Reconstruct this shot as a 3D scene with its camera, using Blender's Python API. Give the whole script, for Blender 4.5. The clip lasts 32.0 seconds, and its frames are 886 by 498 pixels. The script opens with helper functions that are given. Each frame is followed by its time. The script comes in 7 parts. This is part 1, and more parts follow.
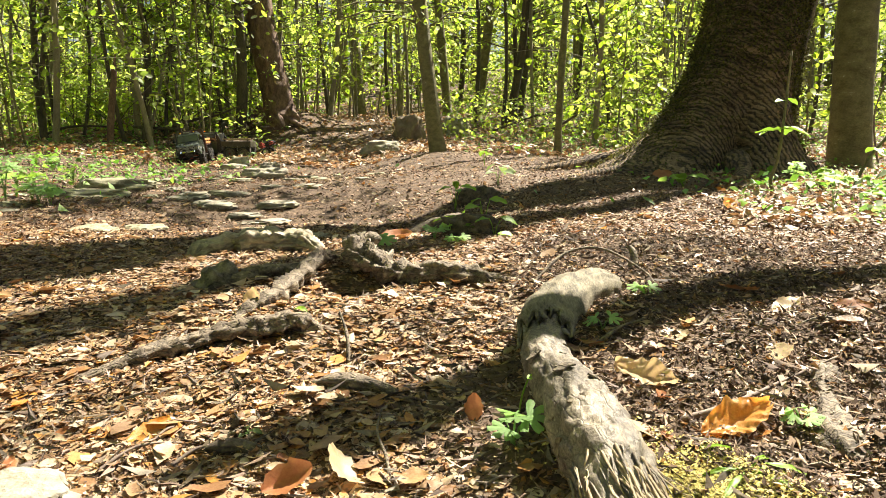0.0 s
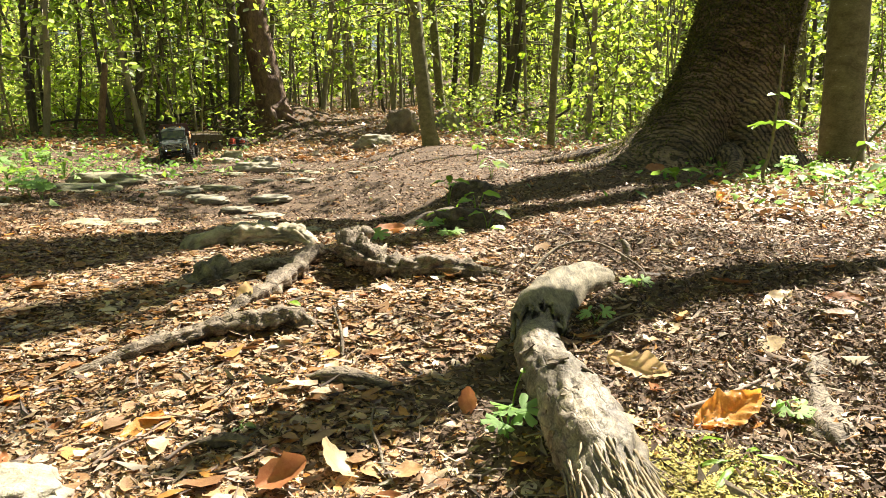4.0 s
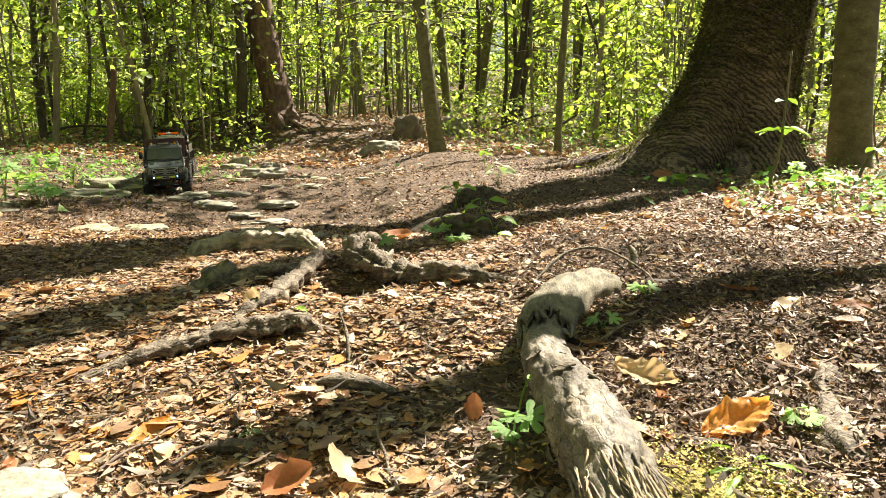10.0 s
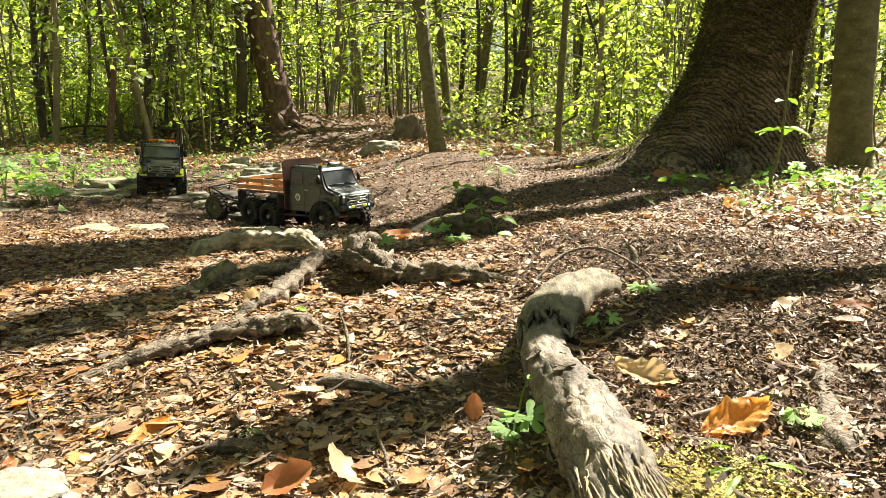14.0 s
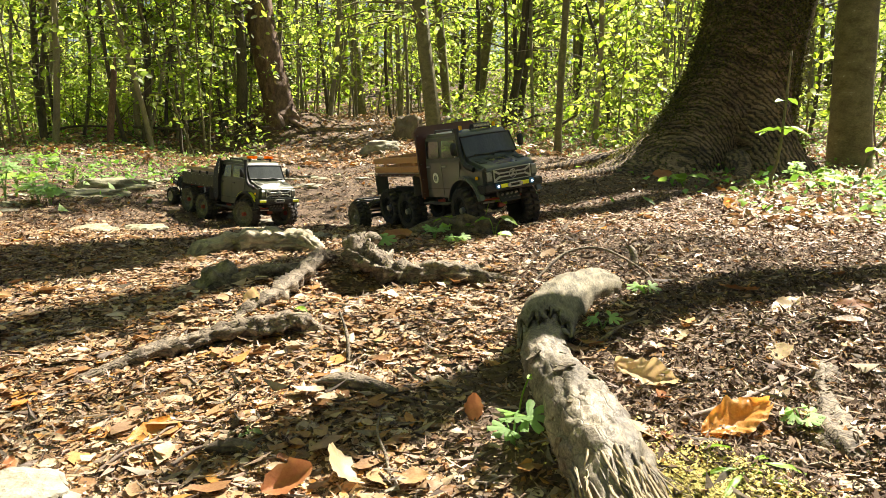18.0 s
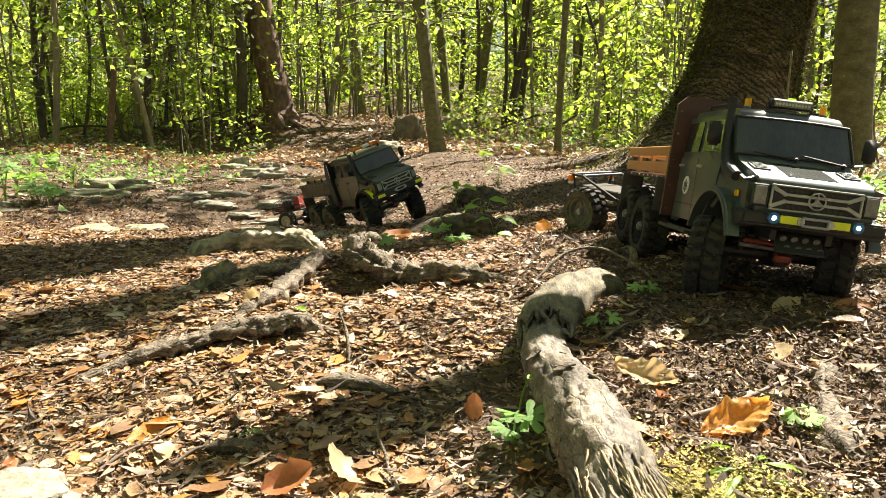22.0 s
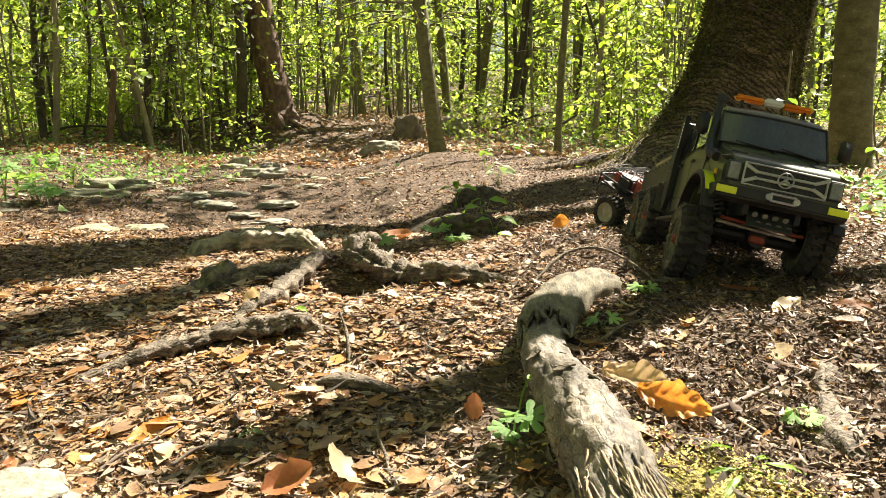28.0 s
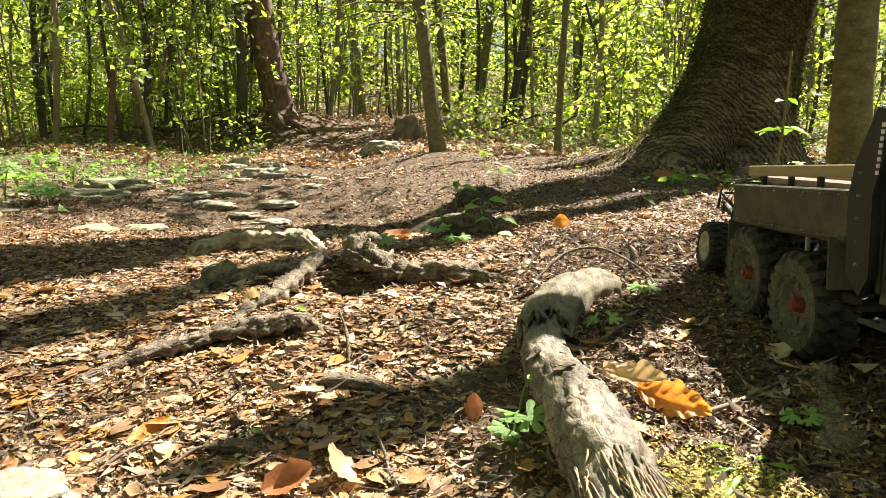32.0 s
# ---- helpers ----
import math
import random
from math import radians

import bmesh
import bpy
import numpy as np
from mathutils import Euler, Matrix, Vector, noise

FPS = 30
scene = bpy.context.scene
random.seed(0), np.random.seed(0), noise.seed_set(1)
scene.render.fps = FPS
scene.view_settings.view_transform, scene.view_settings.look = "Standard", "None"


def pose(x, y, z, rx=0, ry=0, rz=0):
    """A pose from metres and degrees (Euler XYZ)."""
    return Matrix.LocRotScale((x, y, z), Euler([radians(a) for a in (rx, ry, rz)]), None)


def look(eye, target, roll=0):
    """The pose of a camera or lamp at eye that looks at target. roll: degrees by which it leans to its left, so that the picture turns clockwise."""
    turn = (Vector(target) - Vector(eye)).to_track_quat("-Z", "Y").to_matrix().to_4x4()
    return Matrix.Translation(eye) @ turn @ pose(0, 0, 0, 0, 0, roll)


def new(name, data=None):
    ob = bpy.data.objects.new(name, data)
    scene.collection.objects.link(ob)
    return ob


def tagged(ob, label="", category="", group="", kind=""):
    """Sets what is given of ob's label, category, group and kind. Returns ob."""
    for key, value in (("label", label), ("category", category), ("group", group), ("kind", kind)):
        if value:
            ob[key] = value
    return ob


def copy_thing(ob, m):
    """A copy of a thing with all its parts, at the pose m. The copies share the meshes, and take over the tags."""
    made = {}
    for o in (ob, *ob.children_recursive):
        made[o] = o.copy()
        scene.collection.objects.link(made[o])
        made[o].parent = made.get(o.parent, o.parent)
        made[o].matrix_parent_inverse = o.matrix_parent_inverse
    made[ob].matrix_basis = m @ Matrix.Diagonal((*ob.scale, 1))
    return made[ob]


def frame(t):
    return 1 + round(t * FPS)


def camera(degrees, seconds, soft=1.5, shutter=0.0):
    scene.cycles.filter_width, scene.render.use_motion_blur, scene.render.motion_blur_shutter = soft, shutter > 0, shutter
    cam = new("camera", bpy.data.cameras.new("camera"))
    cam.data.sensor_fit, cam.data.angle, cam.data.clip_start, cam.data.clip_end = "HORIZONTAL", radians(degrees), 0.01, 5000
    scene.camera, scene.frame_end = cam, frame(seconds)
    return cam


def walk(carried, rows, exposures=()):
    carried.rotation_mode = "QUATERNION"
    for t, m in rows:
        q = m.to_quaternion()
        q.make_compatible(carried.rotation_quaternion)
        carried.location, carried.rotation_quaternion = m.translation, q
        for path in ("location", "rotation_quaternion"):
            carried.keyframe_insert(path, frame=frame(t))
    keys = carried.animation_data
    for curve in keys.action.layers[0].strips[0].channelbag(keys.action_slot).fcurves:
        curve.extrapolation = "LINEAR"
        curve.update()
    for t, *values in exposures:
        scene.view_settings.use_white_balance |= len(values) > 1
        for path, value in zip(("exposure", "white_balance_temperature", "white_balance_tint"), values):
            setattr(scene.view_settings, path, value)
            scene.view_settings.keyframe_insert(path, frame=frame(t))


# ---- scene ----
# The camera stands low beside a root on a woodland path; early on it is nudged by half a degree.
EYE = (0.0, 0.0, 0.25)
cam = camera(66, 32.0, soft=0.7)


def aim(t, right=0.0, down=0.0):
    return (t, pose(*EYE, 79.6 - down, 0, -right))


walk(cam, [aim(0), aim(0.5, 0.19, -0.04), aim(1.0, 0.15, 0.09), aim(1.5, 0.28, 0.14), aim(2.0, 0.52, 0.32), aim(2.5, 0.57, 0.42),
           aim(3.0, 0.58, 0.51), aim(3.5, 0.58, 0.51), aim(4.6, 0.47, 0.42), aim(5.5, 0.2, 0.12), aim(6.0, 0.02, 0.0), aim(6.5), aim(32.0)],
     exposures=[(0, 1.84, 7000, 10), (32, 1.84, 7000, 10)])

# ---- light: a high spring sun from behind and to the side, and the sky ----
SUN_ELEVATION, SUN_TURN = 50.0, 44.3  # degrees; the turn is clockwise from straight ahead
world = bpy.data.worlds.new("sky")
scene.world = world
world.use_nodes = True
sky = world.node_tree.nodes.new("ShaderNodeTexSky")
sky.sky_type, sky.sun_disc = "NISHITA", False
sky.sun_elevation, sky.sun_rotation = radians(SUN_ELEVATION), radians(SUN_TURN)
back = world.node_tree.nodes["Background"]
back.inputs[1].default_value = 0.025
world.node_tree.links.new(sky.outputs[0], back.inputs[0])
sun = new("sun", bpy.data.lights.new("sun", "SUN"))
sun.data.energy, sun.data.angle, sun.data.color = 5.0, radians(0.53), (1.0, 0.95, 0.86)
_e, _a = radians(SUN_ELEVATION), radians(SUN_TURN)
TO_SUN = Vector((math.sin(_a) * math.cos(_e), math.cos(_a) * math.cos(_e), math.sin(_e)))
sun.matrix_world = look(TO_SUN * 30, (0, 0, 0))


# ---- materials ----
def mat(name, a, b, size=0.03, rough=0.8, metal=0.0, bump=0.3, fine=0.004, through_light=0.0, vary="", coat=0.0, stretch=(1, 1, 1), third=None, spec=0.5, contrast=0.35, through_tint=(1, 1, 1), palette=None):
    """Two colours mixed by noise at two sizes (metres), with bump; vary: 'island' or 'object' spreads the tone from piece to piece."""
    m = bpy.data.materials.new(name)
    m.use_nodes = True
    nt = m.node_tree
    nd, ln = nt.nodes, nt.links
    bsdf = nd["Principled BSDF"]
    tc = nd.new("ShaderNodeTexCoord")
    mp = nd.new("ShaderNodeMapping")
    mp.inputs["Scale"].default_value = stretch
    ln.new(tc.outputs["Object"], mp.inputs[0])

    def noise_node(s, detail, rough_):
        n = nd.new("ShaderNodeTexNoise")
        n.inputs["Scale"].default_value, n.inputs["Detail"].default_value, n.inputs["Roughness"].default_value = 1 / s, detail, rough_
        ln.new(mp.outputs[0], n.inputs["Vector"])
        return n
    big, small = noise_node(size, 4, 0.6), noise_node(fine, 3, 0.65)
    mixn = nd.new("ShaderNodeMath")
    mixn.operation = "MULTIPLY_ADD"
    mixn.inputs[1].default_value = 0.6
    ln.new(big.outputs[0], mixn.inputs[0])
    sm = nd.new("ShaderNodeMath")
    sm.operation = "MULTIPLY"
    sm.inputs[1].default_value = 0.4
    ln.new(small.outputs[0], sm.inputs[0])
    ln.new(sm.outputs[0], mixn.inputs[2])
    ramp = nd.new("ShaderNodeValToRGB")
    lo, hi = 0.5 - contrast / 2, 0.5 + contrast / 2
    ramp.color_ramp.elements[0].position, ramp.color_ramp.elements[0].color = lo, (*a, 1)
    ramp.color_ramp.elements[1].position, ramp.color_ramp.elements[1].color = hi, (*b, 1)
    if third:
        e = ramp.color_ramp.elements.new(min(1.0, hi + 0.12))
        e.color = (*third, 1)
    ln.new(mixn.outputs[0], ramp.inputs[0])
    colour = ramp.outputs[0]
    if vary:
        if vary == "island":
            src = nd.new("ShaderNodeNewGeometry").outputs["Random Per Island"]
        else:
            src = nd.new("ShaderNodeObjectInfo").outputs["Random"]
        hsv = nd.new("ShaderNodeHueSaturation")
        for sock, lo_, hi_, mul in (("Hue", 0.475, 0.525, 7.31), ("Saturation", 0.7, 1.15, 3.77), ("Value", 0.32, 1.55, 1.0)):
            fr = nd.new("ShaderNodeMath")
            fr.operation = "MULTIPLY"
            fr.inputs[1].default_value = mul
            ln.new(src, fr.inputs[0])
            f2 = nd.new("ShaderNodeMath")
            f2.operation = "FRACT"
            ln.new(fr.outputs[0], f2.inputs[0])
            mr = nd.new("ShaderNodeMapRange")
            mr.inputs[3].default_value, mr.inputs[4].default_value = lo_, hi_
            ln.new(f2.outputs[0], mr.inputs[0])
            ln.new(mr.outputs[0], hsv.inputs[sock])
        ln.new(colour, hsv.inputs["Color"])
        colour = hsv.outputs[0]
    if palette:  # each piece takes one colour of a range, mottled by the noise
        geo = nd.new("ShaderNodeNewGeometry")
        pr = nd.new("ShaderNodeValToRGB")
        el = pr.color_ramp.elements
        for k, c in enumerate(palette):
            e = el[k] if k < 2 else el.new(1.0)
            e.position, e.color = 0.0, (*c, 1)
        for k in range(len(palette)):
            el[k].position = k / (len(palette) - 1)
        for k, c in enumerate(palette):
            el[k].color = (*c, 1)
        ln.new(geo.outputs["Random Per Island"], pr.inputs[0])
        mm = nd.new("ShaderNodeMix")
        mm.data_type, mm.blend_type = "RGBA", "MULTIPLY"
        mm.inputs["Factor"].default_value = 1.0
        ln.new(pr.outputs[0], mm.inputs["A"])
        ln.new(colour, mm.inputs["B"])
        colour = mm.outputs["Result"]
    ln.new(colour, bsdf.inputs["Base Color"])
    bsdf.inputs["Roughness"].default_value, bsdf.inputs["Metallic"].default_value = rough, metal
    bsdf.inputs["Specular IOR Level"].default_value = spec
    bsdf.inputs["Coat Weight"].default_value, bsdf.inputs["Coat Roughness"].default_value, bsdf.inputs["Coat IOR"].default_value = coat, 0.1, 1.55
    if bump:
        bp = nd.new("ShaderNodeBump")
        bp.inputs["Strength"].default_value, bp.inputs["Distance"].default_value = bump, fine
        ln.new(mixn.outputs[0], bp.inputs["Height"])
        ln.new(bp.outputs[0], bsdf.inputs["Normal"])
    if through_light:
        tr = nd.new("ShaderNodeBsdfTranslucent")
        lift = nd.new("ShaderNodeMix")
        lift.data_type, lift.blend_type = "RGBA", "MULTIPLY"
        lift.inputs["Factor"].default_value = 1.0
        lift.inputs["B"].default_value = (*through_tint, 1)
        lift.clamp_result = False
        ln.new(colour, lift.inputs["A"])
        ln.new(lift.outputs["Result"], tr.inputs[0])
        mx = nd.new("ShaderNodeMixShader")
        mx.inputs[0].default_value = through_light
        ln.new(bsdf.outputs[0], mx.inputs[1])
        ln.new(tr.outputs[0], mx.inputs[2])
        ln.new(mx.outputs[0], nd["Material Output"].inputs[0])
    return m


def cracked(m, size, amount, stretch=(1, 1, 1), relief=0.5):
    """Adds fine dark cracks that part the surface into plates."""
    nt = m.node_tree
    nd, ln = nt.nodes, nt.links
    bsdf = nd["Principled BSDF"]
    tc, mp = nd.new("ShaderNodeTexCoord"), nd.new("ShaderNodeMapping")
    mp.inputs["Scale"].default_value = stretch
    ln.new(tc.outputs["Object"], mp.inputs[0])
    wob = nd.new("ShaderNodeTexNoise")
    wob.inputs["Scale"].default_value = 1.3 / size
    ln.new(mp.outputs[0], wob.inputs["Vector"])
    add = nd.new("ShaderNodeVectorMath")
    add.operation = "MULTIPLY_ADD"
    add.inputs[1].default_value = (size * 0.8,) * 3
    ln.new(wob.outputs["Color"], add.inputs[0])
    ln.new(mp.outputs[0], add.inputs[2])
    vo = nd.new("ShaderNodeTexVoronoi")
    vo.feature = "DISTANCE_TO_EDGE"
    vo.inputs["Scale"].default_value = 1 / size
    ln.new(add.outputs[0], vo.inputs["Vector"])
    rp = nd.new("ShaderNodeMapRange")
    rp.inputs[1].default_value, rp.inputs[2].default_value, rp.inputs[3].default_value, rp.inputs[4].default_value = 0.0, 0.09, 1 - amount, 1.0
    ln.new(vo.outputs["Distance"], rp.inputs[0])
    mx = nd.new("ShaderNodeMix")
    mx.data_type, mx.blend_type = "RGBA", "MULTIPLY"
    mx.inputs["Factor"].default_value = 1.0
    ln.new(bsdf.inputs["Base Color"].links[0].from_socket, mx.inputs["A"])
    ln.new(rp.outputs[0], mx.inputs["B"])
    ln.new(mx.outputs["Result"], bsdf.inputs["Base Color"])
    bp = nd.new("ShaderNodeBump")
    bp.inputs["Strength"].default_value, bp.inputs["Distance"].default_value = relief, size * 0.15
    ln.new(rp.outputs[0], bp.inputs["Height"])
    ln.new(bsdf.inputs["Normal"].links[0].from_socket, bp.inputs["Normal"])
    ln.new(bp.outputs[0], bsdf.inputs["Normal"])
    return m


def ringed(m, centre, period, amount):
    """Adds furrows that arch round the foot of a buttress root: relief, and their shade darkened into the colour."""
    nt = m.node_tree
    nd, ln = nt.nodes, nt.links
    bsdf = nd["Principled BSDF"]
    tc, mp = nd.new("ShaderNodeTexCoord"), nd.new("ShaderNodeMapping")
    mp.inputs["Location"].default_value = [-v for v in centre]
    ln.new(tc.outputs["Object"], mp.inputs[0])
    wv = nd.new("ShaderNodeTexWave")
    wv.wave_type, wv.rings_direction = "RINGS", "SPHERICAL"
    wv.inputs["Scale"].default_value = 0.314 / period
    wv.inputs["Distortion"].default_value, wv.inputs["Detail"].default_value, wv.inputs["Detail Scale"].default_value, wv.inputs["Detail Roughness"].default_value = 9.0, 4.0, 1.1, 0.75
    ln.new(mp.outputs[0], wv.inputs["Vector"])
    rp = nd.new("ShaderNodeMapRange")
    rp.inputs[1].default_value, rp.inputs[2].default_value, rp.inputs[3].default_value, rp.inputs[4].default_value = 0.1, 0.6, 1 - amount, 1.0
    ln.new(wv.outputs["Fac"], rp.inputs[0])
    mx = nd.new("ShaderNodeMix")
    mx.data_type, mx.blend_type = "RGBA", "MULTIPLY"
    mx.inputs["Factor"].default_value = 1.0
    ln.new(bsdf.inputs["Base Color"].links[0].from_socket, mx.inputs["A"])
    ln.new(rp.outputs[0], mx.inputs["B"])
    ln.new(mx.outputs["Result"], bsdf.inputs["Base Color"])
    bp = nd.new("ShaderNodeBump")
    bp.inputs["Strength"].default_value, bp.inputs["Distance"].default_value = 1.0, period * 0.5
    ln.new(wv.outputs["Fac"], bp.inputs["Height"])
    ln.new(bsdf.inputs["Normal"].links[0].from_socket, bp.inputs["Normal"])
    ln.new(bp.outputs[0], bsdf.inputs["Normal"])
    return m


def glow(name, colour, strength):
    m = bpy.data.materials.new(name)
    m.use_nodes = True
    b = m.node_tree.nodes["Principled BSDF"]
    b.inputs["Base Color"].default_value = (*colour, 1)
    b.inputs["Emission Color"].default_value = (*colour, 1)
    b.inputs["Emission Strength"].default_value = strength
    return m


SOIL = mat("forest_soil", (0.045, 0.029, 0.018), (0.17, 0.112, 0.07), 0.05, 0.95, bump=1.0, fine=0.007, third=(0.28, 0.2, 0.135), contrast=0.3)
LITTER_TONES = ((0.16, 0.085, 0.04), (0.5, 0.33, 0.18), (0.28, 0.145, 0.065), (0.58, 0.42, 0.26), (0.38, 0.19, 0.07), (0.72, 0.6, 0.44), (0.24, 0.135, 0.07), (0.58, 0.28, 0.06), (0.44, 0.32, 0.2), (0.62, 0.46, 0.28), (0.76, 0.66, 0.52))
DRY_LEAF = mat("dry_beech_leaf", (0.55, 0.5, 0.44), (1.0, 1.0, 1.0), 0.012, 0.5, bump=0.5, fine=0.0025, through_light=0.16, through_tint=(1.3, 1.0, 0.7), palette=LITTER_TONES)
TRACK_LEAF = mat("trodden_leaf", (0.6, 0.55, 0.5), (1.0, 1.0, 1.0), 0.03, 0.6, bump=0.2, fine=0.004, palette=((0.12, 0.06, 0.03), (0.34, 0.21, 0.12), (0.24, 0.13, 0.065), (0.46, 0.34, 0.22), (0.3, 0.15, 0.06), (0.4, 0.29, 0.19)))
# the palest tone paints sunlit highlights into the leaf's colour
AMBER_LEAF = mat("amber_leaf", (0.56, 0.22, 0.035), (0.75, 0.42, 0.13), 0.02, 0.35, bump=0.5, fine=0.002, through_light=0.45, through_tint=(1.5, 1.15, 0.7), contrast=0.25, third=(0.88, 0.7, 0.45))
PALE_LEAF = mat("pale_leaf", (0.5, 0.37, 0.21), (0.7, 0.56, 0.36), 0.02, 0.4, bump=0.4, fine=0.002, through_light=0.45, through_tint=(1.35, 1.2, 1.0))
RUST_LEAF = mat("rust_leaf", (0.3, 0.1, 0.04), (0.45, 0.2, 0.08), 0.02, 0.5, bump=0.3, fine=0.002, through_light=0.25)
CHIP = mat("litter_crumb", (0.5, 0.45, 0.4), (1.0, 1.0, 1.0), 0.01, 0.9, bump=0.3, palette=((0.03, 0.018, 0.01), (0.16, 0.1, 0.06), (0.07, 0.042, 0.025), (0.26, 0.18, 0.115), (0.1, 0.055, 0.03)))
TWIG = mat("dead_twig", (0.13, 0.09, 0.06), (0.32, 0.24, 0.17), 0.02, 0.85, bump=0.5, fine=0.002, vary="island")
GREEN_LEAF = mat("spring_beech_leaf", (0.15, 0.22, 0.04), (0.24, 0.31, 0.075), 0.3, 0.48, bump=0.0, through_light=0.62, vary="island", through_tint=(2.5, 2.45, 1.25))
HERB_LEAF = mat("woodland_herb_leaf", (0.12, 0.25, 0.045), (0.2, 0.37, 0.08), 0.05, 0.6, bump=0.1, through_light=0.4, vary="island", through_tint=(1.8, 1.8, 1.2))
LIME_LEAF = mat("seedling_leaf", (0.2, 0.36, 0.03), (0.28, 0.46, 0.05), 0.02, 0.45, bump=0.2, fine=0.002, through_light=0.4)
PALM_LEAF = mat("soft_green_leaf", (0.2, 0.36, 0.11), (0.3, 0.48, 0.17), 0.02, 0.65, bump=0.2, fine=0.002, through_light=0.4, through_tint=(1.3, 1.3, 1.1))
BEECH = mat("beech_bark", (0.085, 0.078, 0.034), (0.2, 0.182, 0.088), 0.05, 0.8, bump=0.9, fine=0.009, stretch=(0.7, 0.7, 1.1), third=(0.42, 0.42, 0.32), contrast=0.26)
DARK_BARK = mat("dark_bark", (0.035, 0.029, 0.02), (0.12, 0.1, 0.068), 0.08, 0.9, bump=0.8, fine=0.01, stretch=(1, 1, 0.3))
SPRUCE = mat("spruce_bark", (0.06, 0.036, 0.026), (0.21, 0.13, 0.09), 0.04, 0.85, bump=1.0, fine=0.012, stretch=(1, 1, 0.5), third=(0.4, 0.3, 0.23), contrast=0.3)
STEM_BARK = mat("pale_stem_bark", (0.12, 0.1, 0.065), (0.3, 0.27, 0.18), 0.05, 0.8, bump=0.6, fine=0.006, stretch=(1, 1, 0.4))
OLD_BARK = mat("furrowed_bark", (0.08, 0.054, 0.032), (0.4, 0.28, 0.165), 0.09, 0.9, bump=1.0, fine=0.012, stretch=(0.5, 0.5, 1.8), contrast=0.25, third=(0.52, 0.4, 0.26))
# furrow shade is put into the bark's base colour here
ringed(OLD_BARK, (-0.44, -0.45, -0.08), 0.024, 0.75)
MOSS = mat("moss", (0.055, 0.06, 0.012), (0.17, 0.165, 0.035), 0.02, 0.95, bump=1.0, fine=0.004, vary="island", through_light=0.3)
PALE_MOSS = mat("yellow_moss", (0.5, 0.41, 0.1), (0.78, 0.67, 0.28), 0.01, 0.95, bump=1.0, fine=0.003)
ROOT = mat("weathered_root", (0.07, 0.05, 0.034), (0.27, 0.215, 0.15), 0.018, 0.8, bump=1.0, fine=0.003, third=(0.5, 0.43, 0.33), contrast=0.24)
cracked(ROOT, 0.011, 0.5, (0.5, 1, 1), 0.7)
LOG_WOOD = mat("bleached_root_wood", (0.065, 0.052, 0.038), (0.3, 0.25, 0.185), 0.024, 0.6, bump=1.0, fine=0.002, third=(0.56, 0.5, 0.4), contrast=0.2, stretch=(1, 0.6, 1))
cracked(LOG_WOOD, 0.012, 0.4, (1, 0.45, 1))
SPLIT_WOOD = mat("split_root_fibre", (0.17, 0.115, 0.06), (0.5, 0.4, 0.26), 0.012, 0.7, bump=0.8, fine=0.002, third=(0.62, 0.5, 0.34), contrast=0.28, stretch=(1, 0.3, 1))
ROOT_PALE = mat("worn_pale_root", (0.2, 0.165, 0.1), (0.48, 0.42, 0.31), 0.04, 0.7, bump=0.5, fine=0.003, third=(0.62, 0.57, 0.46), contrast=0.3, stretch=(0.5, 1, 1))
cracked(ROOT_PALE, 0.05, 0.35, (0.5, 1, 1), 0.3)
GREY_BARK = mat("grey_root_bark", (0.06, 0.05, 0.03), (0.24, 0.205, 0.135), 0.014, 0.8, bump=1.0, fine=0.0025, third=(0.44, 0.39, 0.29), contrast=0.22, stretch=(1, 0.25, 1))
STONE = mat("limestone", (0.17, 0.15, 0.105), (0.38, 0.345, 0.27), 0.05, 0.85, bump=1.0, fine=0.006, third=(0.5, 0.46, 0.38))
MOSSY_STONE = mat("mossy_stone", (0.13, 0.125, 0.06), (0.4, 0.365, 0.26), 0.04, 0.9, bump=1.0, fine=0.006, contrast=0.3, third=(0.52, 0.48, 0.37))
DARK_STONE = mat("brown_rock", (0.1, 0.075, 0.05), (0.28, 0.22, 0.15), 0.08, 0.85, bump=0.8, fine=0.008)
DARK_WOOD = mat("rotten_wood", (0.035, 0.027, 0.019), (0.17, 0.13, 0.09), 0.02, 0.9, bump=1.0, fine=0.004, third=(0.3, 0.25, 0.18), contrast=0.26)
PAINT = mat("dark_green_paint", (0.054, 0.068, 0.056), (0.083, 0.1, 0.086), 0.05, 0.4, 0.12, bump=0.03, fine=0.002, coat=0.45)
PAINT_B = mat("olive_green_paint", (0.05, 0.054, 0.028), (0.076, 0.08, 0.046), 0.05, 0.42, 0.1, bump=0.03, fine=0.002, coat=0.35)
PANEL = mat("door_line", (0.02, 0.024, 0.018), (0.03, 0.034, 0.026), 0.05, 0.6, bump=0)
BLACK = mat("black_plastic", (0.008, 0.008, 0.008), (0.02, 0.019, 0.018), 0.02, 0.55, bump=0.2, fine=0.001)
RUBBER = mat("dusty_rubber", (0.012, 0.011, 0.01), (0.045, 0.038, 0.03), 0.03, 0.85, bump=0.3, fine=0.002)
MUD_RUBBER = mat("muddy_rubber", (0.028, 0.026, 0.016), (0.15, 0.135, 0.08), 0.012, 0.9, bump=0.5, fine=0.002, third=(0.26, 0.24, 0.16), contrast=0.28)
DUSTY_RIM = mat("dusty_grey_rim", (0.07, 0.068, 0.046), (0.22, 0.205, 0.14), 0.01, 0.8, bump=0.3, fine=0.002, third=(0.34, 0.32, 0.23))
MUDFLAP = mat("grey_mudflap", (0.045, 0.04, 0.034), (0.09, 0.08, 0.065), 0.03, 0.85, bump=0.2)
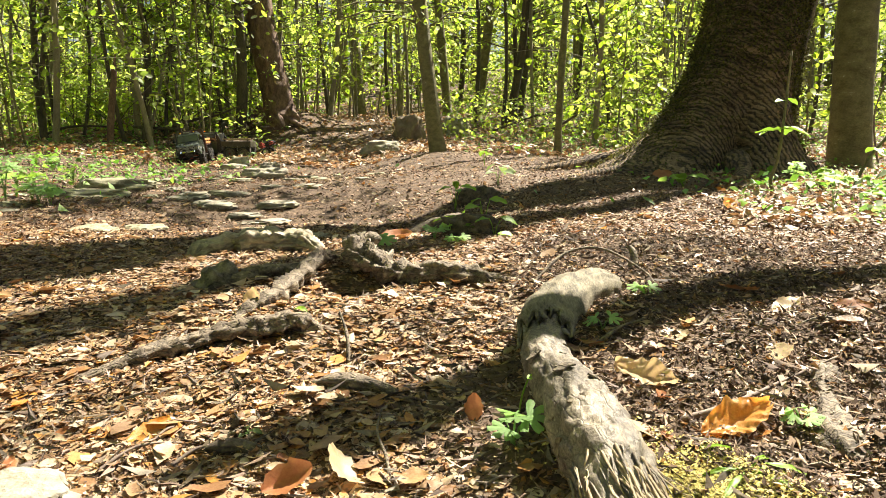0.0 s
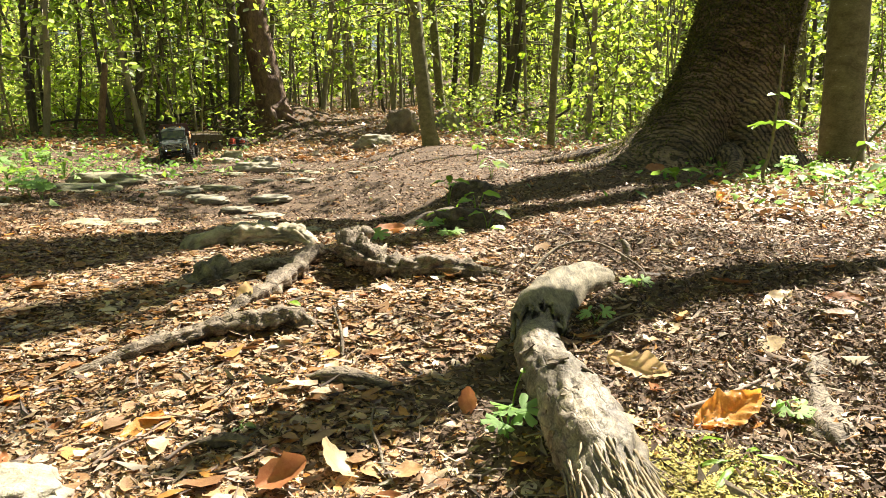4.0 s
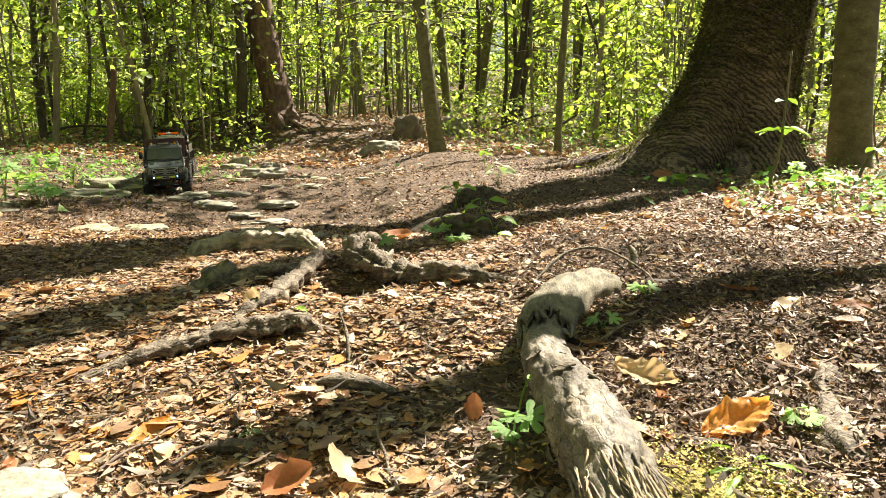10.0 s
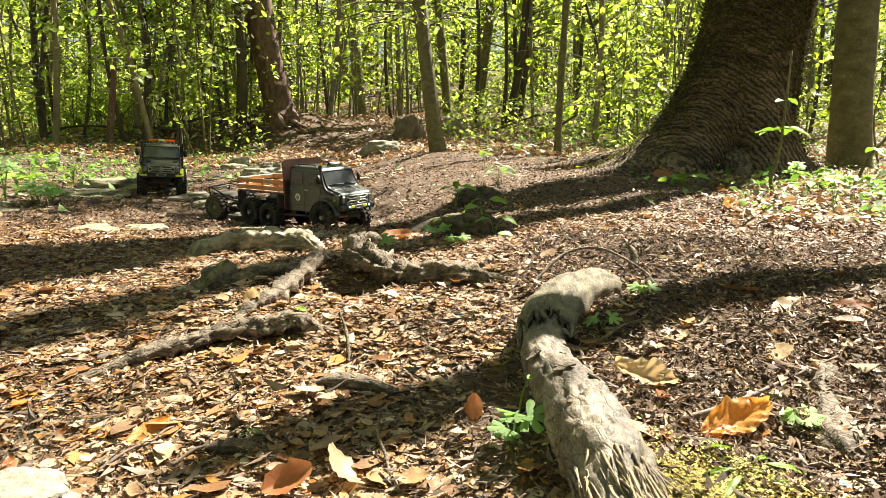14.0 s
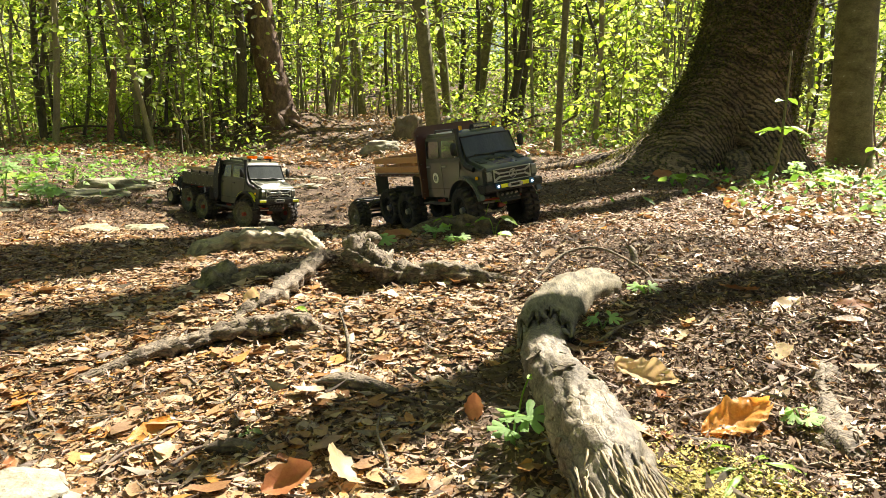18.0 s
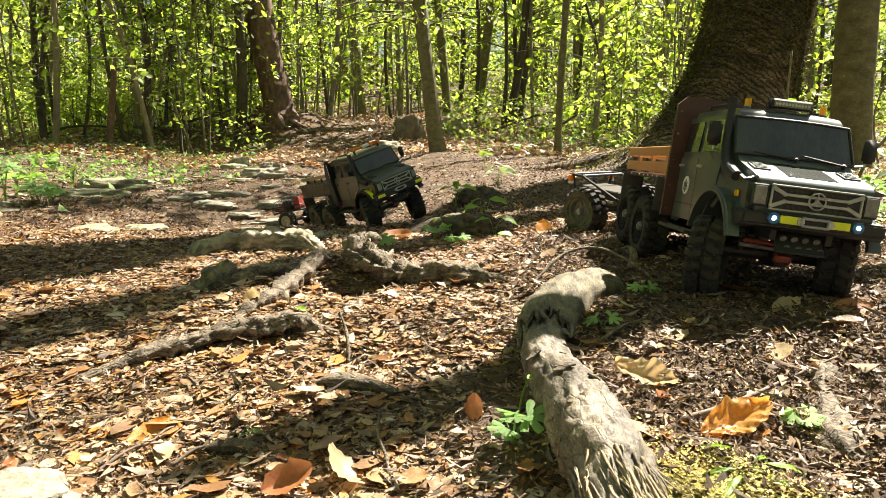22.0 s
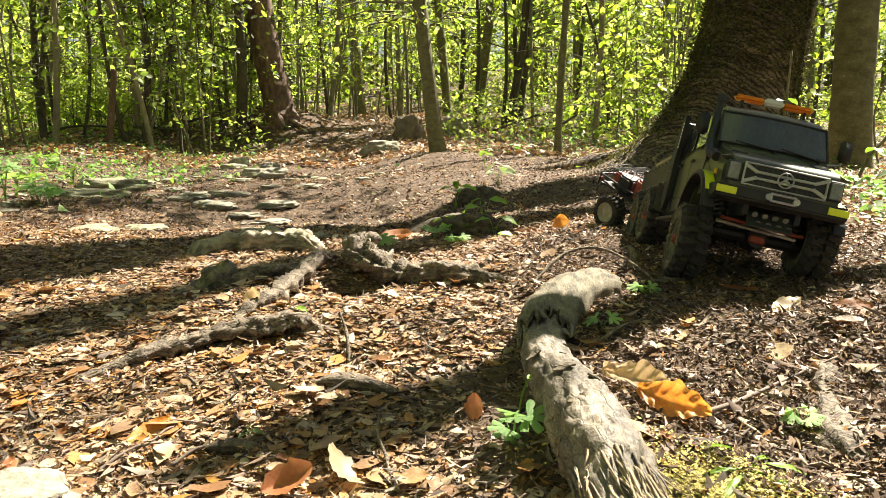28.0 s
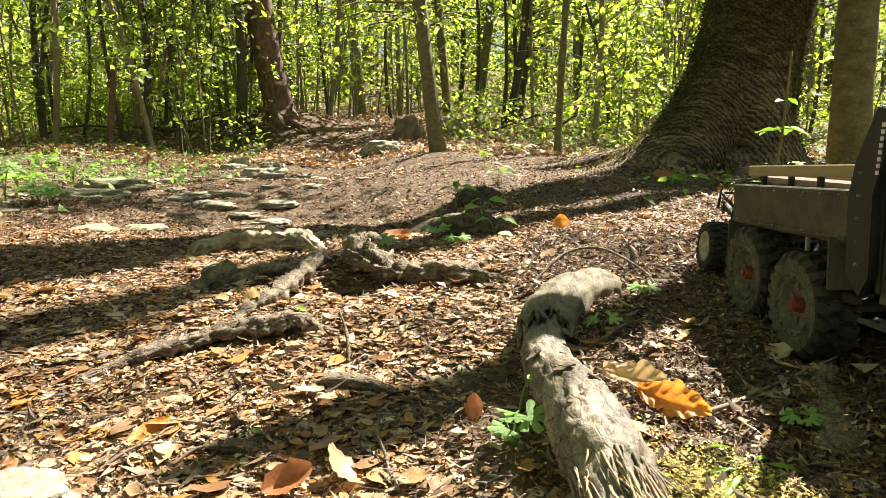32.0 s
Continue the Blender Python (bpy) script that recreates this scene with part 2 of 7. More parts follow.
STEEL = mat("dull_steel", (0.3, 0.3, 0.29), (0.5, 0.5, 0.48), 0.02, 0.4, 0.8, bump=0.15, fine=0.001)
SILVER = mat("silver_grille", (0.3, 0.3, 0.27), (0.45, 0.45, 0.41), 0.02, 0.42, 0.4, bump=0.1, fine=0.001)
GLASS = mat("tinted_glass", (0.012, 0.015, 0.013), (0.03, 0.035, 0.03), 0.06, 0.06, 0.0, bump=0, coat=0.8)
# pale tone and streaks in this colour stand in for reflections on the glass
SCREEN = mat("streaked_windscreen", (0.042, 0.047, 0.043), (0.085, 0.092, 0.085), 0.06, 0.16, 0.0, bump=0, coat=0.35, stretch=(1, 1, 0.3))
HEADBOARD = mat("brown_red_board", (0.055, 0.02, 0.014), (0.1, 0.04, 0.028), 0.05, 0.55, bump=0.15, fine=0.002)
SLAT = mat("varnished_pine", (0.38, 0.16, 0.055), (0.56, 0.28, 0.11), 0.025, 0.42, bump=0.15, fine=0.002, stretch=(0.15, 1, 1))
BED_PLY = mat("pale_plywood", (0.36, 0.3, 0.22), (0.5, 0.44, 0.34), 0.03, 0.65, bump=0.1)
OLIVE_WOOD = mat("olive_bed_board", (0.026, 0.023, 0.012), (0.09, 0.078, 0.042), 0.03, 0.6, bump=0.3, fine=0.002, third=(0.17, 0.15, 0.09), contrast=0.24)
TAN_WOOD = mat("tan_wood_rail", (0.28, 0.2, 0.09), (0.42, 0.32, 0.17), 0.03, 0.55, bump=0.2, stretch=(0.15, 1, 1))
AMBER = mat("amber_lens", (0.85, 0.45, 0.01), (0.92, 0.55, 0.02), 0.02, 0.2, bump=0, through_light=0.25)
ORANGE = mat("orange_lens", (0.8, 0.22, 0.01), (0.9, 0.32, 0.02), 0.02, 0.15, bump=0, through_light=0.35)
BLUE = mat("blue_socket", (0.02, 0.1, 0.22), (0.03, 0.14, 0.3), 0.02, 0.4, bump=0)
YELLOW = mat("yellow_reflector", (0.62, 0.68, 0.02), (0.74, 0.78, 0.04), 0.02, 0.35, bump=0.05)
RED = mat("red_plastic", (0.3, 0.03, 0.015), (0.42, 0.06, 0.03), 0.03, 0.5, bump=0.1)
RED_DARK = mat("dull_red_metal", (0.2, 0.035, 0.02), (0.32, 0.07, 0.04), 0.02, 0.55, 0.2, bump=0.1)
CREAM = mat("cream_rim", (0.42, 0.38, 0.27), (0.55, 0.5, 0.38), 0.02, 0.6, bump=0.1)
WHITE = mat("white_decal", (0.6, 0.6, 0.55), (0.72, 0.72, 0.66), 0.01, 0.6, bump=0)
LENS = mat("grey_lens", (0.1, 0.1, 0.09), (0.22, 0.22, 0.2), 0.01, 0.15, bump=0.1, coat=0.6)
LEDS = mat("lamp_strip", (0.3, 0.28, 0.14), (0.55, 0.52, 0.32), 0.008, 0.3, bump=0.2)
FOG_GLOW = glow("white_lamp_glow", (0.75, 0.86, 1.0), 2.2)


# ---- mesh helpers ----
def part(name, bm, material, parent=None, label=""):
    me = bpy.data.meshes.new(name)
    bm.to_mesh(me)
    bm.free()
    return attach(name, me, material, parent, label)


def attach(name, me, material, parent=None, label=""):
    me.materials.append(material) if not me.materials else None
    ob = new(name, me)
    if parent:
        ob.parent = parent
    if label:
        tagged(ob, label)
    return ob


def raw(name, verts, faces, smooth=False):
    me = bpy.data.meshes.new(name)
    me.from_pydata(verts if isinstance(verts, list) else verts.tolist(), [], faces if isinstance(faces, list) else faces.tolist())
    if smooth:
        me.shade_smooth()
    return me


def smooth(ob):
    ob.data.shade_smooth()
    return ob


def box(bm, c, s, bevel=0.0, rot=None, seg=1):
    m = Matrix.Translation(c) @ (rot.to_4x4() if rot else Matrix()) @ Matrix.Diagonal((*s, 1))
    r = bmesh.ops.create_cube(bm, size=1, matrix=m)
    if bevel:
        es = {e for v in r["verts"] for e in v.link_edges}
        bmesh.ops.bevel(bm, geom=list(es), offset=bevel, segments=seg, affect="EDGES", clamp_overlap=True)
    return bm


def rod(bm, p, q, r0, r1=None, seg=10, caps=True):
    p, q = Vector(p), Vector(q)
    d = q - p
    m = Matrix.Translation((p + q) / 2) @ d.to_track_quat("Z", "Y").to_matrix().to_4x4()
    bmesh.ops.create_cone(bm, cap_ends=caps, segments=seg, radius1=r0, radius2=r0 if r1 is None else r1, depth=d.length, matrix=m)
    return bm


def prism(bm, profile, y0, y1, bevel=0.0, narrow=None, seg=2):
    """A side profile of (x, z) drawn out from y0 to y1; narrow(x, z) scales y."""
    k = narrow or (lambda x, z: 1.0)
    a = [bm.verts.new((x, y0 * k(x, z), z)) for x, z in profile]
    b = [bm.verts.new((x, y1 * k(x, z), z)) for x, z in profile]
    n = len(profile)
    bm.faces.new(a)
    bm.faces.new(b[::-1])
    for i in range(n):
        bm.faces.new((a[(i + 1) % n], a[i], b[i], b[(i + 1) % n]))
    bmesh.ops.recalc_face_normals(bm, faces=bm.faces)
    if bevel:
        sel = [e for e in bm.edges if e.verts[0] in set(a + b) and len(e.link_faces) == 2 and e.calc_face_angle(0) > 0.5]
        bmesh.ops.bevel(bm, geom=sel, offset=bevel, segments=seg, affect="EDGES", clamp_overlap=True)
    return bm


def tube(points, radii, seg=10, rough=0.0, freq=8.0, seed=0.0, ridges=0, ridge=0.0, flat=1.0, steps=1, fibre=0.0):
    """A swept limb through points with radii, its skin uneven. Returns vertices and faces."""
    pts = [Vector(p) for p in points]
    if steps > 1:
        fine, rad = [], []
        n = len(pts)
        for i in range(n - 1):
            p0, p1, p2, p3 = pts[max(i - 1, 0)], pts[i], pts[i + 1], pts[min(i + 2, n - 1)]
            for s in range(steps):
                u = s / steps
                fine.append(0.5 * (2 * p1 + (p2 - p0) * u + (2 * p0 - 5 * p1 + 4 * p2 - p3) * u * u + (3 * p1 - p0 - 3 * p2 + p3) * u ** 3))
                w = u * u * (3 - 2 * u)
                rad.append(radii[i] * (1 - w) + radii[i + 1] * w)
        pts, radii = fine + [pts[-1]], rad + [radii[-1]]
    vs, fs = [], []
    up = Vector((0, 0, 1))
    for i, p in enumerate(pts):
        d = (pts[min(i + 1, len(pts) - 1)] - pts[max(i - 1, 0)]).normalized()
        ref = up if abs(d.z) < 0.9 else Vector((1, 0, 0))
        side = d.cross(ref).normalized()
        over = side.cross(d).normalized()
        for k in range(seg):
            a = 2 * math.pi * k / seg
            r = radii[i] * (1 + ridge * math.cos(ridges * a + seed) if ridges else radii[i] / radii[i])
            w = side * math.cos(a) + over * math.sin(a) * flat
            q = p + w * radii[i] if not ridges else p + w * r
            if rough:
                n = noise.noise((q + Vector((seed, seed * 2, 0))) * freq) + 0.5 * noise.noise((q + Vector((0, seed, 5))) * freq * 2.7)
                q = q + w * n * rough * radii[i]
            if fibre:
                n = noise.noise(Vector((math.cos(a) * 5 + seed, math.sin(a) * 5, i * 0.06))) + 0.6 * noise.noise(Vector((math.cos(a) * 11, math.sin(a) * 11 + seed, i * 0.16)))
                q = q + w * n * fibre * radii[i]
            vs.append(q[:])
    for i in range(len(pts) - 1):
        for k in range(seg):
            a, b = i * seg + k, i * seg + (k + 1) % seg
            fs.append((a, b, b + seg, a + seg))
    fs.append(tuple(range(seg))[::-1])
    fs.append(tuple((len(pts) - 1) * seg + k for k in range(seg)))
    return vs, fs


def limb(name, points, radii, material, parent=None, label="", **kw):
    vs, fs = tube(points, radii, **kw)
    return attach(name, raw(name, vs, fs, True), material, parent, label)


def pooled(name, tubes, material, parent=None, label=""):
    V, F = [], []
    for vs, fs in tubes:
        n = len(V)
        V += vs
        F += [tuple(i + n for i in f) for f in fs]
    return attach(name, raw(name, V, F, True), material, parent, label)


def leaves(pos, yaw, tilt, roll, size, wide=0.55, fold=0.25, curl=0.15, rich=False, ragged=0.0):
    """Many folded leaves as arrays of vertices and faces: rich ones have a pointed oval outline, others are lozenges."""
    n = len(pos)
    if rich:
        us, hw = (-0.5, -0.3, -0.05, 0.2, 0.38, 0.5), (0.0, 0.33, 0.5, 0.42, 0.2, 0.0)
        sh, tris = [[-0.5, 0, 0]], []
        for u, h in zip(us[1:-1], hw[1:-1]):
            sh += [[u, h, 2 * h], [u, 0, 0], [u, -h, 2 * h]]
        sh.append([0.5, 0, 0])
        end = len(sh) - 1
        tris += [[0, 2, 1], [0, 3, 2], [end, end - 3, end - 2], [end, end - 2, end - 1]]
        for i in range(3):
            p = 1 + 3 * i
            tris += [[p, p + 1, p + 4], [p, p + 4, p + 3], [p + 1, p + 2, p + 5], [p + 1, p + 5, p + 4]]
        sh, tris = np.array(sh), np.array(tris)
    else:
        sh = np.array([[-0.5, 0, 0], [0.0, 0.5, 1], [0.5, 0, 0], [0.0, -0.5, 1]])
        tris = np.array([[0, 2, 1], [0, 3, 2]])
    k = len(sh)
    wide, fold, curl = (np.broadcast_to(np.asarray(v, float), (n,)) for v in (wide, fold, curl))
    x = np.broadcast_to(sh[:, 0], (n, k))
    y = sh[:, 1] * wide[:, None]
    z = sh[:, 2] * (fold * wide * 0.5)[:, None] + curl[:, None] * (x ** 2) * 1.6
    if ragged:
        jit = np.random.default_rng(n).normal(0, ragged, (3, n, k))
        x, y, z = x + jit[0], y + jit[1] * 0.7, z + jit[2] * 0.5
    cr, sr = np.cos(roll)[:, None], np.sin(roll)[:, None]
    y, z = y * cr - z * sr, y * sr + z * cr
    ct, st = np.cos(tilt)[:, None], np.sin(tilt)[:, None]
    x, z = x * ct - z * st, x * st + z * ct
    cy, sy = np.cos(yaw)[:, None], np.sin(yaw)[:, None]
    x, y = x * cy - y * sy, x * sy + y * cy
    v = np.stack([x, y, z], -1) * np.asarray(size)[:, None, None] + np.asarray(pos)[:, None, :]
    f = tris[None] + (np.arange(n) * k)[:, None, None]
    return v.reshape(-1, 3), f.reshape(-1, 3)


def leaf_mesh(name, *args, **kw):
    v, f = leaves(*args, **kw)
    me = bpy.data.meshes.new(name)
    me.vertices.add(len(v))
    me.vertices.foreach_set("co", v.astype(np.float32).ravel())
    me.loops.add(f.size)
    me.loops.foreach_set("vertex_index", f.astype(np.int32).ravel())
    me.polygons.add(len(f))
    me.polygons.foreach_set("loop_start", np.arange(0, f.size, 3, dtype=np.int32))
    me.update(calc_edges=True)
    me.validate()
    me.shade_smooth()
    return me


# ---- the ground ----
def gz(x, y):
    """Height of the ground: a hollow way that dips behind the roots, a low bank near by, a slope into the wood."""
    x, y = np.asarray(x, float), np.asarray(y, float)
    z = 0.085 * (np.sqrt((y - 5) ** 2 + 1) + (y - 5)) / 2 - 0.015
    z = z - 0.125 * np.exp(-((x + 0.62) / 0.62) ** 2 - ((y - 2.68) / np.where(y < 2.68, 0.85, 0.5)) ** 2)
    z = z - 0.075 * np.exp(-((x + 1.55) / 0.95) ** 2 - ((y - 4.1) / 1.5) ** 2)
    z = z - 0.23 * np.exp(-((x + 2.0) / 0.75) ** 2 - ((y - 6.4) / 0.7) ** 2)
    z = z - 0.072 * np.exp(-((x + 1.85) / 0.6) ** 2 - ((y - 5.3) / 0.7) ** 2)
    z = z - 0.045 * np.exp(-((x + 0.22) / 0.22) ** 2 - ((y - 2.42) / 0.22) ** 2)
    z = z + 0.03 * np.exp(-((x - 0.4) / 0.3) ** 2 - ((y - 1.12) / 0.45) ** 2)
    z = z - 0.006 * np.exp(-((x - 0.38) / 0.16) ** 2 - ((y - 0.6) / 0.16) ** 2)
    z = z - 0.055 / (1 + np.exp((x - 0.1 + 0.05 * (y - 0.5)) / 0.035)) * np.exp(-((y - 0.3) / 0.75) ** 2)
    z = z - 0.03 * np.exp(-((x + 0.16) / 0.06) ** 2 - ((y - 1.11) / 0.05) ** 2)
    z = z + 0.016 * np.exp(-((x - 0.38) / 0.2) ** 2 - ((y - 0.74) / 0.2) ** 2)
    near = np.exp(-((x / 4) ** 2 + ((y - 2) / 4) ** 2))
    z = z + near * 0.006 * (np.sin(9 * x + 3 * y) + np.sin(5.3 * y - 4.1 * x + 1) + 0.7 * np.sin(17 * x - 11 * y) + 0.5 * np.sin(23 * y + 8 * x))
    z = z + near * 0.0022 * (np.sin(61 * x + 17 * y + 2 * np.sin(13 * y)) + np.sin(53 * y - 29 * x + 2 * np.sin(11 * x)) + 0.8 * np.sin(97 * x + 83 * y + 1.5 * np.sin(31 * x)))
    # the trodden way sinks between low banks and climbs past the conifer
    way = -0.52 - 0.14 * (y - 3.3)
    z = z - 0.085 * np.exp(-((x - way) / 0.32) ** 2) / (1 + np.exp(-(y - 3.9) / 0.25)) / (1 + np.exp((y - 7.6) / 0.4))
    z = z + 0.035 * np.exp(-((x - 0.05) / 0.28) ** 2 - ((y - 4.85) / 0.4) ** 2)
    z = z + 0.15 * np.exp(-((x + 1.45) / 0.42) ** 2 - ((y - 7.35) / 0.55) ** 2)
    far = 1 - np.exp(-((x / 6) ** 2 + ((y - 3) / 6) ** 2))
    return z + far * 0.08 * (np.sin(0.9 * x + 0.5 * y) + np.sin(0.7 * y - 0.6 * x + 2))


def on(x, y, up=0.0):
    return (x, y, float(gz(x, y)) + up)


def ground_sheet():
    nx, ny = 420, 460
    u, v = np.linspace(-1, 1, nx), np.linspace(-1, 1, ny)
    X = 0.42 * np.sinh(6.6 * u)
    Y = 1.2 + 0.42 * np.sinh(6.6 * v)
    gx, gy = np.meshgrid(X, Y)
    zz = gz(gx, gy)
    vs = np.stack([gx, gy, zz], -1).reshape(-1, 3)
    i = np.arange(ny - 1)[:, None] * nx + np.arange(nx - 1)[None]
    f = np.stack([i, i + 1, i + nx + 1, i + nx], -1).reshape(-1, 4)
    ob = attach("ground", raw("ground", vs, f, True), SOIL)
    tagged(ob, "brown woodland soil of a worn path strewn with litter", "ground", kind="structure")


ground_sheet()


# ---- trees ----
def spray_leaves(rng, start, out, length, n, size, droop=0.25):
    """Leaves in a flat spray along a twig: positions, yaw, tilt, roll, sizes."""
    u = rng.random(n) ** 0.7
    side = rng.choice([-1, 1], n) * rng.random(n) * 0.42 * length * (1.05 - u)
    o = np.array(out)
    perp = np.array([-o[1], o[0], 0])
    p = np.array(start) + u[:, None] * length * o + side[:, None] * perp
    p[:, 2] -= droop * length * u ** 2 + rng.normal(0, 0.03, n) + 0.12 * np.abs(side)
    yaw = np.arctan2(o[1], o[0]) + np.sign(side) * 0.7 + rng.normal(0, 0.4, n)
    return p, yaw, rng.normal(-0.35, 0.55, n), rng.normal(0, 0.7, n), size * rng.uniform(0.7, 1.25, n)


def tree(name, label, seed, height, r, sprays, per, low, reach, leaf=0.064, bark=BEECH, bend=0.15, rich=False, stems=1, high=3.4):
    """A young broadleaf: tapered, bent stem(s), thin limbs and flat sprays of leaves."""
    rng, rnd = np.random.default_rng(seed), random.Random(seed)
    root = new(name)
    tagged(root, label, "tree")
    limbs, L = [], []
    for s in range(stems):
        ph = rnd.uniform(0, 6.28)
        foot = (0.0, 0.0) if stems == 1 else (rnd.uniform(-0.18, 0.18), rnd.uniform(-0.18, 0.18))
        tilt = (0, 0) if stems == 1 else (rnd.uniform(-0.16, 0.16), rnd.uniform(-0.16, 0.16))
        pts, rad = [], []
        for k in range(10):
            u = (k / 9) ** 1.5
            z = u * height - 0.05
            pts.append((foot[0] + tilt[0] * z + bend * math.sin(ph + z * 0.9) * min(1, z * 0.5), foot[1] + tilt[1] * z + bend * math.cos(ph * 1.7 + z * 0.8) * min(1, z * 0.5), z))
            rad.append(r * (1 - 0.65 * u) * (1.25 if k == 0 else 1.0))
        trunk = limb("trunk", pts, rad, bark, root, seg=9 if r > 0.03 else 6, steps=3, rough=0.12, freq=5, seed=seed + s)
        for k in range(sprays // stems):
            w = (k + rnd.random()) / (sprays // stems)
            z = low + ((2.0 if high < 4 and height > 3 else min(height, high)) - low) * w
            i = min(8, int((z / height) ** (1 / 1.5) * 9))
            base = Vector(pts[i]).lerp(Vector(pts[i + 1]), 0.5)
            base.z = z
            a = rnd.uniform(0, 6.28)
            ln = reach * rnd.uniform(0.5, 1.15) * (1.0 - 0.45 * z / height)
            rise = rnd.uniform(-0.1, 0.45)
            out = Vector((math.cos(a), math.sin(a), rise)).normalized()
            limbs.append(tube([base, base + out * ln * 0.5 + Vector((0, 0, 0.03)), base + out * ln - Vector((0, 0, 0.12 * ln))], [max(0.004, r * 0.16), max(0.003, r * 0.09), 0.002], seg=4))
            L.append(spray_leaves(rng, base, out, ln, per, leaf))
    tagged(pooled("branchwork", limbs, bark, root), kind="stuff")
    p, yw, ti, ro, sz = (np.concatenate(v) for v in zip(*L))
    attach("crown", leaf_mesh("crown", p, yw, ti, ro, sz, wide=0.62, fold=0.3, rich=True), GREEN_LEAF, root, "bright fresh green leaves in flat sprays")
    return root


SLIM = tree("beech_tree", "slim grey-green beech with flat sprays of spring leaves", 1, 5.6, 0.055, 16, 24, 0.9, 1.5)
MID = tree("beech_tree", "straight mossy beech trunk with fresh spring leaves", 2, 6.6, 0.085, 16, 24, 1.2, 1.8, bend=0.1)
DARK = tree("hornbeam_tree", "dark thin trunk with light green leaves", 3, 5.6, 0.055, 16, 24, 0.8, 1.5, bark=DARK_BARK, bend=0.2)
POLE = tree("beech_tree", "thin crooked pale stem with sparse leaves", 4, 4.6, 0.028, 14, 20, 0.35, 1.0, bark=STEM_BARK, bend=0.22)
BUSH = tree("beech_sapling", "many-stemmed beech thicket in fresh green leaf", 5, 3.2, 0.016, 30, 20, 0.25, 0.8, bark=STEM_BARK, stems=5, bend=0.1, leaf=0.058)
BUSH2 = tree("beech_sapling", "leafy beech sapling thicket with thin bare stems", 6, 2.6, 0.013, 28, 20, 0.2, 0.75, bark=BEECH, stems=4, bend=0.12, leaf=0.06)
SEEDLING = tree("beech_sapling", "small beech sapling with large lime green leaves", 7, 1.5, 0.008, 22, 14, 0.12, 0.5, bark=BEECH, bend=0.05, leaf=0.06, rich=True)
# crown stands above the view, added to throw shade on the track
TALL = tree("beech_tree", "slender grey beech with an unseen high crown added for shade", 14, 5.8, 0.03, 46, 34, 3.1, 1.3, high=5.2, bend=0.05)
WAND = tree("hazel_tree", "thin dark crooked stem with few leaves", 15, 4.6, 0.017, 9, 18, 0.9, 0.9, bark=DARK_BARK, bend=0.24)
WITHY = tree("beech_sapling", "thin straight pale pole with a few spring leaves", 16, 4.4, 0.013, 8, 16, 0.7, 0.7, bark=STEM_BARK, bend=0.1)
KINDS = {"wand": WAND, "withy": WITHY, "tall": TALL, "slim": SLIM, "mid": MID, "dark": DARK, "pole": POLE, "bush": BUSH, "bush2": BUSH2, "seed": SEEDLING}
used = set()


def plant(kind, x, y, turn=0.0, lean=0.0, fore=0.0, size=1.0):
    """Set one tree of a kind: lean in degrees to the side, fore towards the viewer."""
    m = Matrix.Translation(on(x, y)) @ pose(0, 0, 0, fore, lean, 0) @ pose(0, 0, 0, 0, 0, turn)
    src = KINDS[kind]
    if kind in used:
        ob = copy_thing(src, m)
    else:
        used.add(kind)
        ob = src
        ob.matrix_basis = m
    ob.scale = (size, size, size)
    return ob


# trunks that stand out: kind, x, y, turn, lean, size
for row in (("mid", -0.036, 4.9, 20, -9.0, 0.66), ("tall", 0.857, 5.15, 60, 0.5, 1.0), ("dark", -2.02, 6.9, 40, -3, 1.0), ("dark", -2.72, 6.3, 100, 0, 0.6), ("dark", -3.4, 5.9, 170, -2, 0.6), ("pole", -3.2, 5.7, 10, 3, 1.0),
            ("mid", -1.3, 11.0, 50, -4.5, 1.0), ("pole", -1.28, 7.9, 80, -1, 1.2), ("pole", -0.55, 9.0, 120, -5, 1.3), ("slim", 0.06, 9.5, 200, 0, 1.15), ("slim", 0.45, 9.0, 0, 2, 1.2), ("dark", 0.75, 8.0, 30, 3, 0.95),
            ("dark", 0.96, 8.8, 90, 1, 0.95), ("slim", 1.85, 9.6, 150, 1, 1.0), ("mid", 2.85, 9.2, 240, 0.5, 1.15), ("pole", 1.36, 6.2, 60, -6, 1.0), ("dark", 4.1, 11.0, 15, 0, 1.1), ("mid", 5.2, 10.0, 115, 0, 0.95),
            ("slim", 6.8, 10.2, 210, 0, 1.0), ("pole", -4.0, 6.9, 70, 4, 1.2), ("pole", -2.95, 6.7, 33, -8, 1.1), ("pole", -2.3, 7.4, 190, 6, 1.0), ("slim", -4.9, 7.6, 250, 0, 1.0), ("pole", -2.55, 6.05, 10, -14, 0.9), ("slim", -1.75, 7.4, 95, -1, 0.6),
            ("dark", 0.3, 12.5, 20, -2, 1.0), ("slim", 1.2, 13.0, 70, 1, 1.1), ("mid", 2.1, 14.5, 160, 0, 1.0), ("slim", 3.3, 13.0, 250, 2, 1.0), ("dark", -0.5, 14.0, 10, -3, 1.0), ("mid", -2.6, 12.0, 130, 0, 0.9),
            ("slim", -3.9, 10.5, 220, -2, 1.0), ("dark", -5.4, 11.0, 310, 0, 1.0), ("slim", -6.5, 9.0, 45, 0, 1.0), ("mid", -7.0, 13.0, 45, 0, 1.0), ("slim", 8.5, 13.5, 90, 0, 1.1), ("dark", 6.0, 14.0, 80, 0, 1.1), ("slim", 4.6, 16.0, 300, 0, 1.0)):
    plant(row[0], row[1], row[2], row[3], row[4], 0, row[5])
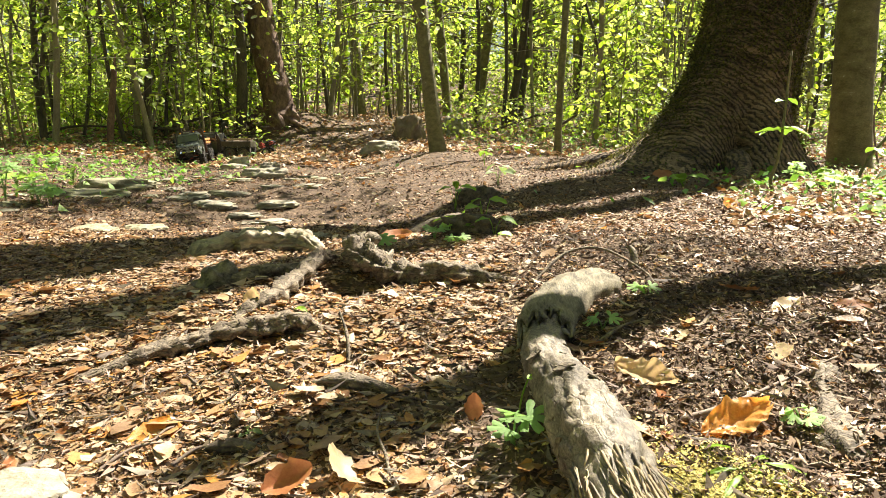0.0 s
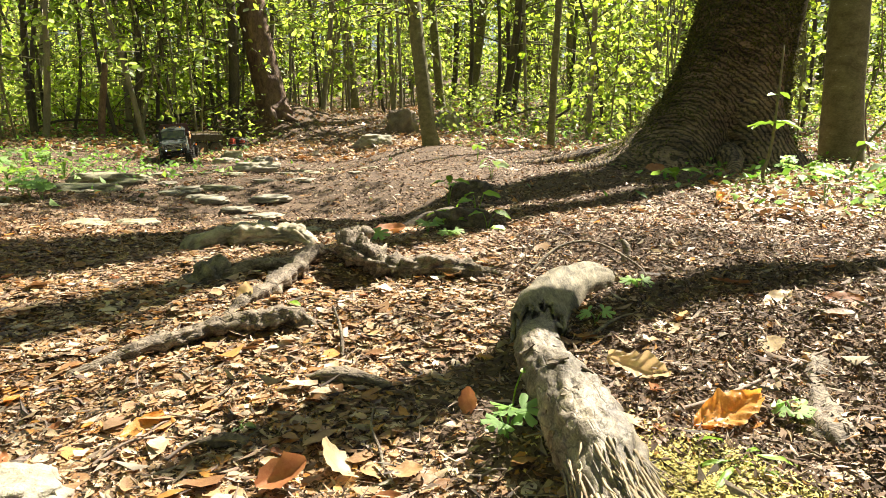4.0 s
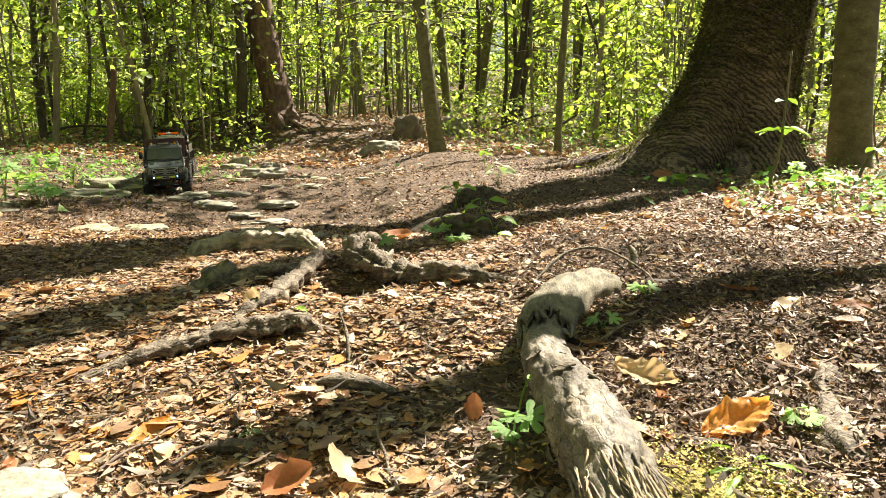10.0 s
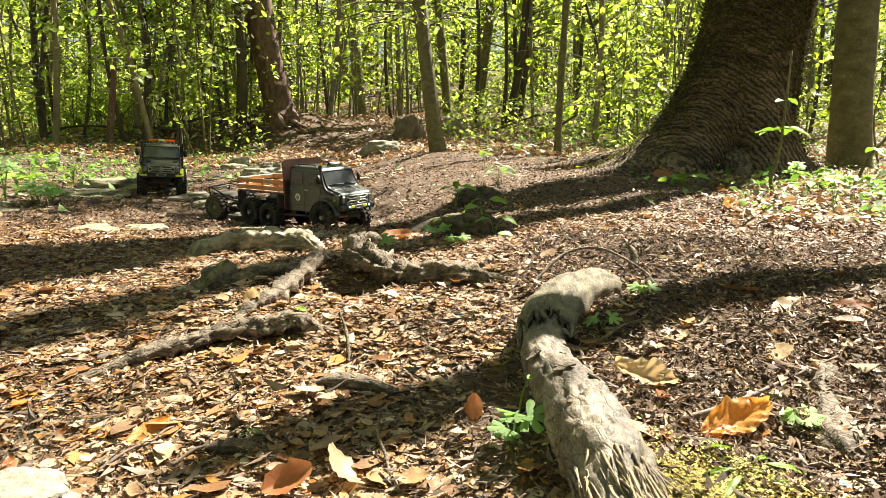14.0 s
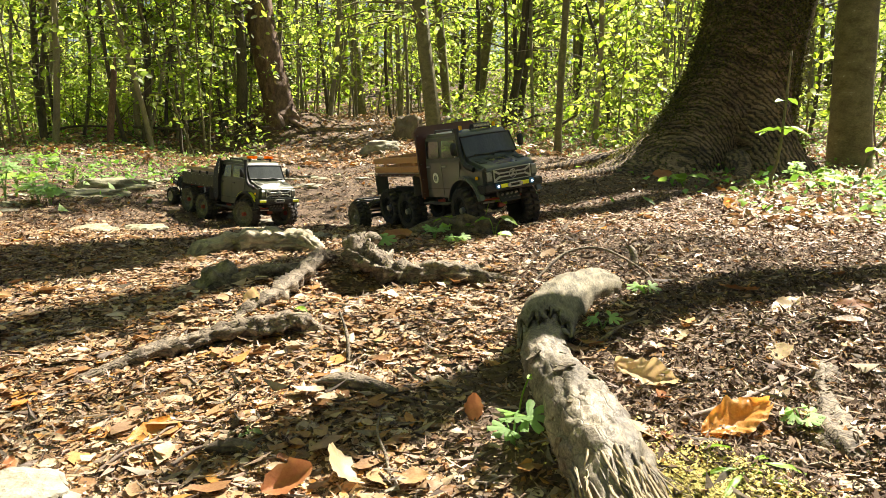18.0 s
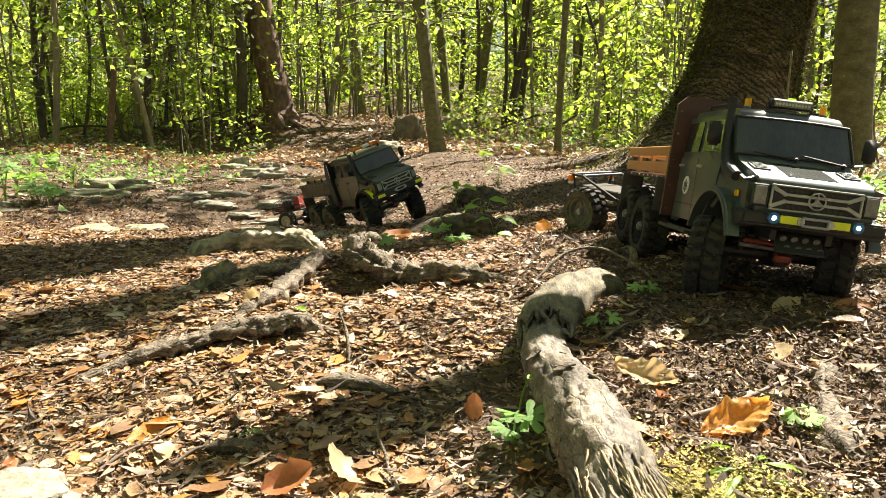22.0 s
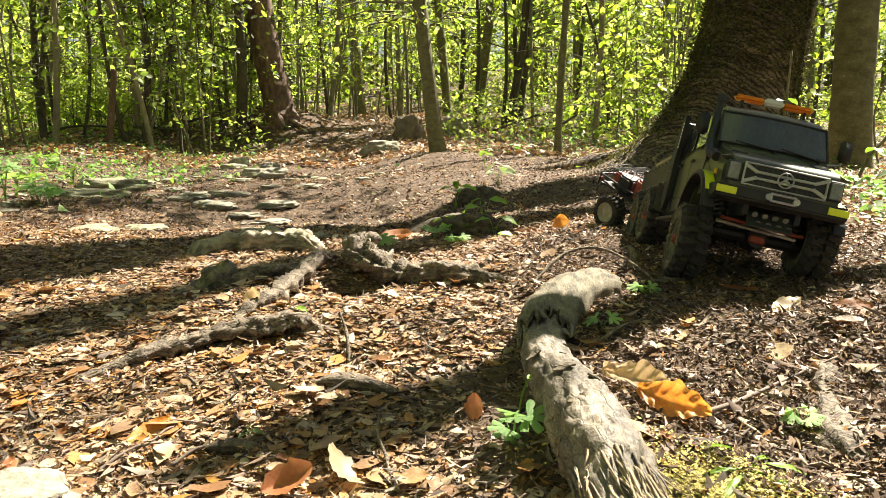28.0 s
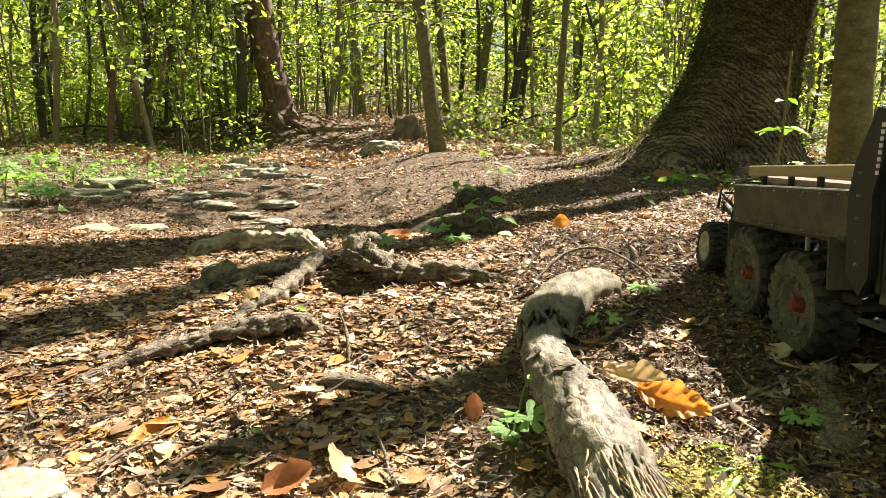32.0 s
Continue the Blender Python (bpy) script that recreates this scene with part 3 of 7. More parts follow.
# thin stems of the thicket, from the track's side to the old tree: kind, bearing (x over y), y, turn, lean, size
for kind, b, y, turn, lean, size in (("wand", -0.575, 5.9, 10, 2, 1.2), ("wand", -0.56, 6.4, 80, -4, 1.0), ("wand", -0.52, 6.2, 150, 11, 0.95), ("wand", -0.565, 7.0, 220, -9, 1.0), ("wand", -0.46, 6.1, 290, -7, 1.1), ("wand", -0.4, 6.7, 30, 3, 1.1),
                                     ("wand", -0.38, 6.3, 110, -2, 0.9), ("wand", -0.345, 7.2, 200, 4, 1.0), ("wand", -0.315, 6.9, 260, -3, 1.15), ("withy", -0.335, 7.6, 40, 2, 1.2), ("withy", -0.29, 7.8, 130, -2, 1.2), ("withy", -0.255, 8.0, 20, -3, 1.4),
                                     ("withy", -0.21, 8.4, 75, 1, 1.6), ("withy", -0.2, 8.6, 160, -2, 1.5), ("wand", -0.165, 9.2, 240, -2, 1.5), ("wand", -0.075, 8.6, 300, -4, 1.3), ("withy", -0.05, 9.0, 15, -3, 1.8), ("wand", 0.045, 8.2, 90, 2, 1.4),
                                     ("wand", 0.085, 7.6, 170, 5, 1.3), ("wand", 0.105, 8.3, 210, 1, 1.6), ("withy", 0.13, 7.9, 280, -2, 1.6), ("wand", 0.19, 8.8, 55, 1, 1.6), ("wand", 0.24, 7.4, 145, -7, 1.1), ("withy", 0.29, 8.2, 25, 3, 1.6),
                                     ("wand", 0.335, 8.8, 95, 0, 1.6), ("wand", 0.53, 7.0, 65, 2, 1.2), ("withy", 0.6, 7.6, 190, 0, 1.4), ("wand", 0.56, 8.6, 235, -2, 1.4), ("withy", -0.62, 6.6, 310, 5, 1.2), ("wand", -0.64, 7.2, 45, 0, 1.3)):
    plant(kind, b * y, y, turn, lean, 0, size)
rnd = random.Random(11)
for k in range(30):  # the thicket, denser towards one side
    y = rnd.uniform(6.2, 12.5)
    x = rnd.uniform(-0.75, 0.75) * y
    if -0.5 < x < 1.3 and y < 7.5 or (-1.7 < x < 0.1 and y < 9.0):
        continue
    plant(rnd.choice(("bush", "bush2")), x, y, rnd.uniform(0, 360), rnd.uniform(-6, 6), 0, rnd.uniform(0.8, 1.25))
for x, y, s in ((-3.9, 4.9, 0.8), (-3.3, 5.3, 0.75), (-4.3, 5.6, 1.0), (-2.2, 7.2, 0.9), (-3.0, 7.2, 1.0), (-1.2, 8.6, 0.9), (2.2, 6.6, 0.7), (3.4, 7.0, 0.8), (4.5, 6.2, 0.9)):
    plant(rnd.choice(("bush", "bush2")), x, y, rnd.uniform(0, 360), rnd.uniform(-6, 6), 0, s)
for x, y, s in ((1.22, 4.9, 0.9), (3.6, 4.9, 1.0), (1.75, 6.2, 1.1), (3.1, 5.9, 1.2), (-3.6, 4.7, 0.8)):
    plant("seed", x, y, rnd.uniform(0, 360), rnd.uniform(-5, 5), 0, s)
for k in range(18):  # low leafy growth at the wood's edge
    y = rnd.uniform(6.4, 9.5)
    x = rnd.uniform(-0.72, -0.3) * y if k < 20 else rnd.uniform(0.14, 0.7) * y
    plant(("bush2", "seed", "bush")[k % 3], x, y, rnd.uniform(0, 360), rnd.uniform(-8, 8), 0, rnd.uniform(0.35, 0.6))
for k, (x, y) in enumerate(((-3.4, 1.2), (-2.6, -1.6), (-5.2, -0.5), (-1.2, -3.4), (1.6, -3.0), (3.2, -1.2), (4.4, 0.6), (4.6, 2.6), (5.4, 4.2), (6.5, 1.5), (-4.8, 2.8), (-0.2, -5.5), (6.8, -2.5))):
    plant(("mid", "slim", "dark")[k % 3], x, y, k * 47, 0, 0, 1.0)  # beside and behind the viewer


def far_woods():
    """The wood beyond: countless leaves and stems up the slope."""
    rng = np.random.default_rng(21)
    n = 150000
    a = rng.uniform(-0.85, 0.85, n)
    d = 11.5 + 28 * rng.random(n) ** 1.2
    x, y = d * np.sin(a), d * np.cos(a)
    clump = np.sin(x * 1.7 + np.sin(y * 1.1) * 2) + np.sin(y * 1.3 + x * 0.6)
    z = gz(x, y) + rng.random(n) ** 1.05 * (0.8 + d * 0.11) + 0.15 * clump
    keep = clump > rng.normal(-0.9, 0.7, n)
    p = np.stack([x, y, z], -1)[keep]
    m = len(p)
    ob = attach("far_woods", leaf_mesh("far_woods", p, rng.uniform(0, 6.28, m), rng.normal(-0.3, 0.5, m), rng.normal(0, 0.5, m), rng.uniform(0.05, 0.13, m), wide=0.7), GREEN_LEAF)
    tagged(ob, "dense sunlit green foliage of the wood beyond", "foliage", kind="stuff")
    tubes = []
    for k in range(240):
        a, d = rng.uniform(-0.8, 0.8), rng.uniform(14, 36)
        x, y = d * math.sin(a), d * math.cos(a)
        z, r = float(gz(x, y)), rng.uniform(0.05, 0.14)
        lx = rng.normal(0, 0.35)
        tubes.append(tube([(x, y, z - 0.1), (x + lx * 0.4, y, z + 4), (x + lx, y, z + 11)], [r, r * 0.85, r * 0.5], seg=6))
    tagged(pooled("far_trunks", tubes, BEECH), "slim grey trunks of the wood beyond", "trees", kind="stuff")
    # woodland all round, behind the viewer too, so that nothing is open below the sky
    n = 9000
    a = rng.uniform(0, 2 * math.pi, n)
    d = rng.uniform(9, 30, n)
    x, y = d * np.sin(a), d * np.cos(a)
    keep = (y < 8)
    x, y, d = x[keep], y[keep], d[keep]
    m = len(x)
    p = np.stack([x, y, gz(x, y) + rng.random(m) * 6], -1)
    ob = attach("woods_around", leaf_mesh("woods_around", p, rng.uniform(0, 6.28, m), rng.normal(-0.3, 0.5, m), rng.normal(0, 0.5, m), rng.uniform(0.25, 0.5, m), wide=0.7), GREEN_LEAF)
    tagged(ob, "green woodland all round the clearing", "foliage", kind="stuff")
    # an unseen layer of leaves, added away from the sun to dim the skylight
    n = 6500
    x, y = rng.uniform(-12, 2.0, n), rng.uniform(-12, 2.6, n)
    p = np.stack([x, y, 5.2 + 3.5 * rng.random(n) + 0.5 * np.sin(x * 1.1) * np.sin(y * 0.9)], -1)
    ob = attach("canopy", leaf_mesh("canopy", p, rng.uniform(0, 6.28, n), rng.normal(0, 0.4, n), rng.normal(0, 0.4, n), rng.uniform(0.12, 0.3, n), wide=0.7), GREEN_LEAF)
    tagged(ob, "unseen layer of green leaves added to dim the skylight", "foliage", kind="stuff")


far_woods()


def edge_shrubs():
    """Knee-high saplings along the edge of the wood, leaves in flat sprays on thin wands."""
    rng = np.random.default_rng(83)
    L, wands = [], []
    for k in range(150):
        if k % 4:
            x, y = rng.uniform(-4.6, -2.3), rng.uniform(6.9, 8.8)
        else:
            x, y = rng.uniform(1.3, 3.2), rng.uniform(7.3, 9.0)
        z, h = float(gz(x, y)), rng.uniform(0.2, 0.85)
        lean = rng.normal(0, 0.1, 2)
        wands.append(tube([(x, y, z - 0.05), (x + lean[0] * 0.3, y + lean[1] * 0.3, z + h * 0.5), (x + lean[0], y + lean[1], z + h)], [0.006, 0.0045, 0.002], seg=5, steps=2))
        for j in range(5):
            a, u = rng.uniform(0, 6.28), rng.uniform(0.25, 1.0)
            L.append(spray_leaves(rng, (x + lean[0] * u, y + lean[1] * u, z + h * u), (math.cos(a), math.sin(a), 0.15), rng.uniform(0.15, 0.4), 12, 0.05))
    q, yw, ti, ro, sz = (np.concatenate(v) for v in zip(*L))
    q[:, 2] = np.maximum(q[:, 2], gz(q[:, 0], q[:, 1]) + 0.02)
    ob = attach("sapling_foliage", leaf_mesh("sapling_foliage", q, yw, ti, ro, sz, wide=0.62, fold=0.3), GREEN_LEAF)
    tagged(ob, "knee-high leafy saplings along the wood's edge", "foliage", kind="stuff")
    tagged(pooled("sapling_stems", wands, BEECH, ob), kind="stuff")


edge_shrubs()


def old_spruce():
    root = new("spruce_tree")
    tagged(root, "thick reddish-brown conifer trunk with spreading root flare", "tree")
    limb("trunk", [(0.1, 0, -0.1), (0.09, 0, 0.05), (0.06, 0, 0.25), (-0.08, 0, 1.0), (-0.35, 0, 3.0), (-0.9, 0, 8.0)], [0.22, 0.175, 0.147, 0.135, 0.125, 0.09], SPRUCE, root, seg=36, steps=14, rough=0.16, freq=16, seed=3, ridges=5, ridge=0.05)
    for a, ln in ((20, 0.5), (-30, 0.42), (190, 0.25), (300, 0.36)):
        c, s = math.cos(radians(a)), math.sin(radians(a))
        limb("root", [(c * 0.1, s * 0.1, 0.16), (c * 0.22, s * 0.22, 0.05), (c * ln, s * ln, -0.03)], [0.05, 0.033, 0.012], SPRUCE, root, seg=12, steps=6, rough=0.3)
    root.location = on(-1.74, 7.12, 0.0)


old_spruce()
snag = new("dead_snag")
tagged(snag, "broken dead brown stem standing in the thicket", "tree")
limb("stem", [(0, 0, -0.05), (0.02, 0, 0.2), (0.06, 0, 0.45), (0.09, 0, 0.66)], [0.03, 0.028, 0.027, 0.022], SPRUCE, snag, seg=9, steps=5, rough=0.2, freq=12)
limb("splintered_top", [(0.085, 0, 0.64), (0.1, 0, 0.72), (0.105, 0, 0.76)], [0.014, 0.008, 0.002], SPRUCE, snag, seg=6, steps=3, rough=0.3)
snag.location = on(-2.82, 5.85)


def dead_branch(x, y, pts, r, seed):
    P = [on(x + a, y + b, h) for a, b, h in pts]
    ob = new("dead_branch")
    tagged(ob, "dark arching dead branch lying at the wood's edge", "branch")
    limb("stem", P, [r, r * 0.8, r * 0.5, r * 0.2], DARK_BARK, ob, seg=7, steps=6, rough=0.25, freq=9, seed=seed)
    rnd_ = random.Random(seed)
    for k in range(7):
        u = rnd_.uniform(0.2, 0.95) * 3
        i = min(2, int(u))
        p = Vector(P[i]).lerp(Vector(P[i + 1]), u - i)
        q = p + Vector((rnd_.uniform(-0.35, 0.35), rnd_.uniform(-0.2, 0.2), rnd_.uniform(0.05, 0.35)))
        limb("side_twig", [p[:], (p.lerp(q, 0.5) + Vector((0, 0, 0.04)))[:], q[:]], [r * 0.35, r * 0.25, r * 0.1], DARK_BARK, ob, seg=5, steps=3)


dead_branch(-2.75, 6.75, [(0, 0, 0.05), (0.3, 0, 0.2), (0.6, 0.02, 0.3), (0.95, 0.1, 0.42)], 0.018, 1)
dead_branch(-2.9, 6.5, [(0, 0, 0.1), (0.4, 0, 0.16), (0.8, 0.02, 0.2), (1.1, 0.1, 0.14)], 0.015, 2)
dead_branch(-3.6, 6.1, [(0, 0, 0.0), (0.3, 0, 0.1), (0.7, 0.02, 0.12), (0.9, 0.1, 0.02)], 0.014, 3)
dead_branch(1.0, 6.4, [(0, 0, 0.1), (0.3, 0, 0.3), (0.6, 0.02, 0.55), (0.85, 0.1, 0.85)], 0.014, 4)
dead_branch(0.5, 7.0, [(0, 0, 0.02), (0.4, 0, 0.18), (0.9, 0.02, 0.3), (1.2, 0.1, 0.35)], 0.014, 5)


def old_tree():
    root = new("old_tree")
    tagged(root, "huge leaning mossy tree with furrowed bark and flared root", "tree")
    seg, rows = 144, []
    zs = [-0.12, 0.0, 0.06, 0.12, 0.2, 0.28, 0.36, 0.46, 0.58, 0.72, 0.9, 1.1, 1.5, 2.2, 3.5, 6.0, 9.0]
    vs, fs = [], []
    for z in zs:
        cx = 0.14 * min(z, 1.3) ** 0.8 * 1.1 if z > 0 else 0.0
        cx -= 0.03 * max(0, z - 1.3)
        r = 0.255 + 0.12 * math.exp(-max(z, 0) / 0.3) - 0.012 * max(0, z - 1)
        for k in range(seg):
            a = 2 * math.pi * k / seg
            flare = 0.42 * math.exp(-max(z, 0) / 0.27) * max(0, math.cos(a - radians(194))) ** 5
            flare += 0.34 * math.exp(-max(z, 0) / 0.23) * max(0, math.cos(a - radians(226))) ** 14
            flare += 0.22 * math.exp(-max(z, 0) / 0.18) * max(0, math.cos(a - radians(300))) ** 8
            flare += 0.2 * math.exp(-max(z, 0) / 0.2) * max(0, math.cos(a - radians(60))) ** 5
            groove = 0.045 * math.exp(-max(z, 0) / 0.45) * math.cos(5 * a + 0.6) - 0.2 * math.exp(-((a - radians(257)) / 0.15) ** 2) * math.exp(-max(z, 0) / 0.14) - 0.1 * math.exp(-((a - radians(208)) / 0.09) ** 2) * math.exp(-max(z, 0) / 0.1)
            rr = r + flare + groove
            q = Vector((math.cos(a) * rr, math.sin(a) * rr, z * 2.2))
            rr += 0.02 * noise.noise(q * 4) + 0.012 * noise.noise(q * 11) + 0.006 * noise.noise(q * 26)
            vs.append((cx + math.cos(a) * rr, math.sin(a) * rr, z))
    # finer rows by smooth joining
    V = np.array(vs).reshape(len(zs), seg, 3)
    fine = []
    for i in range(len(zs) - 1):
        n = 16 if zs[i] < 1.2 else 4
        for s in range(n):
            fine.append(V[i] + (V[i + 1] - V[i]) * (s / n))
    fine.append(V[-1])
    F = np.array(fine)
    for i in range(1, len(F) - 1):
        for k in range(seg):
            p = Vector(F[i, k])
            arc = (p - Vector((-0.44, -0.45, -0.08))).length + 0.02 * noise.noise(p * 3)
            wave = math.sin(arc * 150 + 4 * noise.noise(p * 7)) * (0.6 + noise.noise(p * 6 + Vector((9, 0, 0))))
            w = 0.011 * wave + 0.012 * noise.noise(Vector((p.x * 7, p.y * 7, arc * 60))) + 0.006 * noise.noise(p * 40)
            d = Vector((p.x, p.y, 0)).normalized()
            F[i, k] += np.array((d * w)[:])
    R = len(F)
    fs = [(i * seg + k, i * seg + (k + 1) % seg, (i + 1) * seg + (k + 1) % seg, (i + 1) * seg + k) for i in range(R - 1) for k in range(seg)]
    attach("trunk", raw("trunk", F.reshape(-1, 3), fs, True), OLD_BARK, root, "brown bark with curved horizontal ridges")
    # moss grows on one flank
    rng = np.random.default_rng(8)
    pts = []
    for i in range(R):
        for k in range(seg):
            a, z = 360 * k / seg, F[i, k, 2]
            side = math.exp(-((a - 192) / 32) ** 2) * (0.35 + min(1, z / 0.4)) + 0.8 * math.exp(-((a - 335) / 22) ** 2) + 1.3 * min(1.0, max(0, z - 0.42) * 2.2)
            if z < 1.6 and rng.random() < side * 0.6:
                for _ in range(6):
                    pts.append(F[i, k] + 0.008 * np.array((math.cos(radians(a)), math.sin(radians(a)), 0.3)) + rng.normal(0, 0.012, 3))
    p = np.array(pts)
    n = len(p)
    attach("moss", leaf_mesh("moss", p, rng.uniform(0, 6.28, n), rng.uniform(-1.2, 1.2, n), rng.uniform(-1, 1, n), rng.uniform(0.007, 0.02, n), wide=0.6), MOSS, root, "green and yellow moss tufts")
    vs, fs = tube([(0.29, -0.12, 0.26), (0.335, -0.14, 0.6), (0.385, -0.14, 1.0), (0.43, -0.14, 1.7)], [0.015, 0.03, 0.035, 0.03], seg=8, steps=5, rough=0.3, freq=14, flat=0.5)
    attach("peeled_strip", raw("peeled_strip", vs, fs, True), LOG_WOOD, root, "pale strip of bare wood")
    for pts, rad in (([(-0.35, -0.25, 0.1), (-0.62, -0.42, 0.03), (-0.95, -0.62, -0.005), (-1.25, -0.95, -0.02)], [0.05, 0.035, 0.02, 0.01]),
                     ([(-0.4, 0.0, 0.12), (-0.75, -0.05, 0.04), (-1.1, -0.2, 0.0), (-1.4, -0.25, -0.02)], [0.05, 0.04, 0.022, 0.01]),
                     ([(-0.1, -0.45, 0.06), (-0.2, -0.75, 0.01), (-0.35, -1.05, -0.02)], [0.07, 0.035, 0.012])):
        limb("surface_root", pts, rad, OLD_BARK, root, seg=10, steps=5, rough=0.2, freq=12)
    # high crown, out of sight from below
    L = [spray_leaves(rng, (0.3 + rng.normal(0, 0.6), rng.normal(0, 0.6), rng.uniform(6.5, 10)), (math.cos(a), math.sin(a), 0.2), rng.uniform(1.5, 3.2), 60, 0.09) for a in rng.uniform(0, 6.28, 34)]
    q, yw, ti, ro, sz = (np.concatenate(v) for v in zip(*L))
    attach("crown", leaf_mesh("crown", q, yw, ti, ro, sz, wide=0.62, fold=0.3), GREEN_LEAF, root)
    root.location = on(1.62, 4.0, 0.0)


old_tree()


def grown_beech(label, x, y, r, seed):
    """A tall beech, bare below and leafy high up."""
    rng = np.random.default_rng(seed)
    side = new("beech_tree")
    tagged(side, label, "tree")
    limb("trunk", [(0.02, 0, -0.1), (0, 0, 0.1), (-0.02, 0, 0.5), (-0.03, 0, 1.2), (0.03, 0, 3.0), (0.2, 0, 8.0)], [k * r for k in (1.35, 1.08, 1.0, 0.97, 0.95, 0.8)], BEECH, side, seg=18, steps=6, rough=0.05, freq=6, seed=seed)
    limb("ivy_stem", [(0.1, -0.14, 0.0), (0.04, -0.14, 0.3), (0.1, -0.13, 0.6), (0.06, -0.12, 1.0)], [0.006, 0.005, 0.004, 0.003], TWIG, side, seg=5, steps=5)
    L = [spray_leaves(rng, (rng.normal(0, 0.3), rng.normal(0, 0.3), rng.uniform(6.2, 8)), (math.cos(a), math.sin(a), 0.2), rng.uniform(1.0, 2.2), 45, 0.07) for a in rng.uniform(0, 6.28, 24)]
    q, yw, ti, ro, sz = (np.concatenate(v) for v in zip(*L))
    attach("crown", leaf_mesh("crown", q, yw, ti, ro, sz, wide=0.62, fold=0.3), GREEN_LEAF, side)
    side.location = on(x, y, 0.0)


grown_beech("smooth olive-grey beech trunk beside the old tree", 2.43, 4.12, 0.11, 9)
# made-up trunk out of view, leaned so that its shadow crosses the root
shadow_trunk = new("beech_tree")
tagged(shadow_trunk, "unseen leaning trunk added to cast a shadow band", "tree")
limb("trunk", [(0.04, -0.01, -0.1), (-0.16, 0.047, 0.4), (-0.4, 0.117, 1.0), (-0.8, 0.234, 2.0)], [0.1, 0.075, 0.066, 0.06], BEECH, shadow_trunk, seg=18, steps=6, rough=0.06, freq=6, seed=19)
limb("splintered_top", [(-0.79, 0.23, 1.97), (-0.84, 0.245, 2.08), (-0.86, 0.25, 2.16)], [0.055, 0.03, 0.006], SPLIT_WOOD, shadow_trunk, seg=12, steps=5, rough=0.4, freq=22)
shadow_trunk.location = on(1.91, 1.63)


# ---- roots, stones and litter on the path ----
def root_limb(label, pts, rad, material=ROOT, name="tree_root", **kw):
    """A surface root through (x, y, height above the ground)."""
    P = [on(x, y, h) for x, y, h in pts]
    args = dict(seg=18, steps=9, rough=0.85, freq=42, seed=len(pts) + pts[0][0], fibre=0.7, flat=0.8)
    args.update(kw)
    return tagged(limb(name, P, rad, material, **args), label, "root")


def sleeve(root, pts, rad):
    """The bark that still clings to the far part of the root: a thick skin with a ragged, lifted edge."""
    seg, steps = 56, 16
    out, fs = tube(pts, rad, seg=seg, steps=steps, rough=0.1, freq=30, seed=4.0, ridges=3, ridge=0.08, fibre=0.09)
    rows = len(out) // seg
    for k in range(seg):
        c, d = math.cos(6.283 * k / seg), math.sin(6.283 * k / seg)
        edge = 0.9 + 0.1 * noise.noise(Vector((c * 1.6, d * 1.6, 3.0))) + 0.12 * noise.noise(Vector((c * 6, d * 6, 7)))
        cut = int(rows * edge)
        for i in range(cut, rows):
            out[i * seg + k] = out[max(0, cut - 1) * seg + k]
    ob = attach("bark_sleeve", raw("bark_sleeve", out, [f for f in fs if len(f) == 4], True), GREY_BARK, root, "grey-green bark with a torn edge")
    sol = ob.modifiers.new("thickness", "SOLIDIFY")
    sol.thickness, sol.offset = 0.0045, -0.6
    rnd_ = random.Random(17)
    for k in range(16):  # slivers of bark standing off the torn edge
        a = radians(rnd_.uniform(-20, 200))
        c = Vector(pts[-1]).lerp(Vector(pts[-2]), rnd_.uniform(0.1, 0.75))
        o = Vector((math.cos(a), -0.2, math.sin(a))) * (rad[-1] + 0.001)
        q = c + o
        limb("bark_sliver", [(q + Vector((0, 0.012, 0)))[:], q[:], (q + o * rnd_.uniform(0.02, 0.18) + Vector((rnd_.uniform(-0.004, 0.004), -rnd_.uniform(0.006, 0.018), -0.001)))[:]], [0.003, 0.0035, 0.0009], GREY_BARK, root, seg=6, steps=3, flat=0.5, rough=0.3)


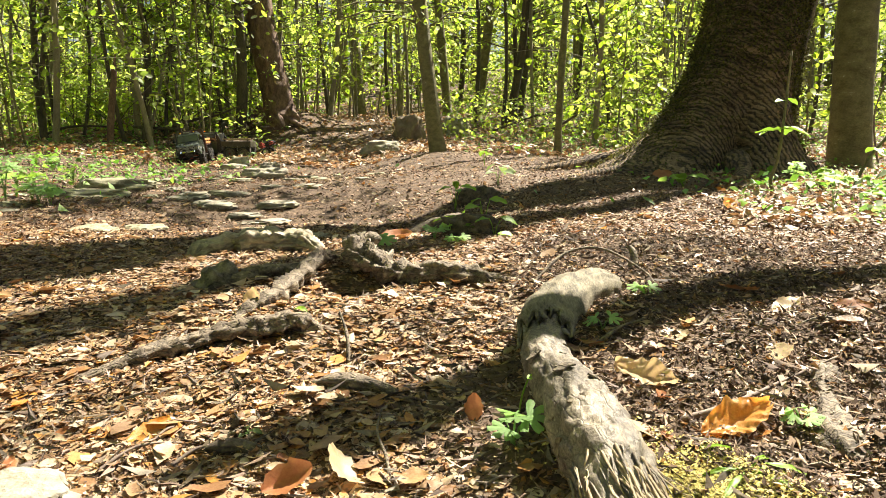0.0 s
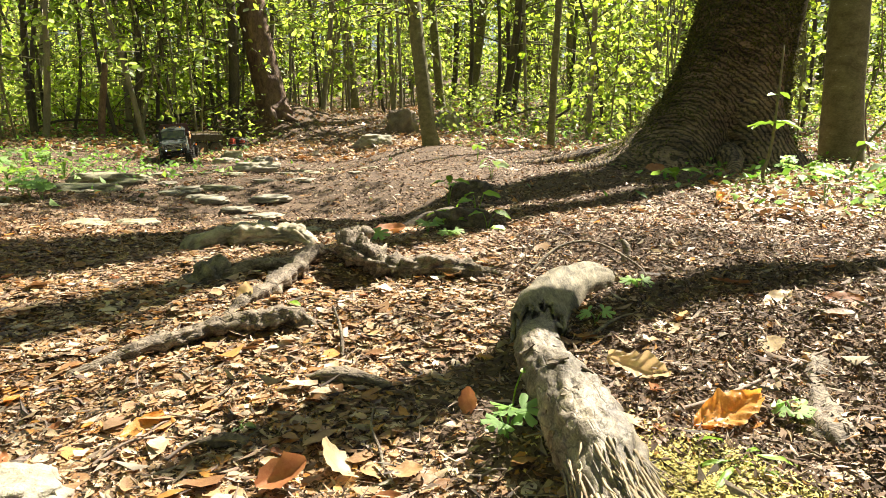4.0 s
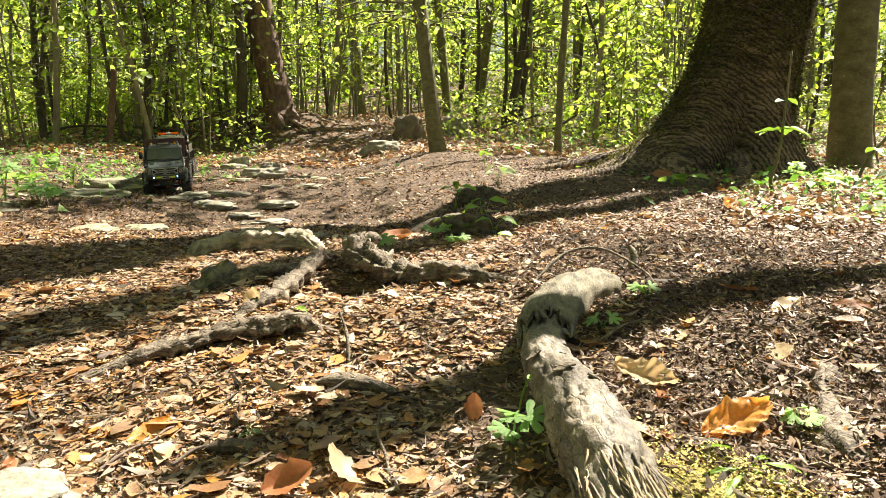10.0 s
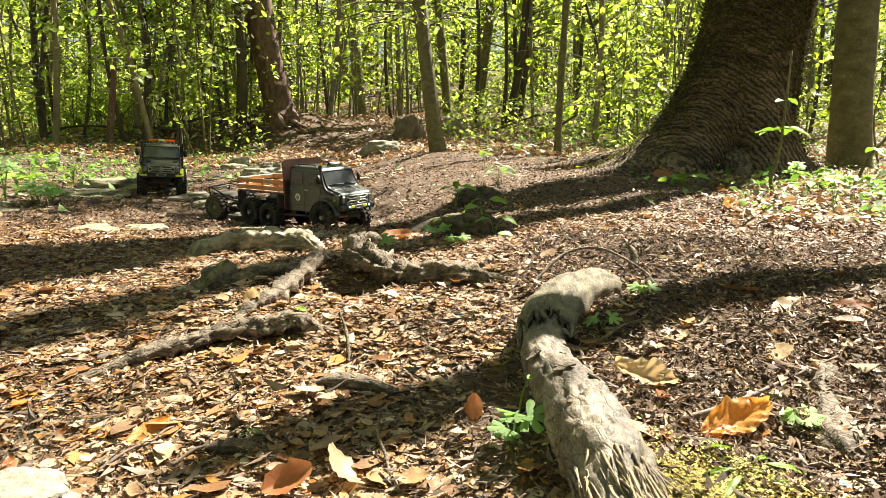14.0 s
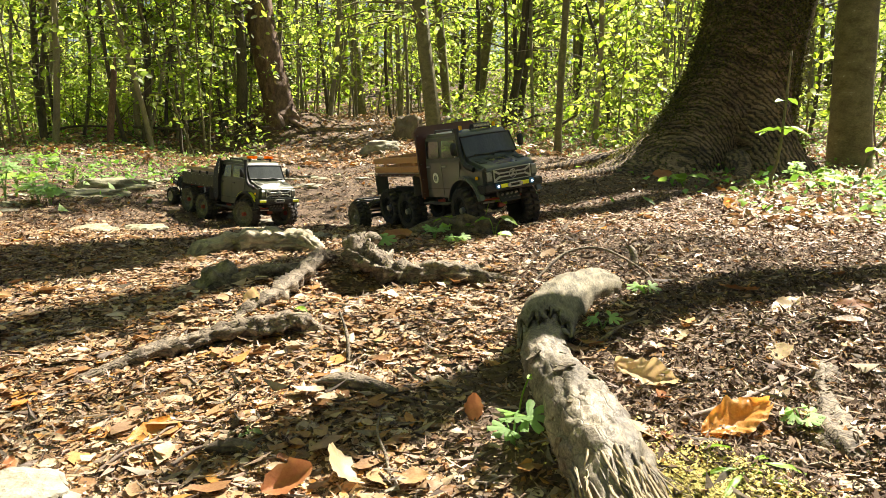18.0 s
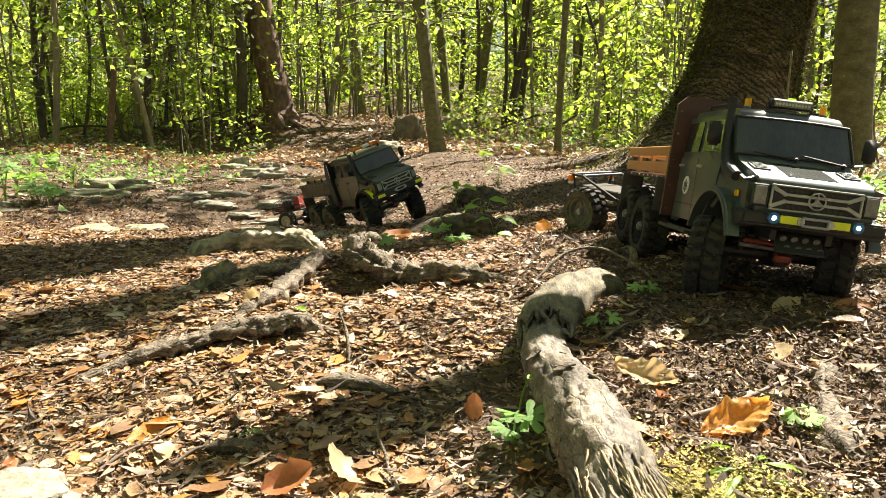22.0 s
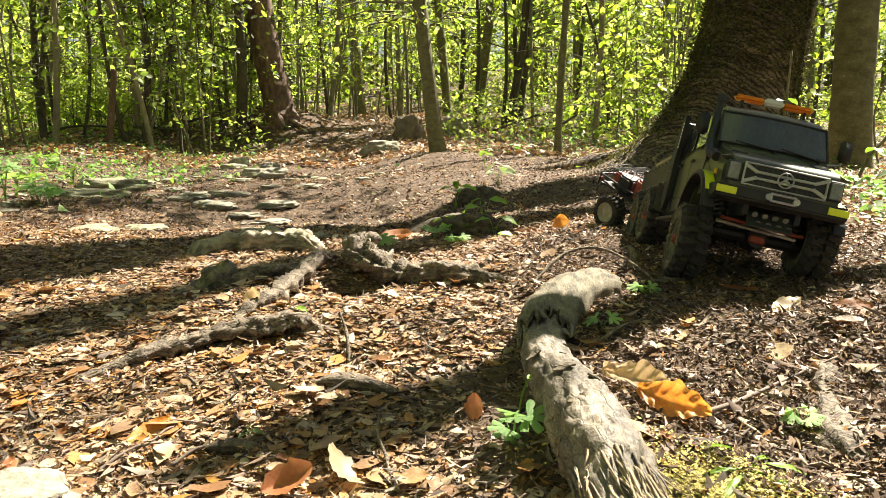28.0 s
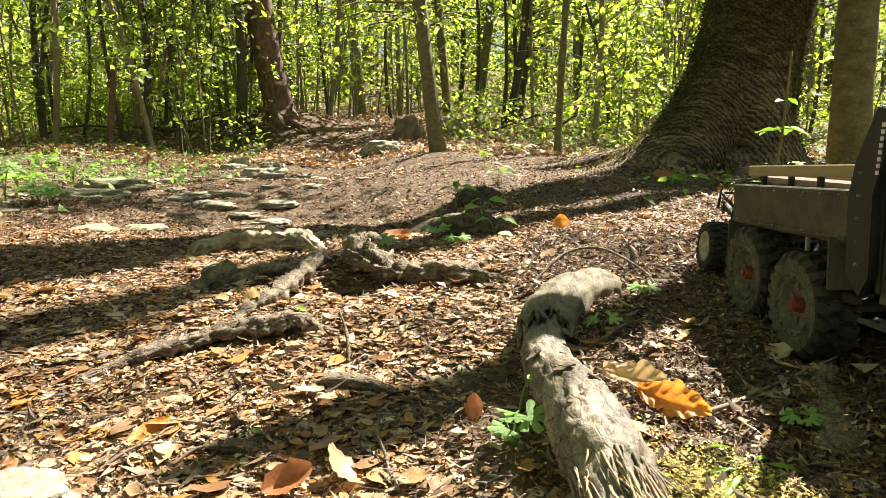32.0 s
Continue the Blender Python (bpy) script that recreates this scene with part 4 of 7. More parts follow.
def log_root():
    root = new("fallen_root")
    tagged(root, "thick weathered grey root with flaking bark and split end", "root")
    pts = [(0.262, 0.985, 0.004), (0.222, 0.965, 0.014), (0.178, 0.915, 0.014), (0.133, 0.82, 0.008), (0.11, 0.715, 0.006), (0.107, 0.635, 0.01), (0.112, 0.57, 0.01), (0.117, 0.52, 0.008), (0.12, 0.47, 0.004), (0.122, 0.42, -0.004), (0.122, 0.37, -0.014)]
    sleeve(root, pts[:5], [0.018, 0.026, 0.0295, 0.031, 0.028])
    limb("bare_root", pts[1:], [0.02, 0.024, 0.026, 0.0245, 0.0255, 0.0295, 0.0325, 0.0315, 0.028, 0.022], LOG_WOOD, root, seg=72, steps=24, rough=0.13, freq=40, seed=4.0, ridges=3, ridge=0.04, fibre=0.1)
    rnd = random.Random(3)
    for k in range(9):  # flakes of bark
        u = rnd.random()
        i = 5 + min(3, int(u * 4))
        p = Vector(pts[i]).lerp(Vector(pts[i + 1]), u * 4 - (i - 5))
        a = rnd.uniform(-0.2, 3.3)
        off = Vector((math.cos(a), 0, math.sin(a))) * (0.0295 + rnd.uniform(0, 0.002))
        bm = bmesh.new()
        n = rnd.randint(5, 7)
        ring = [bm.verts.new((math.cos(6.28 * j / n) * rnd.uniform(0.5, 1) * 0.007, math.sin(6.28 * j / n) * rnd.uniform(0.6, 1.2) * 0.01, rnd.uniform(-0.001, 0.001))) for j in range(n)]
        bm.faces.new(ring)
        ex = bmesh.ops.extrude_face_region(bm, geom=bm.faces[:])
        bmesh.ops.translate(bm, verts=[v for v in ex["geom"] if isinstance(v, bmesh.types.BMVert)], vec=(0, 0, 0.0016))
        bmesh.ops.recalc_face_normals(bm, faces=bm.faces)
        fl = part("bark_flake", bm, ROOT, root)
        fl.matrix_basis = Matrix.Translation(p + off) @ (Vector((off.x, rnd.uniform(-0.01, 0.01), off.z)).to_track_quat("Z", "Y").to_matrix().to_4x4()) @ pose(0, 0, 0, 0, 0, rnd.uniform(-30, 30))
    for k in range(170):  # splintered fibres round the near end
        a = radians(rnd.uniform(-10, 190))
        y0 = 0.385 + 0.075 * rnd.random() ** 1.7
        c, d = math.cos(a), math.sin(a)
        r = 0.0306 * (1 - (0.48 - y0) * 1.4)
        x0, z0 = 0.1205 + c * r, 0.003 + d * r * 0.97 - (0.47 - y0) * 0.12
        fan = rnd.uniform(0, 0.08) if c > 0.45 and k % 3 == 0 else rnd.uniform(-0.004, 0.006)
        ln = rnd.uniform(0.014, 0.05)
        limb("splinter", [(x0, y0, z0 - 0.0004), (x0 + rnd.uniform(-0.002, 0.002) + fan * 0.3, y0 - ln * 0.45, z0 + rnd.uniform(-0.002, 0.002) - 0.02 * fan / 0.1), (x0 + c * 0.002 + fan, y0 - ln, max(-0.012, z0 + rnd.uniform(-0.007, 0.002) - 0.03 * fan / 0.1))], [rnd.uniform(0.0006, 0.0018), rnd.uniform(0.0006, 0.0015), 0.0003], rnd.choice((SPLIT_WOOD, SPLIT_WOOD, LOG_WOOD)), root, seg=4, steps=2, rough=0.4, flat=0.6)


log_root()
root_limb("long low root lying in the leaf litter", [(-0.46, 0.735, -0.006), (-0.405, 0.785, 0.004), (-0.375, 0.815, 0.009), (-0.335, 0.853, 0.013), (-0.29, 0.878, 0.016), (-0.23, 0.888, 0.017), (-0.19, 0.893, 0.012), (-0.165, 0.89, -0.004)], [0.005, 0.008, 0.01, 0.013, 0.015, 0.0165, 0.014, 0.008], seg=26, steps=14, rough=0.55, freq=75, fibre=0.4)
root_limb("thin grey root beside the forked root", [(-0.4, 1.105, -0.004), (-0.37, 1.135, 0.008), (-0.32, 1.158, 0.012), (-0.26, 1.17, 0.01), (-0.22, 1.18, -0.004)], [0.008, 0.012, 0.014, 0.012, 0.008], seg=22, steps=12, rough=0.55, freq=70, fibre=0.45)
root_limb("forked root crossing the path edge", [(-0.31, 0.94, -0.008), (-0.28, 0.985, 0.006), (-0.258, 1.035, 0.012), (-0.24, 1.13, 0.016), (-0.222, 1.2, 0.02), (-0.2, 1.26, 0.0)], [0.008, 0.013, 0.015, 0.015, 0.014, 0.009], seg=22, steps=12, rough=0.55, freq=60, fibre=0.45)
root_limb("knotted root with a dark hollow beneath", [(-0.155, 1.26, 0.03), (-0.152, 1.235, 0.045), (-0.145, 1.2, 0.036), (-0.12, 1.17, 0.024), (-0.075, 1.15, 0.016), (-0.02, 1.125, 0.014), (0.03, 1.1, 0.012), (0.075, 1.09, 0.002), (0.11, 1.08, -0.008)], [0.012, 0.022, 0.026, 0.024, 0.02, 0.017, 0.016, 0.013, 0.008], rough=0.8, freq=65, seg=34, steps=16, fibre=0.5)
rnd = random.Random(41)
for k in range(9):  # lumps of the knot
    a = rnd.uniform(0, 6.28)
    x, y, h = -0.148 + 0.02 * math.cos(a), 1.215 + 0.03 * math.sin(a), rnd.uniform(0.025, 0.058)
    root_limb("knobbly lump of the knotted root", [(x, y + 0.008, h - 0.01), (x, y, h + 0.004), (x + rnd.uniform(-0.006, 0.006), y - 0.012, h - 0.012)], [0.007, rnd.uniform(0.011, 0.016), 0.006], ROOT, name="root_knob", seg=14, steps=5, rough=0.5, freq=50, fibre=0.2)
root_limb("short brown root stub", [(-0.15, 0.725, 0.0), (-0.1, 0.716, 0.01), (-0.05, 0.708, 0.0)], [0.006, 0.01, 0.006], rough=0.4, fibre=0.4)
root_limb("small dark broken root", [(-0.24, 0.6, 0.0), (-0.2, 0.602, 0.007), (-0.17, 0.592, 0.0)], [0.005, 0.007, 0.005], DARK_WOOD, rough=0.4, fibre=0.4)
root_limb("grey root half sunk in soil", [(0.385, 0.655, -0.006), (0.362, 0.615, 0.002), (0.342, 0.578, -0.002), (0.318, 0.525, 0.0), (0.303, 0.48, -0.006), (0.3, 0.44, -0.018)], [0.007, 0.011, 0.01, 0.016, 0.018, 0.013], ROOT, seg=26, steps=12, rough=0.3, freq=55, fibre=0.3)
root_limb("low root beside the dark stump", [(-0.12, 1.78, -0.01), (-0.03, 1.84, 0.018), (0.05, 1.78, 0.025), (0.12, 1.7, 0.0)], [0.012, 0.026, 0.024, 0.012], rough=0.4, fibre=0.4)


def rock(name, label, x, y, sx, sy, sz, seed, material=STONE, sink=0.3, turn=0.0, craggy=1.0):
    bm = bmesh.new()
    bmesh.ops.create_icosphere(bm, subdivisions=4, radius=1)
    for v in bm.verts:
        p = v.co.copy()
        n = noise.noise(p * 1.3 + Vector((seed, 0, 0))) * 0.35 + noise.noise(p * 3.1 + Vector((0, seed, 0))) * 0.26 + (noise.noise(p * 7 + Vector((0, 0, seed))) * 0.15 - abs(noise.noise(p * 12 + Vector((seed, 0, seed)))) * 0.14) * craggy
        q = p * (1 + n)
        q.z = max(-0.6, min(q.z, 0.75 + 0.25 * noise.noise(p * 2 + Vector((seed, seed, 0)))))
        v.co = (q.x * sx, q.y * sy, q.z * sz)
    ob = smooth(part(name, bm, material))
    ob.matrix_basis = Matrix.Translation(on(x, y, sz * (0.6 - sink))) @ pose(0, 0, 0, 0, 0, turn)
    return tagged(ob, label, "stone")


rock("stone", "pale smooth flat stone among dry leaves", -0.36, 0.515, 0.05, 0.035, 0.018, 2.0)
root_limb("smooth pale root bulging across the path", [(-0.56, 1.46, -0.01), (-0.53, 1.48, 0.012), (-0.46, 1.5, 0.024), (-0.38, 1.49, 0.018), (-0.31, 1.48, 0.018), (-0.26, 1.45, -0.006)], [0.014, 0.026, 0.028, 0.024, 0.024, 0.013], ROOT_PALE, rough=0.75, freq=34, fibre=0.5, seg=40, steps=18)
root_limb("pale root spur behind the bulging root", [(-0.5, 1.56, 0.0), (-0.45, 1.58, 0.02), (-0.39, 1.57, 0.022), (-0.34, 1.54, 0.0)], [0.012, 0.02, 0.02, 0.01], ROOT_PALE, rough=0.7, fibre=0.4)
root_limb("angular broken root block", [(-0.4, 1.1, 0.0), (-0.39, 1.13, 0.02), (-0.37, 1.15, 0.022), (-0.35, 1.15, 0.0)], [0.014, 0.022, 0.02, 0.012], GREY_BARK, rough=1.0)
rock("stone", "broad flat mossy stone in the path", -1.56, 2.95, 0.17, 0.12, 0.03, 5.0, MOSSY_STONE)
rock("boulder", "brown boulder at the side of the path", -0.31, 6.3, 0.14, 0.13, 0.19, 6.0, DARK_STONE)
rock("boulder", "mossy boulder behind the slim trunk", 0.1, 6.7, 0.13, 0.12, 0.16, 7.5, MOSSY_STONE)
rock("stone", "pale rounded stone on the path", -0.5, 5.55, 0.15, 0.11, 0.085, 8.0)
rock("stone", "small white stone on the path", -0.42, 5.45, 0.07, 0.06, 0.05, 8.8)
rock("stone", "pale stone half sunk beside the track", -1.47, 4.95, 0.08, 0.07, 0.06, 9.0, MOSSY_STONE)
rock("stone", "pale stone half sunk beside the track", -1.45, 4.75, 0.08, 0.06, 0.035, 10.0)
rock("stone", "low white stone in the bank of the track", -1.02, 3.95, 0.12, 0.08, 0.045, 11.0)
rock("stump", "dark rotten stump on the path", 0.12, 2.35, 0.08, 0.07, 0.06, 12.0, DARK_WOOD, craggy=2.2)
rock("stump", "dark weathered root knob", 0.07, 1.62, 0.07, 0.05, 0.045, 13.0, DARK_WOOD, craggy=2.2)
rock("stone", "pale stone half sunk beside the track", -1.16, 4.6, 0.06, 0.05, 0.05, 10.6)
OUTCROPS = [(-0.73, 2.984, 0.136), (-0.965, 2.891, 0.12), (-0.815, 2.782, 0.104), (-1.15, 3.14, 0.13), (-0.688, 2.707, 0.112), (-0.768, 2.669, 0.088),
            (-0.835, 3.347, 0.094), (-1.193, 3.049, 0.1), (-0.48, 1.327, 0.055), (-0.326, 1.737, 0.058), (-0.946, 3.13, 0.104), (-0.85, 3.892, 0.097)]
for k, (x, y, wide) in enumerate(OUTCROPS):
    rock("stone", "low pale weathered outcrop in the soil", x, y, wide * 0.66, wide * 0.5, wide * 0.15, 60 + k * 1.7, STONE, 0.5, (k * 37) % 50 - 25, 1.6)
rock("stone", "broad pale flat rock slab beside the track", -1.6, 3.35, 0.2, 0.1, 0.045, 9.4, MOSSY_STONE)
rnd = random.Random(31)
for k in range(34):  # worn stones showing through the track
    x, y = rnd.uniform(-1.9, -0.35), rnd.uniform(1.4, 4.6)
    s = rnd.uniform(0.02, 0.07)
    rock("stone", "worn pale stone showing through the soil", x, y, s * rnd.uniform(0.9, 1.8), s, s * 0.4, 20 + k, rnd.choice((STONE, MOSSY_STONE, MOSSY_STONE)), 0.55, rnd.uniform(-30, 30))


def scatter(name, label, n, seed, region, size, material, up=0.004, flat=0.35, rich=False, wide=(0.45, 0.75), density=None, category="leaves", ragged=0.1):
    rng = np.random.default_rng(seed)
    x, y = region(rng, n)
    if density is not None:
        keep = rng.random(n) < density(x, y)
        x, y = x[keep], y[keep]
    m = len(x)
    p = np.stack([x, y, gz(x, y) + up * rng.random(m) * 3], -1)
    me = leaf_mesh(name, p, rng.uniform(0, 6.28, m), rng.normal(0, flat, m), rng.normal(0, flat, m), size[0] + (size[1] - size[0]) * rng.random(m) ** 1.7, wide=rng.uniform(*wide, m), fold=rng.normal(0.08, 0.22, m), curl=rng.normal(0.05, 0.16, m), rich=rich, ragged=ragged)
    return tagged(attach(name, me, material), label, category, kind="stuff")


def wedge(y0, y1, spread=0.75, power=1.0):
    def region(rng, n):
        y = y0 + (y1 - y0) * rng.random(n) ** power
        return rng.uniform(-1, 1, n) * spread * (y + 0.15), y
    return region


def bare(x, y):
    """Where leaves lie thin: the dark ground by the old tree and the trodden track."""
    dark = np.exp(-((x - 0.5) / 0.33) ** 2 - ((y - 0.95) / 0.5) ** 2)
    track = np.exp(-((x + 0.9) / 0.6) ** 2 - ((y - 3.6) / 1.6) ** 2)
    bank = 0.78 / (1 + np.exp(-(x - 0.15 - 0.03 * np.sin(9 * y)) / 0.03)) * (y < 1.45)
    shade = 0.92 * np.exp(-((x - 0.04) / 0.11) ** 2 - ((y - 0.66) / 0.22) ** 2)
    return np.clip(1 - 0.3 * dark - 0.1 * track - bank - shade, 0.06, 1)


scatter("leaf_litter", "matted tan scraps of old leaves on the soil", 90000, 20, wedge(0.3, 2.0, 0.75, 0.95), (0.004, 0.016), DRY_LEAF, up=0.0008, flat=0.07, density=bare, wide=(0.3, 0.8), ragged=0.12)
scatter("leaf_litter", "dry tan and brown beech leaves covering the ground", 30000, 1, wedge(0.3, 1.9, 0.75, 0.95), (0.006, 0.026), DRY_LEAF, up=0.0018, rich=True, density=bare, wide=(0.3, 0.65), flat=0.12, ragged=0.06)
scatter("leaf_litter", "larger flat dry leaves among the litter", 1300, 21, wedge(0.3, 2.0, 0.75, 1.1), (0.028, 0.045), DRY_LEAF, up=0.003, flat=0.13, rich=True, density=bare, wide=(0.4, 0.6), ragged=0.04)
scatter("leaf_litter", "thin torn shards of dry leaves", 40000, 22, wedge(0.3, 2.6, 0.75, 1.1), (0.004, 0.018), DRY_LEAF, up=0.002, flat=0.3, density=bare, wide=(0.1, 0.5), ragged=0.13)
scatter("leaf_litter", "dry brown leaf fragments on the path", 130000, 2, wedge(1.2, 7.5, 0.72, 1.25), (0.004, 0.018), TRACK_LEAF, density=bare, wide=(0.15, 0.6), flat=0.25)
scatter("leaf_litter", "brown leaves scattered along the path", 5000, 23, wedge(1.6, 6.5, 0.72, 1.2), (0.018, 0.04), DRY_LEAF, density=bare, wide=(0.35, 0.6), flat=0.3, rich=True, ragged=0.04)


def bank_region(rng, n):
    y = rng.uniform(1.6, 4.2, n)
    return rng.uniform(0.34, 0.72, n) * y + 0.15, y


scatter("leaf_litter", "pale and brown dry leaves heaped below the old tree", 3400, 9, bank_region, (0.012, 0.036), DRY_LEAF, up=0.008, flat=0.4, rich=True, ragged=0.04)
scatter("ground_herbs", "small green seedlings on the leafy bank", 500, 26, bank_region, (0.012, 0.03), HERB_LEAF, up=0.02, flat=0.4, rich=True, category="plants", ragged=0.02)
scatter("leaf_litter", "dry leaves on the forest floor", 36000, 3, wedge(5.0, 16.0, 0.75, 1.3), (0.025, 0.07), DRY_LEAF, up=0.01)
scatter("litter_crumbs", "dark crumbs of bark and soil", 120000, 4, wedge(0.3, 2.6, 0.75, 1.3), (0.002, 0.009), CHIP, up=0.002, flat=0.6, wide=(0.15, 0.6), category="litter")
scatter("litter_crumbs", "small brown crumbs trodden into the track", 80000, 14, wedge(1.6, 6.5, 0.6, 1.2), (0.005, 0.02), CHIP, up=0.003, flat=0.5, wide=(0.15, 0.6), category="litter")
def dark_soil(rng, n):
    y = 0.32 + 1.3 * rng.random(n) ** 0.9
    return 0.12 + rng.random(n) * (0.72 * y + 0.02), y


scatter("litter_crumbs", "dark mulch of broken stalks, bark and leaf scraps", 42000, 24, dark_soil, (0.004, 0.014), CHIP, up=0.003, flat=0.45, wide=(0.12, 0.45), category="litter", ragged=0.08)
scatter("litter_crumbs", "pale scraps of leaves and stalks on dark soil", 9000, 25, dark_soil, (0.004, 0.013), DRY_LEAF, up=0.003, flat=0.4, wide=(0.12, 0.6), category="litter", ragged=0.1)
scatter("litter_needles", "thin pale straws and leaf stalks", 14000, 5, wedge(0.3, 2.6, 0.75, 1.2), (0.01, 0.035), TWIG, up=0.003, flat=0.2, wide=(0.03, 0.07), category="litter")


def green(x, y):
    right = np.exp(-((x - 1.7) / 0.6) ** 2 - ((y - 2.55) / 0.8) ** 2)
    left = np.exp(-((x + 2.4) / 0.8) ** 2 - ((y - 4.0) / 1.0) ** 2)
    back = np.clip((y - 4.6) / 1.5, 0, 1) * np.clip(np.abs(x + 0.75) - 0.55, 0, 1)
    return np.clip(right * 0.4 + left * 0.9 + back, 0, 1)


def edge(x, y):
    return 1.0 * (np.abs(x + 0.85) > 0.75 + 0.1 * (y - 6)) * (np.sin(3.1 * x + y) + np.sin(2.3 * y - x) > -0.9)


scatter("undergrowth", "low sunlit green leaves at the wood's edge", 26000, 61, wedge(6.1, 12.0, 0.75, 1.1), (0.03, 0.075), GREEN_LEAF, up=0.13, flat=0.5, wide=(0.5, 0.75), density=edge, category="plants", ragged=0.0)
scatter("ground_herbs", "low green woodland herbs and seedlings", 40000, 6, wedge(1.6, 12.0, 0.75, 1.2), (0.018, 0.05), HERB_LEAF, up=0.018, flat=0.5, wide=(0.4, 0.8), density=green, category="plants")


# ---- single leaves, plants, twigs ----
def leaf_shape(length, width, cup=0.2, wave=0.1, curl=0.3, seed=0, nu=12, nv=6):
    """One dry or green leaf with a midrib fold, waved margin and bent tip; 0.6 mm thick."""
    rnd_ = random.Random(seed)
    ph = rnd_.uniform(0, 6)
    bm = bmesh.new()
    grid = []
    for i in range(nu + 1):
        u = i / nu
        half = width / 2 * (math.sin(math.pi * min(1, u * 0.94 + 0.03)) ** 0.75) * (1 + 0.07 * math.sin(u * 26 + ph) + 0.16 * noise.noise(Vector((u * 5, seed, 0))))
        row = []
        for j in range(nv + 1):
            v = j / nv * 2 - 1
            z = cup * half * abs(v) + wave * width * 0.35 * math.sin(u * 11 + ph + v * 2) * abs(v) + curl * length * (u - 0.4) ** 2
            z += 0.05 * length * noise.noise(Vector((u * 4, v * 2, seed * 1.7))) + 0.02 * length * math.cos(u * 38 - abs(v) * 7) * min(1, abs(v) * 2)
            row.append(bm.verts.new(((u - 0.5) * length, v * half, z)))
        grid.append(row)
    for i in range(nu):
        for j in range(nv):
            bm.faces.new((grid[i][j], grid[i + 1][j], grid[i + 1][j + 1], grid[i][j + 1]))
    return bm


def fallen_leaf(label, x, y, length, width, material, turn, tilt=0, roll=0, up=0.004, seed=0, **kw):
    ob = smooth(part("fallen_leaf", leaf_shape(length, width, seed=seed, **kw), material))
    tagged(ob, label, "leaf")
    bm = bmesh.new()
    rod(bm, (-length * 0.5, 0, 0.001), (-length * 0.72, 0.003, 0.002), 0.0008, 0.0006, 5)
    part("stalk", bm, TWIG, ob)
    ob.matrix_basis = Matrix.Translation(on(x, y, up)) @ pose(0, 0, 0, roll, tilt, turn)
    return ob


BIG_LEAF = fallen_leaf("large curled orange leaf glowing in the sun", 0.232, 0.508, 0.066, 0.03, AMBER_LEAF, 20, -12, 30, 0.012, 1, curl=0.25, cup=0.55, wave=0.25, nu=40, nv=12)
TORN_LEAF = fallen_leaf("pale torn beech leaf standing on edge", 0.19, 0.61, 0.062, 0.032, PALE_LEAF, -38, 8, 24, 0.012, 2, curl=0.35, cup=0.6, wave=0.25, nu=40, nv=12)
POP_LEAF = fallen_leaf("orange leaf lying beside the track", 0.235, 1.52, 0.045, 0.035, AMBER_LEAF, 10, 0, 0, 0.004, 3)
fallen_leaf("pale scrap of leaf lying flat", 0.255, 0.725, 0.036, 0.026, PALE_LEAF, 10, 0, 10, 0.004, 4)
fallen_leaf("amber leaf curled on dark soil", 0.388, 0.868, 0.05, 0.026, RUST_LEAF, 170, 0, 20, 0.008, 5)
fallen_leaf("pale curled leaf on dark soil", 0.408, 0.787, 0.048, 0.024, PALE_LEAF, 30, -10, 20, 0.008, 6)
fallen_leaf("rust-brown leaf on dark soil", 0.475, 0.765, 0.04, 0.026, RUST_LEAF, -20, 0, 30, 0.008, 7)
fallen_leaf("tan cupped leaf on dark soil", 0.343, 0.664, 0.038, 0.028, PALE_LEAF, 80, 0, -25, 0.008, 8)
fallen_leaf("yellow leaf below the old tree", 0.83, 1.97, 0.06, 0.05, AMBER_LEAF, 40, 0, 50, 0.015, 9)
fallen_leaf("red-brown leaf beside the root knob", -0.115, 1.68, 0.075, 0.04, RUST_LEAF, 5, 0, 30, 0.014, 10)
fallen_leaf("broad brown curled leaf in the litter", -0.13, 0.53, 0.045, 0.03, RUST_LEAF, 20, -15, 25, 0.01, 11, curl=0.6, cup=0.7)
fallen_leaf("tan curled leaf in the litter", -0.085, 0.545, 0.05, 0.035, PALE_LEAF, 150, -20, 20, 0.012, 12, curl=0.8)
fallen_leaf("orange leaf in the litter", -0.29, 0.63, 0.045, 0.02, AMBER_LEAF, 50, -10, 30, 0.008, 13)
fallen_leaf("pale leaf standing in the litter", -0.285, 0.99, 0.035, 0.028, PALE_LEAF, 70, -60, 0, 0.015, 14)
fallen_leaf("red-brown leaf in the shade of the root", 0.03, 0.62, 0.028, 0.018, RUST_LEAF, 80, -70, 0, 0.012, 15)
fallen_leaf("brown leaf by the old tree's foot", 0.99, 3.1, 0.09, 0.06, RUST_LEAF, 10, 0, 40, 0.02, 16)
rnd = random.Random(77)
for k in range(70):  # larger leaves that stand out of the litter
    y = 0.42 + 1.2 * rnd.random() ** 1.3
    x = rnd.uniform(-0.7, 0.72) * (y + 0.1)
    mt, word = rnd.choice(((PALE_LEAF, "pale tan"), (RUST_LEAF, "rust-brown"), (AMBER_LEAF, "orange"), (PALE_LEAF, "pale tan"), (RUST_LEAF, "brown")))
    s = rnd.uniform(0.012, 0.026)
    fallen_leaf(word + " curled leaf lying in the litter", x, y, s, s * rnd.uniform(0.45, 0.75), mt, rnd.uniform(0, 360), rnd.gauss(0, 18), rnd.gauss(0, 22), 0.006, 100 + k, nu=7, nv=4, cup=rnd.uniform(0.1, 0.7), curl=rnd.uniform(0, 0.8))


